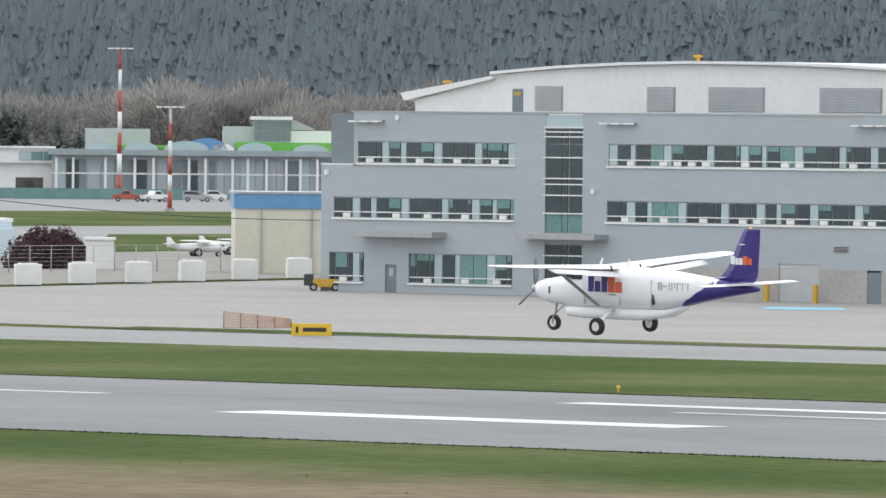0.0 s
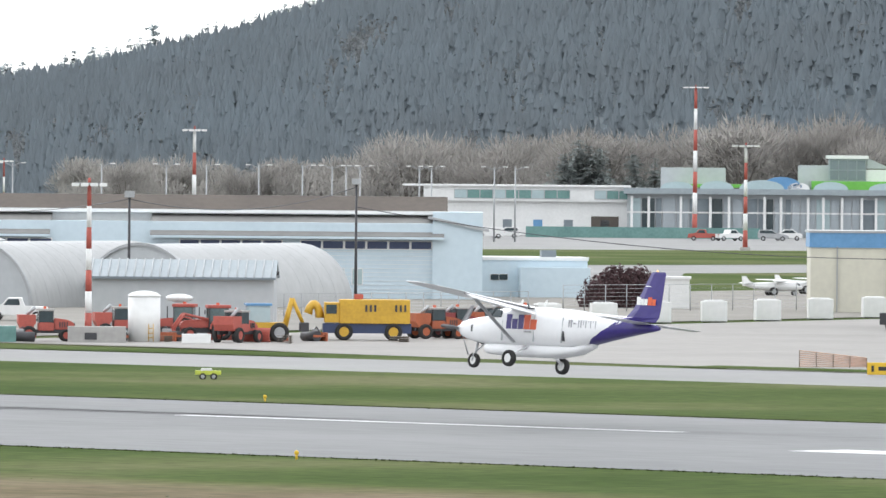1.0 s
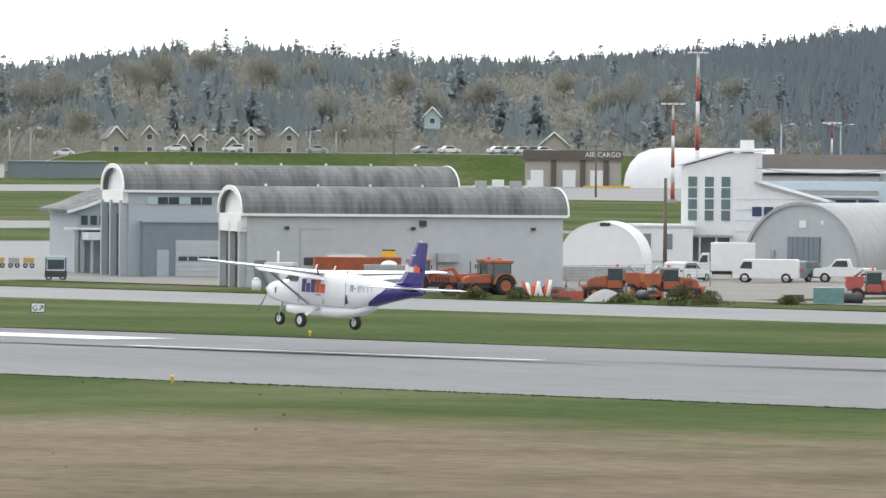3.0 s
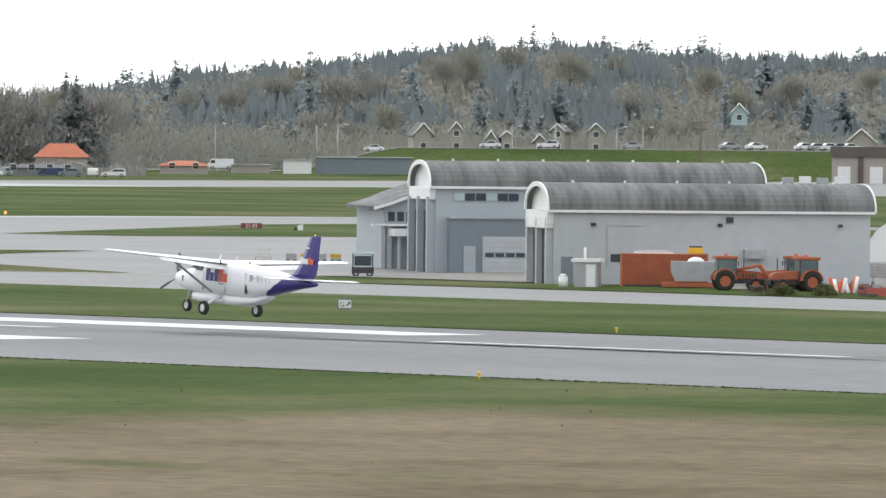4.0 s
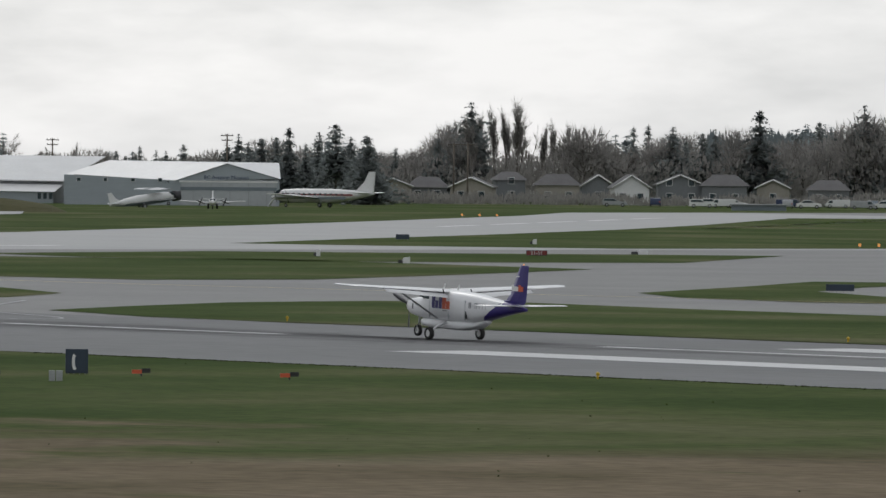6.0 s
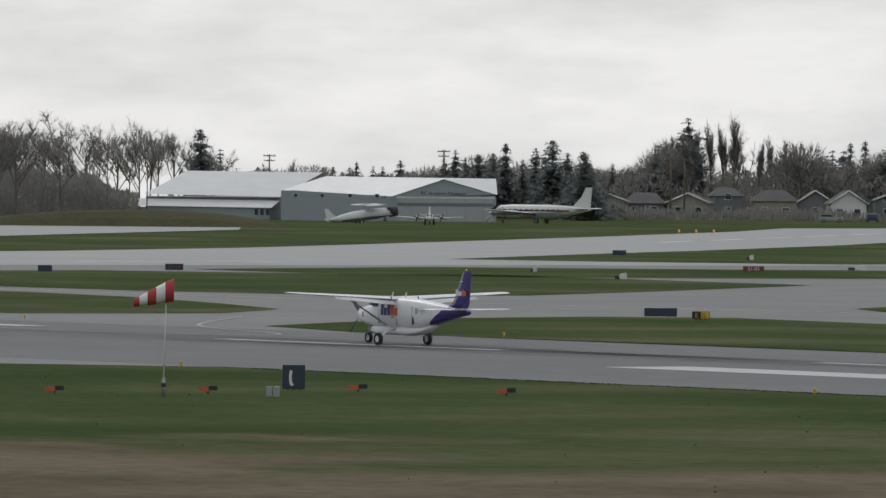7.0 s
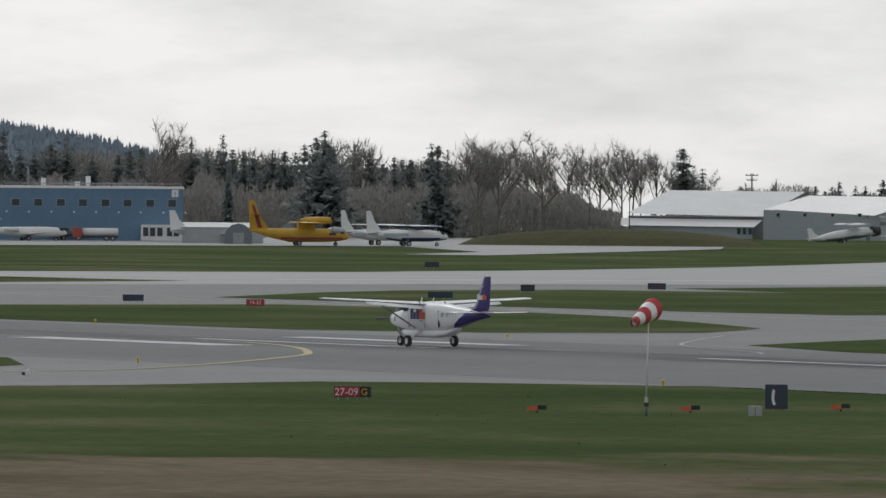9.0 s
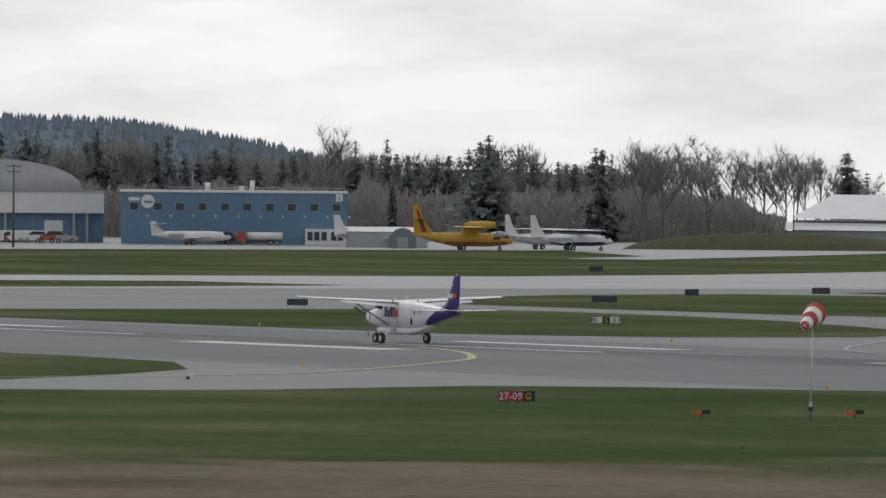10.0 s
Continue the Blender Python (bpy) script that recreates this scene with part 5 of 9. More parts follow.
# ---- old pale terminal with brown roof ----
def old_terminal():
    t = thing("terminal_building", spot(45.77, 868, -1.5), "long low pale-blue terminal with brown upper roof", "building")
    L, R = -27.2, 27.3
    boxes("wall", [(-22, R, 0, 14, 0, 6.6)], M_PALEBLUE, t)
    boxes("upper_wall", [(-22, R - 4, 5, 14, 6.6, 7.6)], M_WHITE, t)
    bm = bmesh.new()
    prism(bm, [(4.2, 7.6), (14.6, 7.6), (10.5, 8.9), (7.0, 8.9)], "x", -21, R - 3)
    part("roof", bm, M_BROWNROOF, t, "brown hipped upper roof")
    boxes("fascia", [(-22.2, R - 2.8, 4.0, 4.2, 7.35, 7.65)], M_WHITE, t)
    for a, c in ((-20.5, -10.2), (-1.5, 24.0)):
        bm = bmesh.new()
        prism(bm, [(-1.2, 5.5), (4.9, 7.25), (4.9, 7.05), (-1.2, 5.3)], "x", a, c)
        part("lower_roof", bm, M_ROOFTAR, t, "grey sloping tarred lower roof")
        boxes("fascia", [(a, c, -1.3, -1.2, 5.22, 5.42)], M_PALEBLUE, t)
    w = None
    for a, c in ((-20, -10), (1, 10), (11.5, 23)):
        w = boxes("window", [(a, c, -0.08, 0.03, 4.3, 5.1)], M_WHITE, t, "long strip window")
        n = int((c - a) / 1.7)
        for k in range(n):
            boxes("pane", [(a + 0.1 + (c - a) / n * k, a - 0.1 + (c - a) / n * (k + 1), -0.12, -0.07, 4.38, 5.02)], M_NAVY, w)
    for x in (12.2, 14.4, 16.0, 24.5):
        w = boxes("window", [(x, x + 1.0, -0.08, 0.03, 1.2, 2.7)], M_WHITE, t, "white framed window")
        for s in (0, 1):
            boxes("pane", [(x + 0.08 + 0.46 * s, x + 0.46 + 0.46 * s, -0.12, -0.07, 1.28, 2.62)], M_FROST, w)
    for k in range(12):
        boxes("siding_line", [(-22, R, -0.05, 0.0, 0.5 + 0.36 * k, 0.53 + 0.36 * k)], M_WHITE, t)
    boxes("end_block", [(23, R + 0.05, -0.4, 14, 0, 7.6)], M_PALEBLUE, t, "pale blue end block")
    bm = bmesh.new()
    prism(bm, [(22.6, 7.0), (R + 0.6, 5.9), (R + 0.6, 6.15), (22.6, 7.25)], "y", -0.7, 14.3)
    part("end_roof", bm, M_STEEL, t)
    # white tall corner block with three narrow windows
    c = thing("control_building", spot(47.19, 842, -4), "white corner block with three tall dark windows", "building")
    bm = bmesh.new()
    prism(bm, [(-5.6, 0), (6.4, 0), (6.4, 5.0), (0.6, 6.6), (0.6, 9.1), (-1.5, 9.1), (-5.6, 7.9)], "y", 0, 9)
    part("wall", bm, M_WHITE, c)
    bm = bmesh.new()
    prism(bm, [(-5.9, 7.95), (-1.5, 9.2), (0.9, 9.2), (0.9, 9.38), (-1.5, 9.38), (-5.9, 8.12)], "y", -0.5, 9.3)
    part("roof", bm, M_WHITE, c)
    for x in (-5.1, -3.7, -2.3):
        w = boxes("window", [(x, x + 0.95, -0.08, 0.05, 3.3, 7.2)], M_WHITE, c, "tall narrow dark window")
        for k in range(4):
            boxes("pane", [(x + 0.1, x + 0.85, -0.12, -0.07, 3.4 + 0.95 * k, 4.25 + 0.95 * k)], M_CABGLASS, w)
    bm = bmesh.new()
    prism(bm, [(0.6, 6.75), (6.7, 5.05), (6.7, 4.9), (0.6, 6.6)], "y", -0.4, 9.2)
    part("low_roof", bm, M_STEEL, c, "grey sloping lower roof")
    boxes("chimney", [(-0.8, 0.3, 2, 3.2, 9.1, 10.2)], M_WHITE, c)
    boxes("balcony", [(-5.6, -1.2, -1.1, 0, 2.0, 2.2)], M_STEEL, c)
    for x in (-5.3, -4.0, -2.6, -1.4):
        boxes("post", [(x, x + 0.14, -1.0, -0.86, 0, 2.0)], M_WHITE, c)
    boxes("rail", [(-5.6, -1.2, -1.1, -1.05, 2.75, 2.82)], M_WHITE, c)
    # slate sheet on the wall paints the shade under the balcony
    boxes("underside", [(-5.5, -1.3, -0.1, 0.02, 0, 2.0)], M_SLATE, c)
    for k in range(3):
        boxes("pane", [(0.4 + 1.0 * k, 1.2 + 1.0 * k, -0.08, 0.02, 3.8, 4.6)], M_NAVY, c)
    for k in range(4):
        boxes("siding_line", [(-1.0, 6.4, -0.05, 0.0, 5.2 - 0.9 * k, 5.28 - 0.9 * k)], M_PALEBLUE, c)
    d = thing("annex_building", spot(47.72, 838), "low white annex with flat roof", "building")
    boxes("wall", [(-3, 3.2, 0, 5, 0, 2.9)], M_WHITE, d)
    boxes("roof", [(-3.2, 3.4, -0.2, 5.2, 2.9, 3.1)], M_WHITE, d)
    for x in (-2.5, -1.0, 0.8):
        boxes("pane", [(x, x + 0.7, -0.06, 0.02, 1.0, 2.3)], M_SLATE, d)


old_terminal()


def small_blue():
    s = thing("annex_building", spot(43.67, 887, 6), "pale blue flat-roofed annex with white trim", "building")
    boxes("wall", [(-4.8, 4.8, 0, 7, 0, 3.3)], M_PALEBLUE, s)
    boxes("trim", [(-4.9, 4.9, -0.1, 7.1, 3.3, 3.6)], M_WHITE, s)
    boxes("lower_wall", [(-1.4, 4.8, -2.4, 0, 0, 2.7)], M_PALEBLUE, s)
    w = boxes("window", [(-3.9, -2.3, -0.06, 0.02, 1.5, 2.1)], M_WHITE, s)
    for k in (0, 1):
        boxes("pane", [(-3.85 + 0.78 * k, -3.12 + 0.78 * k, -0.1, -0.05, 1.55, 2.05)], M_GLASS, w)
    boxes("roof_unit", [(0.8, 2.1, 1, 2.4, 3.6, 4.2)], M_SLATE, s)
    c = thing("warehouse", spot(41.83, 812, 2), "cream metal warehouse with blue eave band, beside the offices", "building")
    boxes("wall", [(-3.6, 6.0, 0, 10, 0, 5.3)], M_CREAM, c)
    boxes("eave_band", [(-3.7, 6.0, -0.12, 10.1, 5.3, 6.5)], M_BLUEPAINT, c, "blue eave band")
    boxes("roof", [(-3.8, 6.0, -0.2, 10.2, 6.5, 6.68)], M_STEEL, c)
    for x in (-1.5, 2.6):
        boxes("downpipe", [(x, x + 0.1, -0.2, -0.08, 0, 5.4)], M_STEEL, c)
    h = thing("hut", spot(42.86, 824), "small white flat-roofed hut behind the bush", "hut")
    boxes("wall", [(-1.1, 1.2, 0, 2, 0, 2.5)], M_WHITE, h)
    boxes("roof", [(-1.25, 1.35, -0.2, 2.2, 2.5, 2.7)], M_WHITE, h)


small_blue()


# ---- far passenger terminal ----
def far_terminal():
    t = thing("passenger_terminal", spot(42.28, 1633), "distant glass passenger terminal with green roof and white skylights", "building")
    k = 0.0923

    def X(px):
        return (px - 357) * k

    def Z(py):
        return (352 - py) * k

    boxes("glazing", [(X(92), X(640), 1.2, 14, 0, Z(275))], M_GREYWALL2, t, "grey-blue glass front")
    rnd = random.Random(5)
    x = X(95)
    while x < X(636):
        w = rnd.uniform(1.1, 2.6)
        boxes("pane", [(x + 0.12, x + w - 0.12, 1.0, 1.22, 0.3, Z(284))], rnd.choice((M_SLATE, M_GREYWALL, M_FROST, M_SLATE, M_GLASS)), t)
        x += w
    for px in (98, 128, 185, 237, 270, 333, 362, 410, 437, 470, 505, 530, 560, 600):
        boxes("column", [(X(px), X(px) + 0.42, 0, 0.4, 0, Z(280))], M_WHITE, t)
    boxes("roof", [(X(86), X(640), -0.8, 14, Z(276), Z(266))], M_RIBROOF, t, "thin grey roof edge")
    boxes("transom", [(X(92), X(640), 0.9, 1.1, Z(310), Z(307))], M_WHITE, t)
    boxes("green_roof", [(X(418), X(640), 2, 12, Z(266), Z(251))], M_GREEN, t, "lime green roof strip")
    boxes("green_roof", [(X(180), X(400), 2, 12, Z(264), Z(258))], M_GREEN, t)
    for px, wd, hp, m in ((180, 60, 12, M_FROST), (250, 60, 14, M_FROST), (330, 80, 16, M_FROST), (365, 75, 22, M_BLUEPAINT), (395, 40, 12, M_WHITE), (452, 62, 14, M_FROST), (550, 62, 12, M_FROST)):
        bm = bmesh.new()
        n = 10
        w2, hh = wd * k / 2, hp * k
        prism(bm, [(X(px) + w2 * math.cos(math.pi * i / n), Z(266) + hh * math.sin(math.pi * i / n)) for i in range(n + 1)], "y", 0.5 + 0.1 * (hp % 5), 5)
        part("skylight", bm, m, t, "rounded rooftop skylight")
    boxes("upper_block", [(X(150), X(265), 8, 16, Z(264), Z(229))], M_GREYWALL2, t)
    boxes("upper_block", [(X(394), X(450), 8, 16, Z(264), Z(223))], M_GREYWALL2, t)
    boxes("upper_block", [(X(515), X(640), 8, 16, Z(264), Z(230))], M_WHITE, t)
    bm = bmesh.new()
    prism(bm, [(X(515), Z(228)), (X(515), Z(208)), (X(560), Z(228))], "y", 8, 14)
    part("upper_block", bm, M_GREYWALL2, t)
    cab = boxes("lookout", [(X(448), X(514), 7, 14, Z(252), Z(211))], M_GREYWALL, t, "glazed lookout room")
    for i in range(4):
        for j in range(2):
            boxes("pane", [(X(451 + 16 * i), X(465 + 16 * i), 6.85, 7.02, Z(248 - 18 * j), Z(232 - 18 * j))], M_SLATE, cab)
    boxes("roof", [(X(443), X(519), 6.5, 14.5, Z(211), Z(205))], M_WHITE, cab)
    f = tagged(boxes("hoarding", [(-34, 3.5, 0, 0.15, 0, 1.75)], M_TEAL), "long dull teal hoarding before the terminal", "fence")
    f.matrix_basis = spot(42.5, 1600)
    b = thing("terminal_wing", spot(43.78, 1640), "long white terminal wing with band of blue-green glass", "building")
    boxes("wall", [(-17, 19, 0, 12, 0, 5.6)], M_WHITE, b)
    boxes("upper_wall", [(-15, 19, -1.0, 12, 5.6, 8.0)], M_WHITE, b)
    boxes("roof", [(-18.5, 19, -1.6, 12, 8.0, 8.3)], M_WHITE, b)
    for x0, x1 in ((-10, 9), (13, 19)):
        w = boxes("window", [(x0, x1, -1.1, -0.98, 6.0, 7.5)], M_STEEL, b, "blue-green strip window")
        n = int((x1 - x0) / 2)
        for i in range(n):
            boxes("pane", [(x0 + 0.08 + (x1 - x0) / n * i, x0 - 0.08 + (x1 - x0) / n * (i + 1), -1.16, -1.08, 6.1, 7.4)], M_TEAL if i % 3 else M_FROST, w)
    for x in (-8, -2, 3, 8, 14):
        boxes("door", [(x, x + 1.5, -0.06, 0.02, 0, 2.6)], M_SLATE if x != 3 else M_BLUEPAINT, b)
    boxes("bay", [(12.5, 17, -0.06, 0.02, 0, 3.2)], M_BROWNROOF, b)


far_terminal()


# ---- masts, poles and signs ----
def mast(turn, dist, hgt, r, bands, label, head=2.0):
    t = thing("light_mast", spot(turn, dist), label, "light mast", "striped light masts")
    boxes("footing", [(-0.7, 0.7, -0.7, 0.7, 0, 0.5)], M_CONC, t)
    for k in range(bands):
        z0, z1 = 0.5 + (hgt - 0.5) * k / bands, 0.5 + (hgt - 0.5) * (k + 1) / bands
        bm = bmesh.new()
        tube(bm, (0, 0, z0), (0, 0, z1), r * (1 - 0.45 * k / bands), r * (1 - 0.45 * (k + 1) / bands), 12)
        part("mast_band", bm, M_RED if k % 2 == 0 else M_WHITE, t, "orange-red band" if k % 2 == 0 else "white band")
    hd = boxes("head_frame", [(-head * 0.5, head * 0.5, -0.5, 0.5, hgt, hgt + 0.12)], M_STEEL, t, "lamp platform")
    for k in range(4):
        x = -head * 0.48 + head * 0.32 * k
        boxes("flood_lamp", [(x - head * 0.13, x + head * 0.13, -0.75, -0.3, hgt - 0.12, hgt + 0.1)], M_WHITE, hd, bevel=0.04)
    bm = bmesh.new()
    tube(bm, (0, 0, hgt + 0.1), (0, 0, hgt + 0.45), 0.1, n=8)
    part("warning_lamp", bm, M_RED, hd)


mast(42.75, 1615, 24.3, 0.42, 7, "very tall red and white light mast by the terminal", 3.4)
mast(42.46, 1383, 14.5, 0.34, 6, "red and white light mast on the far apron", 3.2)
mast(46.22, 655, 10.3, 0.24, 7, "red and white light mast on a concrete base", 1.9)
mast(47.48, 1418, 21.3, 0.36, 6, "very tall red and white light mast", 2.4)
mast(47.62, 1414, 14.0, 0.3, 6, "slender red and white light mast", 2.8)
mast(45.62, 1100, 15.2, 0.3, 6, "red and white light mast behind the old terminal", 2.2)
mast(46.71, 1400, 11.5, 0.2, 5, "small light mast with flood lamps", 2.2)


def lamp_post(turn, dist, hgt, arms=2):
    t = thing("street_lamp", spot(turn, dist), "grey double-arm street lamp of the car park" if arms == 2 else "grey single-arm street lamp of the car park", "street lamp", "car park lamps")
    bm = bmesh.new()
    tube(bm, (0, 0, 0), (0, 0, hgt), 0.14, 0.1, 8)
    part("pole", bm, M_STEEL, t)
    for s in ((-1, 1) if arms == 2 else (1,)):
        bm = bmesh.new()
        tube(bm, (0, 0, hgt - 0.5), (s * 1.0, 0, hgt), 0.07, n=6)
        tube(bm, (s * 1.0, 0, hgt), (s * 1.5, 0, hgt + 0.05), 0.07, n=6)
        a = part("arm", bm, M_STEEL, t)
        boxes("lamp_head", [(s * 1.3 if s > 0 else -2.0, 2.0 if s > 0 else -1.3, -0.15, 0.15, hgt - 0.02, hgt + 0.14)], M_WHITE, a)


for turn, arms in ((46.66, 2), (46.15, 1), (45.78, 2), (45.55, 1), (45.25, 2), (45.0, 1), (44.83, 2), (44.75, 1), (44.67, 2), (44.33, 2), (44.26, 2), (43.9, 2), (43.78, 1), (47.0, 1)):
    lamp_post(turn, 1500, 11.2, arms)


def dark_pole(turn, dist, hgt):
    t = thing("floodlight_pole", spot(turn, dist), "slim dark steel pole with a box flood lamp", "pole", "dark floodlight poles")
    bm = bmesh.new()
    tube(bm, (0, 0, 0), (0, 0, hgt), 0.13, 0.08, 8)
    part("pole", bm, M_DARK, t)
    boxes("lamp_box", [(-0.35, 0.35, -0.3, 0.2, hgt - 0.1, hgt + 0.35)], M_STEEL, t, bevel=0.03)


dark_pole(45.99, 700, 9.4)
dark_pole(44.69, 760, 10.3)


def wood_pole(turn, dist, hgt, arms=1, label="weathered wooden utility pole with cross arm"):
    t = thing("utility_pole", spot(turn, dist), label, "utility pole", "wooden utility poles")
    bm = bmesh.new()
    tube(bm, (0, 0, 0), (0, 0, hgt), 0.17, 0.12, 8)
    part("pole", bm, M_WOOD, t)
    for k in range(arms):
        z = hgt - 0.4 - 0.8 * k
        a = boxes("cross_arm", [(-1.1 + 0.2 * k, 1.1 - 0.2 * k, -0.08, 0.08, z, z + 0.16)], M_WOOD, t)
        for x in (-0.9, -0.3, 0.3, 0.9):
            boxes("insulator", [(x - 0.06, x + 0.06, -0.06, 0.06, z + 0.16, z + 0.36)], M_STEEL, a)


wood_pole(47.36, 880, 8.6, 0, "tall weathered wooden pole by the white block")
wood_pole(47.66, 800, 7.2, 0, "weathered wooden pole with a small box")
wood_pole(49.22, 1250, 11.0, 2)
wood_pole(57.05, 1700, 11.8, 2)
wood_pole(58.05, 1700, 10.8, 2)
wood_pole(55.75, 1750, 10.6, 1)
wood_pole(55.67, 1750, 10.6, 1)
wood_pole(63.22, 1430, 12.0, 2)
wood_pole(48.06, 1500, 8.0, 2)


def board(name, turn, dist, w, h, z, face, label, text="", ink=None, size=0.0, yaw=0.0, legs=True, back=None):
    """A low airfield sign: a box on short legs, with its face toward the viewer."""
    t = thing(name, spot(turn, dist, yaw), label, "sign", "airfield guidance signs")
    boxes("panel", [(-w / 2, w / 2, 0, 0.22, z, z + h)], back or M_SIGNBACK, t, bevel=0.015)
    boxes("face", [(-w / 2 + 0.04, w / 2 - 0.04, -0.02, 0.01, z + 0.04, z + h - 0.04)], face, t)
    if legs:
        for x in (-w * 0.38, -w * 0.13, w * 0.13, w * 0.38):
            boxes("leg", [(x - 0.03, x + 0.03, 0.08, 0.14, 0, z + 0.01)], M_STEEL, t)
    if text:
        words("lettering", text, size, pose(0, -0.03, z + h * 0.5 - size * 0.36) @ UP, ink, t)
    return t


# dark backs of signs turned away
for turn, dist, w, h in ((56.04, 1128, 1.53, 0.55), (55.80, 714, 2.34, 0.6), (53.53, 776, 2.19, 0.52), (59.83, 886, 2.2, 0.55), (59.33, 937, 1.32, 0.6), (59.88, 1148, 1.62, 0.6), (61.59, 851, 1.78, 0.55)):
    board("guidance_sign", turn, dist, w, h, 0.16, M_SIGNBACK, "dark navy back of a low airfield sign on the grass")
board("guidance_sign", 55.27, 992, 2.08, 0.5, 0.1, M_MAROON, "faded red runway holding sign with white numbers", "21-03", M_WHITE, 0.52)
board("guidance_sign", 51.79, 991, 2.07, 0.5, 0.1, M_MAROON, "faded red runway holding sign with white numbers", "21-03", M_WHITE, 0.52)
board("guidance_sign", 58.59, 961, 1.74, 0.6, 0.12, M_SIGNBACK, "dark runway sign with faint reddish numbers", "21-03", M_MAROON, 0.5)
board("guidance_sign", 60.89, 830, 1.5, 0.52, 0.14, M_SIGNRED, "red runway holding sign with white numbers", "14-32", M_WHITE, 0.42)
s_ = board("guidance_sign", 60.33, 508, 1.89, 0.56, 0.14, M_SIGNRED, "red holding sign with white numbers and yellow letter panel")
boxes("letter_panel", [(0.36, 0.92, -0.035, 0.0, 0.17, 0.67)], M_SIGNBLACK, s_, "black letter panel")
words("lettering", "27-09", 0.52, pose(-0.3, -0.04, 0.24) @ UP, M_WHITE, s_)
words("lettering", "G", 0.48, pose(0.6, -0.05, 0.25) @ UP, M_SIGNYEL, s_)
s_ = board("guidance_sign", 59.82, 765, 2.29, 0.55, 0.14, M_WHITE, "pale direction sign with black letters and centre panel")
boxes("letter_panel", [(-0.3, 0.3, -0.035, 0.0, 0.17, 0.66)], M_SIGNBLACK, s_, "black letter panel")
for x, c, m in ((-0.8, "E", M_SIGNBLACK), (0.0, "G", M_SIGNYEL), (0.65, "E", M_SIGNBLACK)):
    words("lettering", c, 0.48, pose(x, -0.045, 0.24) @ UP, m, s_)
for s in (-1, 1):
    bars("arrow", [((s * 1.02 - 0.1, -0.05, 0.3), (s * 1.02 + 0.1, -0.05, 0.52)), ((s * 1.02 - 0.1, -0.05, 0.52), (s * 1.02 + 0.1, -0.05, 0.52))], 0.03, M_SIGNBLACK, s_)
s_ = board("guidance_sign", 55.57, 706, 1.24, 0.55, 0.12, M_SIGNYEL, "yellow and black direction sign on the grass")
boxes("letter_panel", [(-0.58, 0.0, -0.035, 0.0, 0.15, 0.64)], M_SIGNBLACK, s_, "black letter panel")
words("lettering", "E", 0.46, pose(-0.3, -0.045, 0.22) @ UP, M_SIGNYEL, s_)
words("lettering", "G", 0.46, pose(0.2, -0.045, 0.22) @ UP, M_SIGNBLACK, s_)
s_ = board("guidance_sign", 51.25, 595, 0.84, 0.58, 0.12, M_WHITE, "small pale sign with black letter and arrow")
words("lettering", "G", 0.44, pose(-0.18, -0.03, 0.24) @ UP, M_SIGNBLACK, s_)
bars("arrow", [((0.08, -0.04, 0.28), (0.28, -0.04, 0.52)), ((0.14, -0.04, 0.53), (0.29, -0.04, 0.53)), ((0.29, -0.04, 0.53), (0.29, -0.04, 0.38))], 0.028, M_SIGNBLACK, s_)
s_ = board("guidance_sign", 41.64, 570, 2.29, 0.7, 0.08, M_SIGNYEL, "yellow airfield direction sign with black bars, beside the taxiway", legs=True, back=M_SIGNYEL)
boxes("text_bar", [(-0.9, -0.75, -0.03, 0.0, 0.25, 0.6)], M_SIGNBLACK, s_)
boxes("text_bar", [(-0.5, 0.85, -0.03, 0.0, 0.32, 0.55)], M_SIGNBLACK, s_)
s_ = board("distance_sign", 57.90, 495, 1.12, 1.2, 0.04, M_SIGNBACK, "dark square runway sign with a white curved figure")
bm = bmesh.new()
prism(bm, [(-0.1 + 0.12 * math.cos(a) - 0.02, 0.62 + 0.42 * math.sin(a)) for a in [math.pi * (0.62 + 0.9 * i / 8) for i in range(9)]] +
      [(0.02 + 0.12 * math.cos(a), 0.62 + 0.36 * math.sin(a)) for a in [math.pi * (1.5 - 0.8 * i / 8) for i in range(9)]], "y", -0.05, -0.02)
part("figure", bm, M_WHITE, s_, "white curved figure")
g_ = thing("junction_box", spot(58.02, 481), "small grey electrical box in the grass", "box")
boxes("cabinet", [(-0.33, -0.02, 0, 0.4, 0, 0.5), (0.02, 0.33, 0, 0.4, 0, 0.5)], M_STEEL, g_, bevel=0.02)


def taxi_light_board(turn, dist, z=0.12):
    t = thing("marker_board", spot(turn, dist, 12), "orange and black slanting marker board in the grass", "marker", "orange marker boards")
    boxes("orange_half", [(-0.46, 0.02, 0, 0.08, z, z + 0.2)], M_ORANGE, t)
    boxes("black_half", [(0.02, 0.46, 0, 0.08, z + 0.04, z + 0.26)], M_SIGNBLACK, t)
    boxes("leg", [(-0.04, 0.04, 0.02, 0.06, 0, z + 0.02)], M_DARK, t)


for turn, dist in ((56.68, 487), (58.39, 486), (57.53, 492), (59.27, 484)):
    taxi_light_board(turn, dist)


def wedge(turn, dist, w, h, label):
    t = thing("marker_block", spot(turn, dist), label, "marker", "white marker blocks")
    bm = bmesh.new()
    prism(bm, [(-w / 2, 0), (w / 2, 0), (w / 2, h), (0, h * 0.9)], "y", 0, 0.5)
    part("block", bm, M_WHITE, t)
    boxes("dark_end", [(-w / 2, -w * 0.1, -0.02, 0.0, 0.02, h * 0.55)], M_DARK, t)


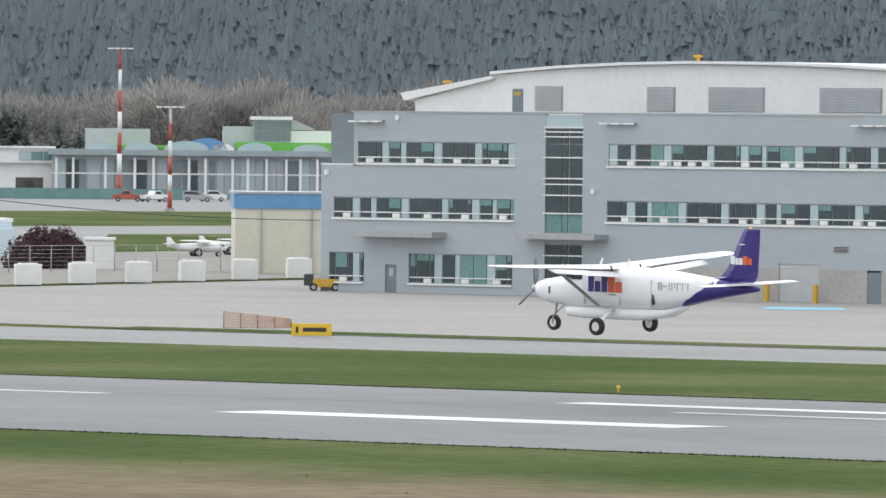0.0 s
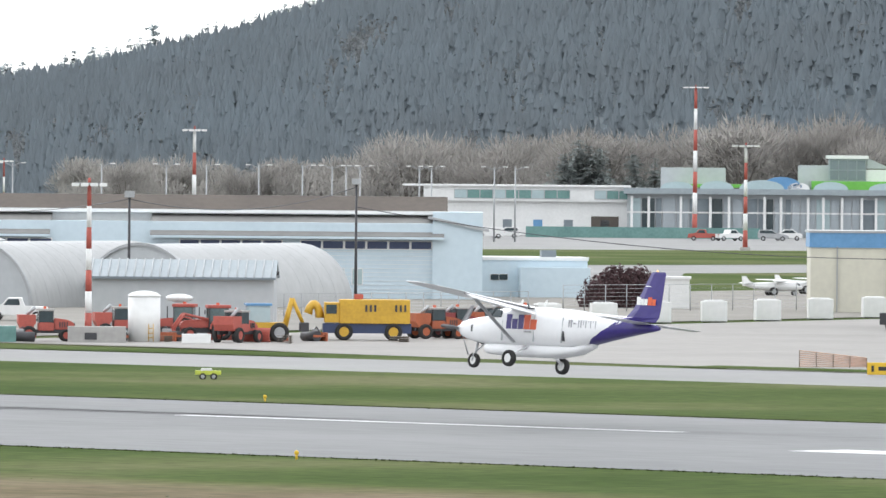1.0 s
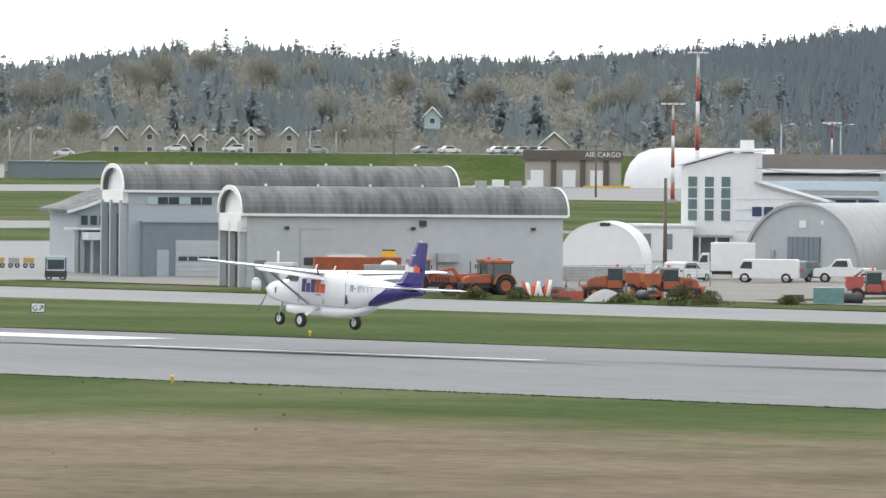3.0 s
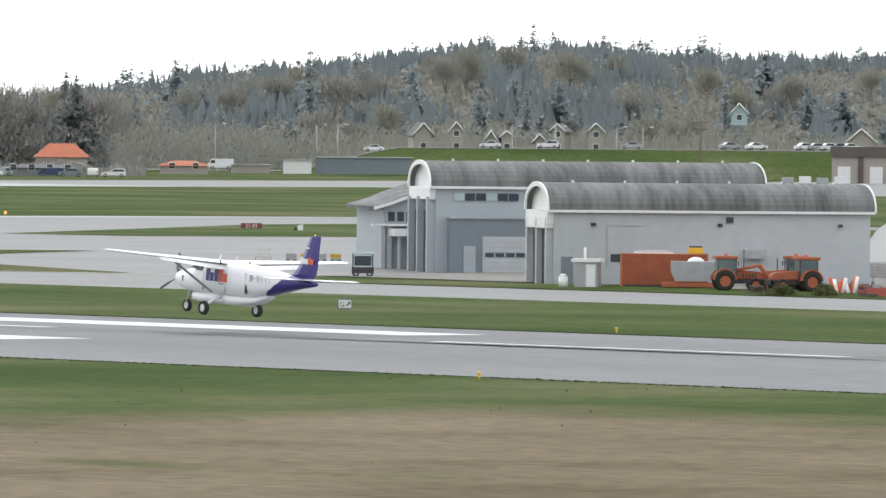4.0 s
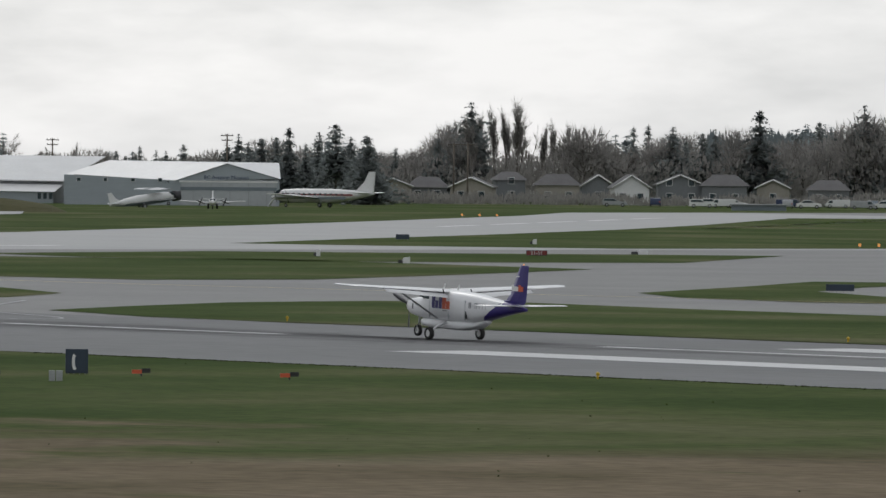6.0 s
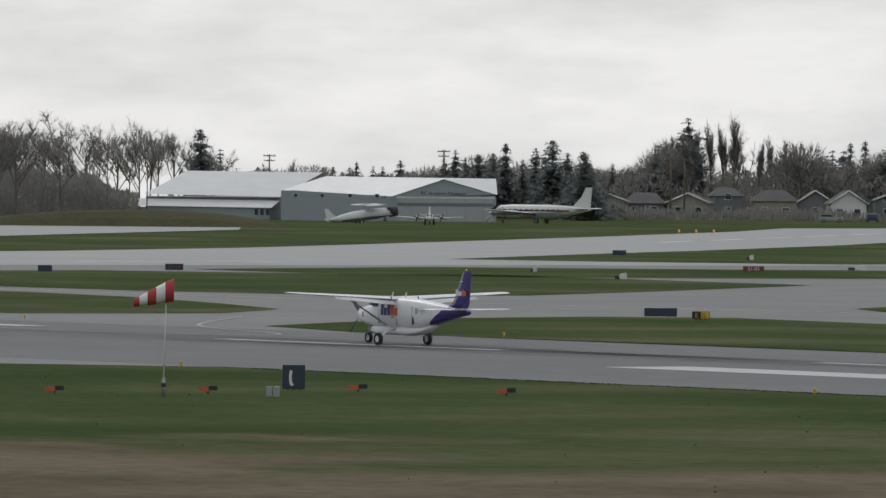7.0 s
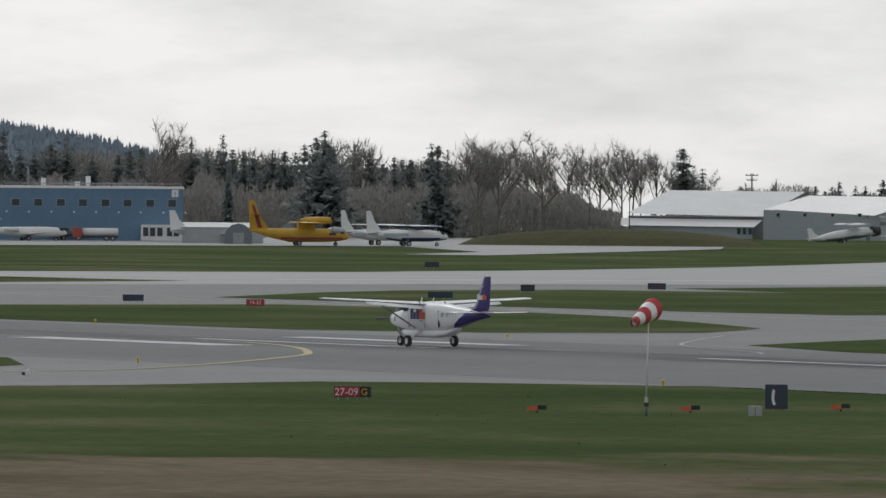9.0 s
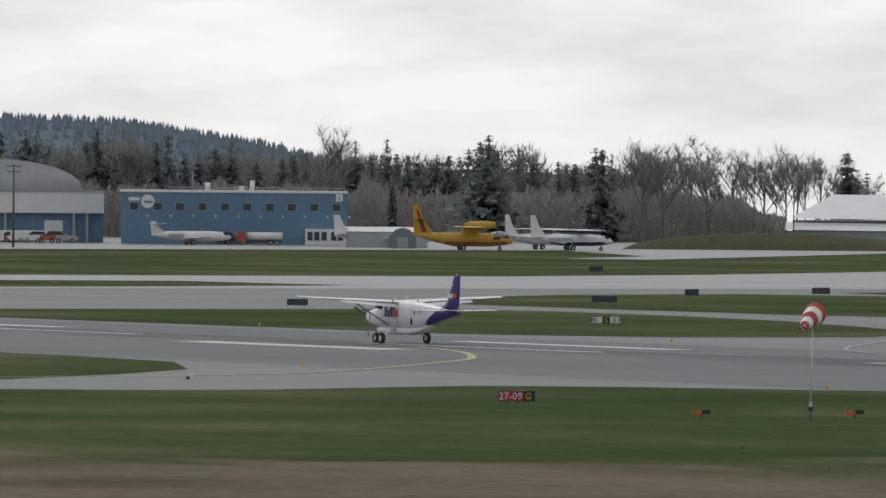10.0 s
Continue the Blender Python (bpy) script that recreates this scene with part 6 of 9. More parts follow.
for turn, dist, w, h in ((56.53, 976, 0.66, 0.66), (55.29, 1100, 0.75, 0.62), (54.68, 1015, 1.7, 0.55), (56.03, 927, 1.1, 0.63), (51.52, 981, 0.89, 0.61), (62.2, 560, 0.5, 0.35)):
    wedge(turn, dist, w, h, "white marker block with a dark end on the grass")


def edge_light(x, y):
    t = thing("edge_light", pose(x, y, 0), "small amber runway edge light", "light", "runway edge lights")
    bm = bmesh.new()
    tube(bm, (0, 0, 0), (0, 0, 0.22), 0.05, n=8)
    part("stem", bm, M_SIGNYEL, t)
    bm = bmesh.new()
    bmesh.ops.create_uvsphere(bm, u_segments=10, v_segments=6, radius=0.1, matrix=Matrix.Translation((0, 0, 0.27)))
    part("globe", bm, M_SIGNYEL, t)


for k in range(9):
    edge_light(-292 - 60.0 * k, 349.5)
    edge_light(-284 - 60.0 * k, 283.8)


def windsock():
    t = thing("windsock", spot(58.645, 480), "red and white striped windsock on a slim pole", "windsock")
    bm = bmesh.new()
    tube(bm, (0, 0, 0.9), (0.08, 0, 4.5), 0.035, 0.025, 8)
    part("pole", bm, M_WHITE, t)
    bm = bmesh.new()
    tube(bm, (0, 0, 0), (0, 0, 0.9), 0.09, 0.08, 8)
    part("pole_base", bm, M_STEEL, t)
    boxes("plate", [(-0.12, 0.12, -0.1, 0.1, 0.45, 0.65)], M_DARK, t)
    boxes("lamp_bracket", [(-0.14, 0.24, -0.08, 0.08, 4.5, 4.66)], M_SIGNYEL, t, bevel=0.02)
    pivot = new("sock")
    pivot.parent = t
    pivot.location = (0.08, 0, 5.1)
    segs = [(0.36, 0.55), (-0.05, 0.50), (-0.48, 0.42), (-0.90, 0.33), (-1.28, 0.24), (-1.55, 0.18)]
    for k in range(5):
        bm = bmesh.new()
        (x0, r0), (x1, r1) = segs[k], segs[k + 1]
        rings = []
        for x, r in ((x0, r0), ((x0 + x1) / 2, (r0 + r1) / 2), (x1, r1)):
            rings.append([Vector((x, r * math.cos(a), r * math.sin(a) + 0.34 * (x - 0.3))) for a in (2 * math.pi * i / 20 for i in range(20))])
        loft(bm, rings, caps=False)
        part("sock_band", bm, M_SOCK if k % 2 == 0 else M_WHITE, pivot, "red fabric band" if k % 2 == 0 else "white fabric band")
    return pivot


sock = windsock()


# ---- concrete blocks, hut, tanks, fences on the yard ----
blk = tagged(boxes("barrier_block", [(-0.95, 0.95, 0, 1.5, 0.06, 1.6)], M_WHITE, bevel=0.05), "white square barrier block at the apron edge", "barrier", "row of white barrier blocks")
bt = boxes("skid", [(-0.9, 0.9, 0.1, 1.4, 0, 0.08)], M_DARK, blk)
lid = boxes("lid", [(-0.7, 0.7, 0.2, 1.3, 1.6, 1.68)], M_WHITE, blk, bevel=0.02)
blk.matrix_basis = spot(43.26, 740, 8, 0.03)
for turn, dist in ((42.95, 749), (42.63, 756), (42.32, 765), (42.02, 775), (43.58, 733), (41.71, 785)):
    copy_thing(blk, spot(turn, dist, random.uniform(4, 12), 0.03))


def white_tank():
    t = thing("storage_tank", spot(45.90, 656), "upright white cylindrical tank with domed lid", "tank")
    bm = bmesh.new()
    tube(bm, (0, 0, 0), (0, 0, 3.0), 1.06, n=28)
    part("shell", bm, M_WHITE, t)
    bm = bmesh.new()
    loft(bm, [[Vector((r * math.cos(a), r * math.sin(a), z)) for a in (2 * math.pi * i / 28 for i in range(28))] for r, z in ((1.1, 2.98), (1.08, 3.08), (0.8, 3.25), (0.4, 3.34), (0.05, 3.37))])
    part("lid", bm, M_WHITE, t)
    bars("ladder", [((0.3 + s, -1.1, 0), (0.3 + s, -1.1, 1.2)) for s in (0, 0.3)] + [((0.3, -1.1, 0.3 * k), (0.6, -1.1, 0.3 * k)) for k in (1, 2, 3)], 0.025, M_YELLOW, t)
    b = thing("concrete_plinth", spot(46.17, 652), "rough concrete plinth below the light mast", "plinth")
    boxes("block", [(-1.9, 1.9, 0, 1.6, 0, 1.05)], M_CONC, b, bevel=0.04)
    # no recess is cut; a dark plate paints the shade of a niche
    boxes("niche", [(-0.8, 0.0, -0.04, 0.02, 0.2, 0.65)], M_DARK, b)


white_tank()


def hut():
    h = thing("small_hut", spot(49.87, 679, -10), "small white and grey hut with flat roof and vent pipe", "hut")
    boxes("wall", [(-0.8, 0.8, 0, 1.5, 0, 1.75)], M_STEEL, h)
    boxes("roof", [(-1.0, 1.0, -0.2, 1.7, 1.75, 1.98)], M_WHITE, h, bevel=0.02)
    boxes("door", [(0.0, 0.65, -0.05, 0.02, 0.08, 1.6)], M_WHITE, h, "white door")
    bm = bmesh.new()
    tube(bm, (-0.2, 0.7, 1.9), (-0.2, 0.7, 2.75), 0.09, n=8)
    part("vent_pipe", bm, M_WHITE, h)
    g = thing("gas_bottle", spot(50.0, 679), "white upright gas bottle beside the hut", "gas bottle")
    bm = bmesh.new()
    tube(bm, (0, 0, 0), (0, 0, 0.75), 0.32, n=14)
    tube(bm, (0, 0, 0.75), (0, 0, 0.95), 0.3, 0.14, n=14)
    part("bottle", bm, M_WHITE, g)
    s = thing("wooden_shed", spot(49.66, 692), "reddish-brown shed with a dark roof", "shed")
    boxes("wall", [(-0.9, 0.9, 0, 2, 0, 1.6)], M_EQUIP, s)
    boxes("roof", [(-1.1, 1.1, -0.3, 2.2, 1.6, 2.15)], M_DARK, s, bevel=0.05)
    w = thing("waste_bin", spot(49.45, 688), "low dark waste bin", "bin")
    boxes("tub", [(-0.6, 0.6, 0, 1, 0, 0.9)], M_DARK, w, bevel=0.05)


hut()


def container():
    c = thing("shipping_container", spot(49.42, 684, 2), "rust-orange corrugated shipping container with clutter on top", "container")
    L = 5.8
    boxes("body", [(-L / 2, L / 2, 0, 2.4, 0.1, 2.25)], M_EQUIP, c)
    for k in range(26):
        x = -L / 2 + 0.15 + 0.213 * k
        boxes("rib", [(x, x + 0.1, -0.05, 0.01, 0.2, 2.15)], M_EQUIP, c)
    boxes("top_rail", [(-L / 2, L / 2, -0.07, 2.45, 2.2, 2.3)], M_EQUIP, c)
    boxes("sill_rail", [(-L / 2, L / 2, -0.07, 2.45, 0.04, 0.16)], M_DARK, c)
    for s in (-1, 1):
        boxes("corner_post", [(s * L / 2 - 0.08, s * L / 2 + 0.08, -0.08, 2.45, 0, 2.3)], M_EQUIP, c)
    p = thing("yellow_cask", spot(49.36, 685, 0, 2.3), "yellow tub with black lid on the container", "tub")
    boxes("tub", [(0.9, 1.9, 0.5, 1.4, 0, 0.42)], M_SIGNYEL, p, bevel=0.06)
    boxes("lid", [(0.95, 1.85, 0.55, 1.35, 0.42, 0.52)], M_DARK, p)
    q = thing("lumber_pile", spot(49.48, 685, 0, 2.3), "pile of pale boards on the container", "boards")
    for k in range(6):
        boxes("board", [(-1.4 + 0.1 * k, 1.3 - 0.15 * k, 0.4 + 0.25 * k, 0.6 + 0.25 * k, 0.0, 0.12 + 0.04 * (k % 3))], M_CONC if k % 2 else M_WHITE, q)


container()


# ---- vehicles ----
def car(name, m, L, W, H, paint, label, style="suv", group="", cat="car"):
    c = thing(name, m, label, cat, group)
    r = 0.33 if H < 1.7 else 0.38
    if style == "suv":
        prof = [(-0.5, 0.22), (-0.5, 0.62), (-0.47, 0.95), (-0.36, 1.0), (-0.05, 1.0), (0.14, 0.64), (0.42, 0.56), (0.5, 0.45), (0.5, 0.22)]
        glass = [(-0.44, 0.68), (-0.42, 0.92), (-0.06, 0.94), (0.1, 0.66)]
    elif style == "sedan":
        prof = [(-0.5, 0.22), (-0.5, 0.6), (-0.34, 0.68), (-0.2, 1.0), (0.08, 1.0), (0.24, 0.66), (0.46, 0.58), (0.5, 0.45), (0.5, 0.22)]
        glass = [(-0.3, 0.68), (-0.18, 0.94), (0.07, 0.94), (0.2, 0.68)]
    elif style == "pickup":
        prof = [(-0.5, 0.25), (-0.5, 0.62), (-0.12, 0.62), (-0.08, 1.0), (0.14, 1.0), (0.24, 0.66), (0.48, 0.6), (0.5, 0.5), (0.5, 0.25)]
        glass = [(-0.06, 0.68), (-0.04, 0.94), (0.13, 0.94), (0.21, 0.68)]
    else:
        prof = [(-0.5, 0.2), (-0.5, 0.95), (-0.47, 1.0), (0.34, 1.0), (0.42, 0.62), (0.5, 0.52), (0.5, 0.2)]
        glass = [(0.2, 0.6), (0.2, 0.9), (0.33, 0.9), (0.39, 0.62)]
    bm = bmesh.new()
    prism(bm, [(x * L, z * H) for x, z in prof], "y", -W / 2, W / 2)
    bmesh.ops.bevel(bm, geom=list(bm.edges), offset=0.06, segments=2, affect="EDGES", profile=0.6)
    part("body", bm, paint, c)
    for s in (-1, 1):
        bm = bmesh.new()
        prism(bm, [(x * L, z * H) for x, z in glass], "y", s * (W / 2 - 0.03), s * (W / 2 + 0.012))
        part("side_window", bm, M_GLASS, c)
        for x in (-0.32 * L, 0.31 * L):
            wheel("wheel", c, x, s * (W / 2 - 0.08), r, 0.22, n=14)
    boxes("bumper", [(0.49 * L, 0.515 * L, -W / 2 + 0.1, W / 2 - 0.1, 0.25 * H, 0.38 * H)], M_DARK, c)
    boxes("tail_light", [(-0.505 * L, -0.49 * L, -W / 2 + 0.06, -W / 2 + 0.3, 0.5 * H, 0.62 * H)], M_RED, c)
    return c


def box_truck(m, L, W, H, label, body=M_WHITE, cab_m=M_WHITE, flip=1):
    t = thing("box_truck", m, label, "truck")
    boxes("cargo_box", [(-L / 2, L * 0.22, -W / 2, W / 2, 0.7, H)], body, t, bevel=0.04)
    bm = bmesh.new()
    prism(bm, [(L * 0.24, 0.5), (L * 0.24, H * 0.72), (L * 0.36, H * 0.72), (L * 0.43, H * 0.46), (L * 0.5, H * 0.42), (L * 0.5, 0.5)], "y", -W / 2 + 0.05, W / 2 - 0.05)
    part("cab", bm, cab_m, t)
    boxes("chassis", [(-L / 2, L / 2, -W / 2 + 0.3, W / 2 - 0.3, 0.45, 0.7)], M_DARK, t)
    for s in (-1, 1):
        bm = bmesh.new()
        prism(bm, [(L * 0.27, H * 0.48), (L * 0.27, H * 0.67), (L * 0.35, H * 0.67), (L * 0.41, H * 0.48)], "y", s * (W / 2 - 0.06), s * (W / 2 - 0.03))
        part("side_window", bm, M_GLASS, t)
        for x in (-L * 0.3, L * 0.36):
            wheel("wheel", t, x, s * (W / 2 - 0.15), 0.42, 0.28, n=14)
    return t


box_truck(spot(47.32, 742, 180), 4.6, 2.2, 2.8, "white box truck parked in the gravel yard")
car("pickup_truck", spot(47.08, 731, 175), 4.8, 1.85, 1.75, M_WHITE, "white pickup with canopy parked in the yard", "van", "parked yard vehicles", "pickup")
car("pickup_truck", spot(46.63, 735, 178), 4.6, 1.85, 1.75, M_WHITE, "white pickup parked behind the plough", "pickup", "parked yard vehicles", "pickup")
car("parked_car", spot(46.84, 736, 60), 4.3, 1.8, 1.6, M_SLATE, "grey-blue car parked in the yard", "suv", "parked yard vehicles")
car("parked_car", spot(47.53, 733, 60), 4.2, 1.75, 1.5, M_WHITE, "white hatchback parked in the yard", "suv", "parked yard vehicles")
for k, (turn, paint, style) in enumerate(((44.32, M_WHITE, "van"), (44.22, M_WHITE, "suv"), (44.13, M_WHITE, "pickup"), (44.05, M_STEEL, "suv"), (43.93, M_WHITE, "van"), (43.84, M_WHITE, "suv"), (42.55, M_WHITE, "pickup"), (42.3, M_STEEL, "suv"), (42.22, M_WHITE, "sedan"), (42.7, M_RED, "pickup"))):
    car("apron_vehicle", spot(turn, 1560 + 8 * (k % 3), random.choice((0, 180, 30))), 4.8, 1.9, 1.75, paint, "small service vehicle parked on the far apron", style, "far apron vehicles", "vehicle")


def tractor(m, label, paint=M_EQUIP, loader=False):
    t = thing("tractor", m, label, "tractor", "orange yard tractors")
    bm = bmesh.new()
    prism(bm, [(-0.2, 0.8), (-0.2, 1.45), (1.7, 1.3), (1.95, 1.1), (1.95, 0.75)], "y", -0.42, 0.42)
    bmesh.ops.bevel(bm, geom=list(bm.edges), offset=0.07, segments=2, affect="EDGES")
    part("bonnet", bm, paint, t)
    boxes("chassis", [(-1.1, 1.8, -0.35, 0.35, 0.5, 0.85)], M_DARK, t)
    cab = boxes("cab_glass", [(-1.25, 0.05, -0.65, 0.65, 1.15, 2.15)], M_CABGLASS, t, "pale green glazed cab", bevel=0.06)
    boxes("cab_base", [(-1.27, 0.07, -0.66, 0.66, 0.8, 1.2)], M_DARK, cab, bevel=0.04)
    boxes("cab_roof", [(-1.4, 0.15, -0.75, 0.75, 2.15, 2.36)], paint, cab, bevel=0.06)
    for x in (-1.25, 0.0):
        for y in (-0.66, 0.6):
            boxes("cab_post", [(x, x + 0.07, y, y + 0.07, 0.9, 2.2)], M_DARK, cab)
    for s in (-1, 1):
        bm = bmesh.new()
        prism(bm, [(-1.5 + 0.8 * math.cos(a) + 0.75, 0.75 + 0.78 * math.sin(a)) for a in (math.pi * i / 8 for i in range(9))] + [(-1.5 + 0.71 * math.cos(a) + 0.75, 0.75 + 0.69 * math.sin(a)) for a in (math.pi * (8 - i) / 8 for i in range(9))],
              "y", s * 0.6, s * 1.0)
        part("fender", bm, paint, t)
        wheel("rear_wheel", t, -0.75, s * 0.85, 0.68, 0.42, paint)
        wheel("front_wheel", t, 1.35, s * 0.8, 0.45, 0.32, paint)
    bm = bmesh.new()
    tube(bm, (0.6, -0.3, 1.4), (0.6, -0.3, 2.2), 0.04, n=6)
    part("exhaust", bm, M_DARK, t)
    boxes("beacon", [(-0.7, -0.5, -0.1, 0.1, 2.36, 2.5)], M_ORANGE, t)
    for k in range(5):
        boxes("grille_slat", [(0.5 + 0.2 * k, 0.6 + 0.2 * k, -0.46, -0.4, 0.9, 1.18)], M_DARK, t)
    boxes("front_weight", [(1.95, 2.25, -0.35, 0.35, 0.45, 0.85)], M_DARK, t, bevel=0.04)
    boxes("step", [(-0.2, 0.15, -0.95, -0.6, 0.5, 0.56)], M_DARK, t)
    boxes("mirror", [(0.1, 0.16, -1.0, -0.8, 1.7, 2.0)], M_DARK, t)
    if loader:
        for s in (-1, 1):
            bm = bmesh.new()
            tube(bm, (0.1, s * 0.6, 1.4), (1.7, s * 0.6, 1.75), 0.09, n=6)
            tube(bm, (1.7, s * 0.6, 1.75), (2.5, s * 0.6, 0.6), 0.09, n=6)
            part("loader_arm", bm, paint, t)
        boxes("bucket", [(2.3, 2.9, -0.9, 0.9, 0.1, 0.7)], paint, t, bevel=0.05)
    return t


tractor(spot(49.02, 673, 8), "orange tractor with big rear wheels and loader, beside the hangar", loader=True)
tractor(spot(48.66, 671, 200), "orange tractor with dark cab facing the hangar")
tractor(spot(48.72, 676, 190), "orange tractor behind another, with white cab roof")


def spreader():
    t = thing("salt_spreader", spot(49.25, 680), "grey steel spreader body on an orange skid", "spreader")
    bm = bmesh.new()
    prism(bm, [(-1.6, 1.85), (1.5, 1.85), (1.5, 1.2), (1.2, 0.5), (-1.3, 0.5), (-1.6, 1.2)], "y", 0, 1.8)
    part("hopper", bm, M_STEEL, t)
    boxes("skid", [(-2.2, 1.5, -0.1, 1.9, 0.1, 0.4)], M_EQUIP, t, bevel=0.03)
    bm = bmesh.new()
    bmesh.ops.create_uvsphere(bm, u_segments=14, v_segments=8, radius=1, matrix=Matrix.Translation((0.1, 0.9, 1.8)) @ Matrix.Diagonal((0.6, 0.7, 0.35, 1)))
    part("cover", bm, M_WHITE, t, "rumpled white cover")
    n = thing("netting_bundle", spot(48.39, 664), "bundles of orange and white safety netting", "netting")
    rnd = random.Random(3)
    for k in range(9):
        x = -0.9 + 0.2 * k
        bm = bmesh.new()
        tube(bm, (x, rnd.uniform(0, 0.4), 0.05), (x + rnd.uniform(-0.3, 0.3), rnd.uniform(0.2, 0.8), rnd.uniform(0.7, 1.2)), 0.16, 0.12, 8)
        part("roll", bm, M_ORANGE if k % 2 else M_WHITE, n)
    r = thing("gravel_heap", spot(48.0, 650), "low heap of grey gravel in the yard", "gravel heap")
    bm = bmesh.new()
    rings = []
    for rr, z in ((1.5, 0), (1.15, 0.3), (0.7, 0.62), (0.25, 0.8), (0.03, 0.84)):
        rings.append([Vector((rr * math.cos(a) * (1 + 0.1 * noise.noise((rr, i, 0))), rr * math.sin(a), z + 0.06 * noise.noise((i * 0.7, rr, 3)))) for i, a in enumerate(2 * math.pi * j / 22 for j in range(22))])
    loft(bm, rings, smooth=False)
    part("mound", bm, M_CONC, r)


spreader()


def plough(m, label, paint=M_RED):
    """A small yard machine: ladder frame, bonnet, open cab, rear hopper, front blade on arms."""
    t = thing("snow_plough", m, label, "snow plough", "red yard machines")
    for s in (-1, 1):
        boxes("frame_rail", [(-1.9, 1.9, s * 0.42 - 0.07, s * 0.42 + 0.07, 0.55, 0.78)], M_DARK, t)
    bm = bmesh.new()
    prism(bm, [(0.35, 0.75), (0.35, 1.55), (1.35, 1.42), (1.75, 1.15), (1.75, 0.75)], "y", -0.5, 0.5)
    bmesh.ops.bevel(bm, geom=list(bm.edges), offset=0.08, segments=2, affect="EDGES")
    part("bonnet", bm, paint, t)
    for k in range(4):
        boxes("grille_slat", [(0.7 + 0.16 * k, 0.78 + 0.16 * k, -0.53, -0.48, 0.95, 1.3)], M_DARK, t)
    cab = boxes("cab_glass", [(-0.65, 0.3, -0.6, 0.6, 1.25, 2.0)], M_GLASS, t, "dark glazed cab", bevel=0.05)
    boxes("cab_base", [(-0.68, 0.34, -0.62, 0.62, 0.72, 1.25)], paint, cab, bevel=0.04)
    boxes("cab_roof", [(-0.75, 0.4, -0.68, 0.68, 2.0, 2.14)], M_CONC, cab, bevel=0.04)
    for x in (-0.66, 0.25):
        for y in (-0.62, 0.55):
            boxes("cab_post", [(x, x + 0.07, y, y + 0.07, 1.2, 2.02)], M_DARK, cab)
    bm = bmesh.new()
    prism(bm, [(-2.0, 1.75), (-0.85, 1.75), (-0.85, 1.2), (-1.1, 0.8), (-1.8, 0.8), (-2.0, 1.2)], "y", -0.75, 0.75)
    part("hopper", bm, paint, t)
    bm = bmesh.new()
    tube(bm, (-1.4, -0.3, 1.75), (-0.9, -0.5, 2.25), 0.11, n=8)
    part("chute", bm, M_STEEL, t)
    for s in (-1, 1):
        bm = bmesh.new()
        tube(bm, (1.2, s * 0.55, 0.8), (2.1, s * 0.55, 0.5), 0.06, n=6)
        part("blade_arm", bm, M_DARK, t)
    bm = bmesh.new()
    arc = [(2.15 + 0.28 * math.cos(a), 0.5 + 0.5 * math.sin(a)) for a in (math.pi * (0.62 + 0.76 * i / 6) for i in range(7))]
    prism(bm, arc + [(x + 0.06, z) for x, z in arc[::-1]], "y", -1.25, 1.25)
    part("blade", bm, paint, t)
    boxes("beacon", [(-0.3, -0.14, -0.08, 0.08, 2.14, 2.3)], M_ORANGE, t)
    for x, r in ((-1.3, 0.52), (1.15, 0.42)):
        for s in (-1, 1):
            wheel("wheel", t, x, s * 0.82, r, 0.32, paint, n=14)
    return t


plough(spot(46.45, 655, 4), "red snow-clearing machine parked at the yard edge")
plough(spot(47.95, 662, 170), "dull orange machine parked by the gravel heap", M_EQUIP)
plough(spot(47.62, 660, 12), "dull orange sweeper parked in the yard", M_EQUIP)
plough(spot(46.02, 668, 8), "red machine half hidden behind the tank")


def red_machines():
    tractor(spot(45.53, 664, 188), "red tractor with glazed cab and roof lamps, beside the tank", M_RED, loader=True)
    tractor(spot(45.72, 668, 172), "dull red tractor half behind the tank", M_RED)
    d = thing("dish_cover", spot(45.70, 671, 0, 2.5), "white rounded cover on the roof of a machine", "cover")
    bm = bmesh.new()
    bmesh.ops.create_uvsphere(bm, u_segments=14, v_segments=8, radius=1, matrix=Matrix.Translation((0, 0, 0.2)) @ Matrix.Diagonal((0.95, 0.7, 0.28, 1)))
    part("cover", bm, M_WHITE, d)
    boxes("stand", [(-0.3, 0.3, -0.3, 0.3, -2.5, 0.05)], M_STEEL, d)
    w = thing("white_crate", spot(45.6, 652), "long white crate on the ground", "crate")
    boxes("crate", [(-0.95, 0.95, 0, 0.8, 0, 0.62)], M_WHITE, w, bevel=0.03)
    plough(spot(45.36, 656, 60), "small red machine beside the crate")
    tb = thing("skip_bin", spot(46.72, 649), "teal green steel bin at the yard edge", "bin")
    boxes("tub", [(-1.0, 1.0, 0, 1.2, 0, 1.1)], M_TEAL, tb, bevel=0.05)


red_machines()


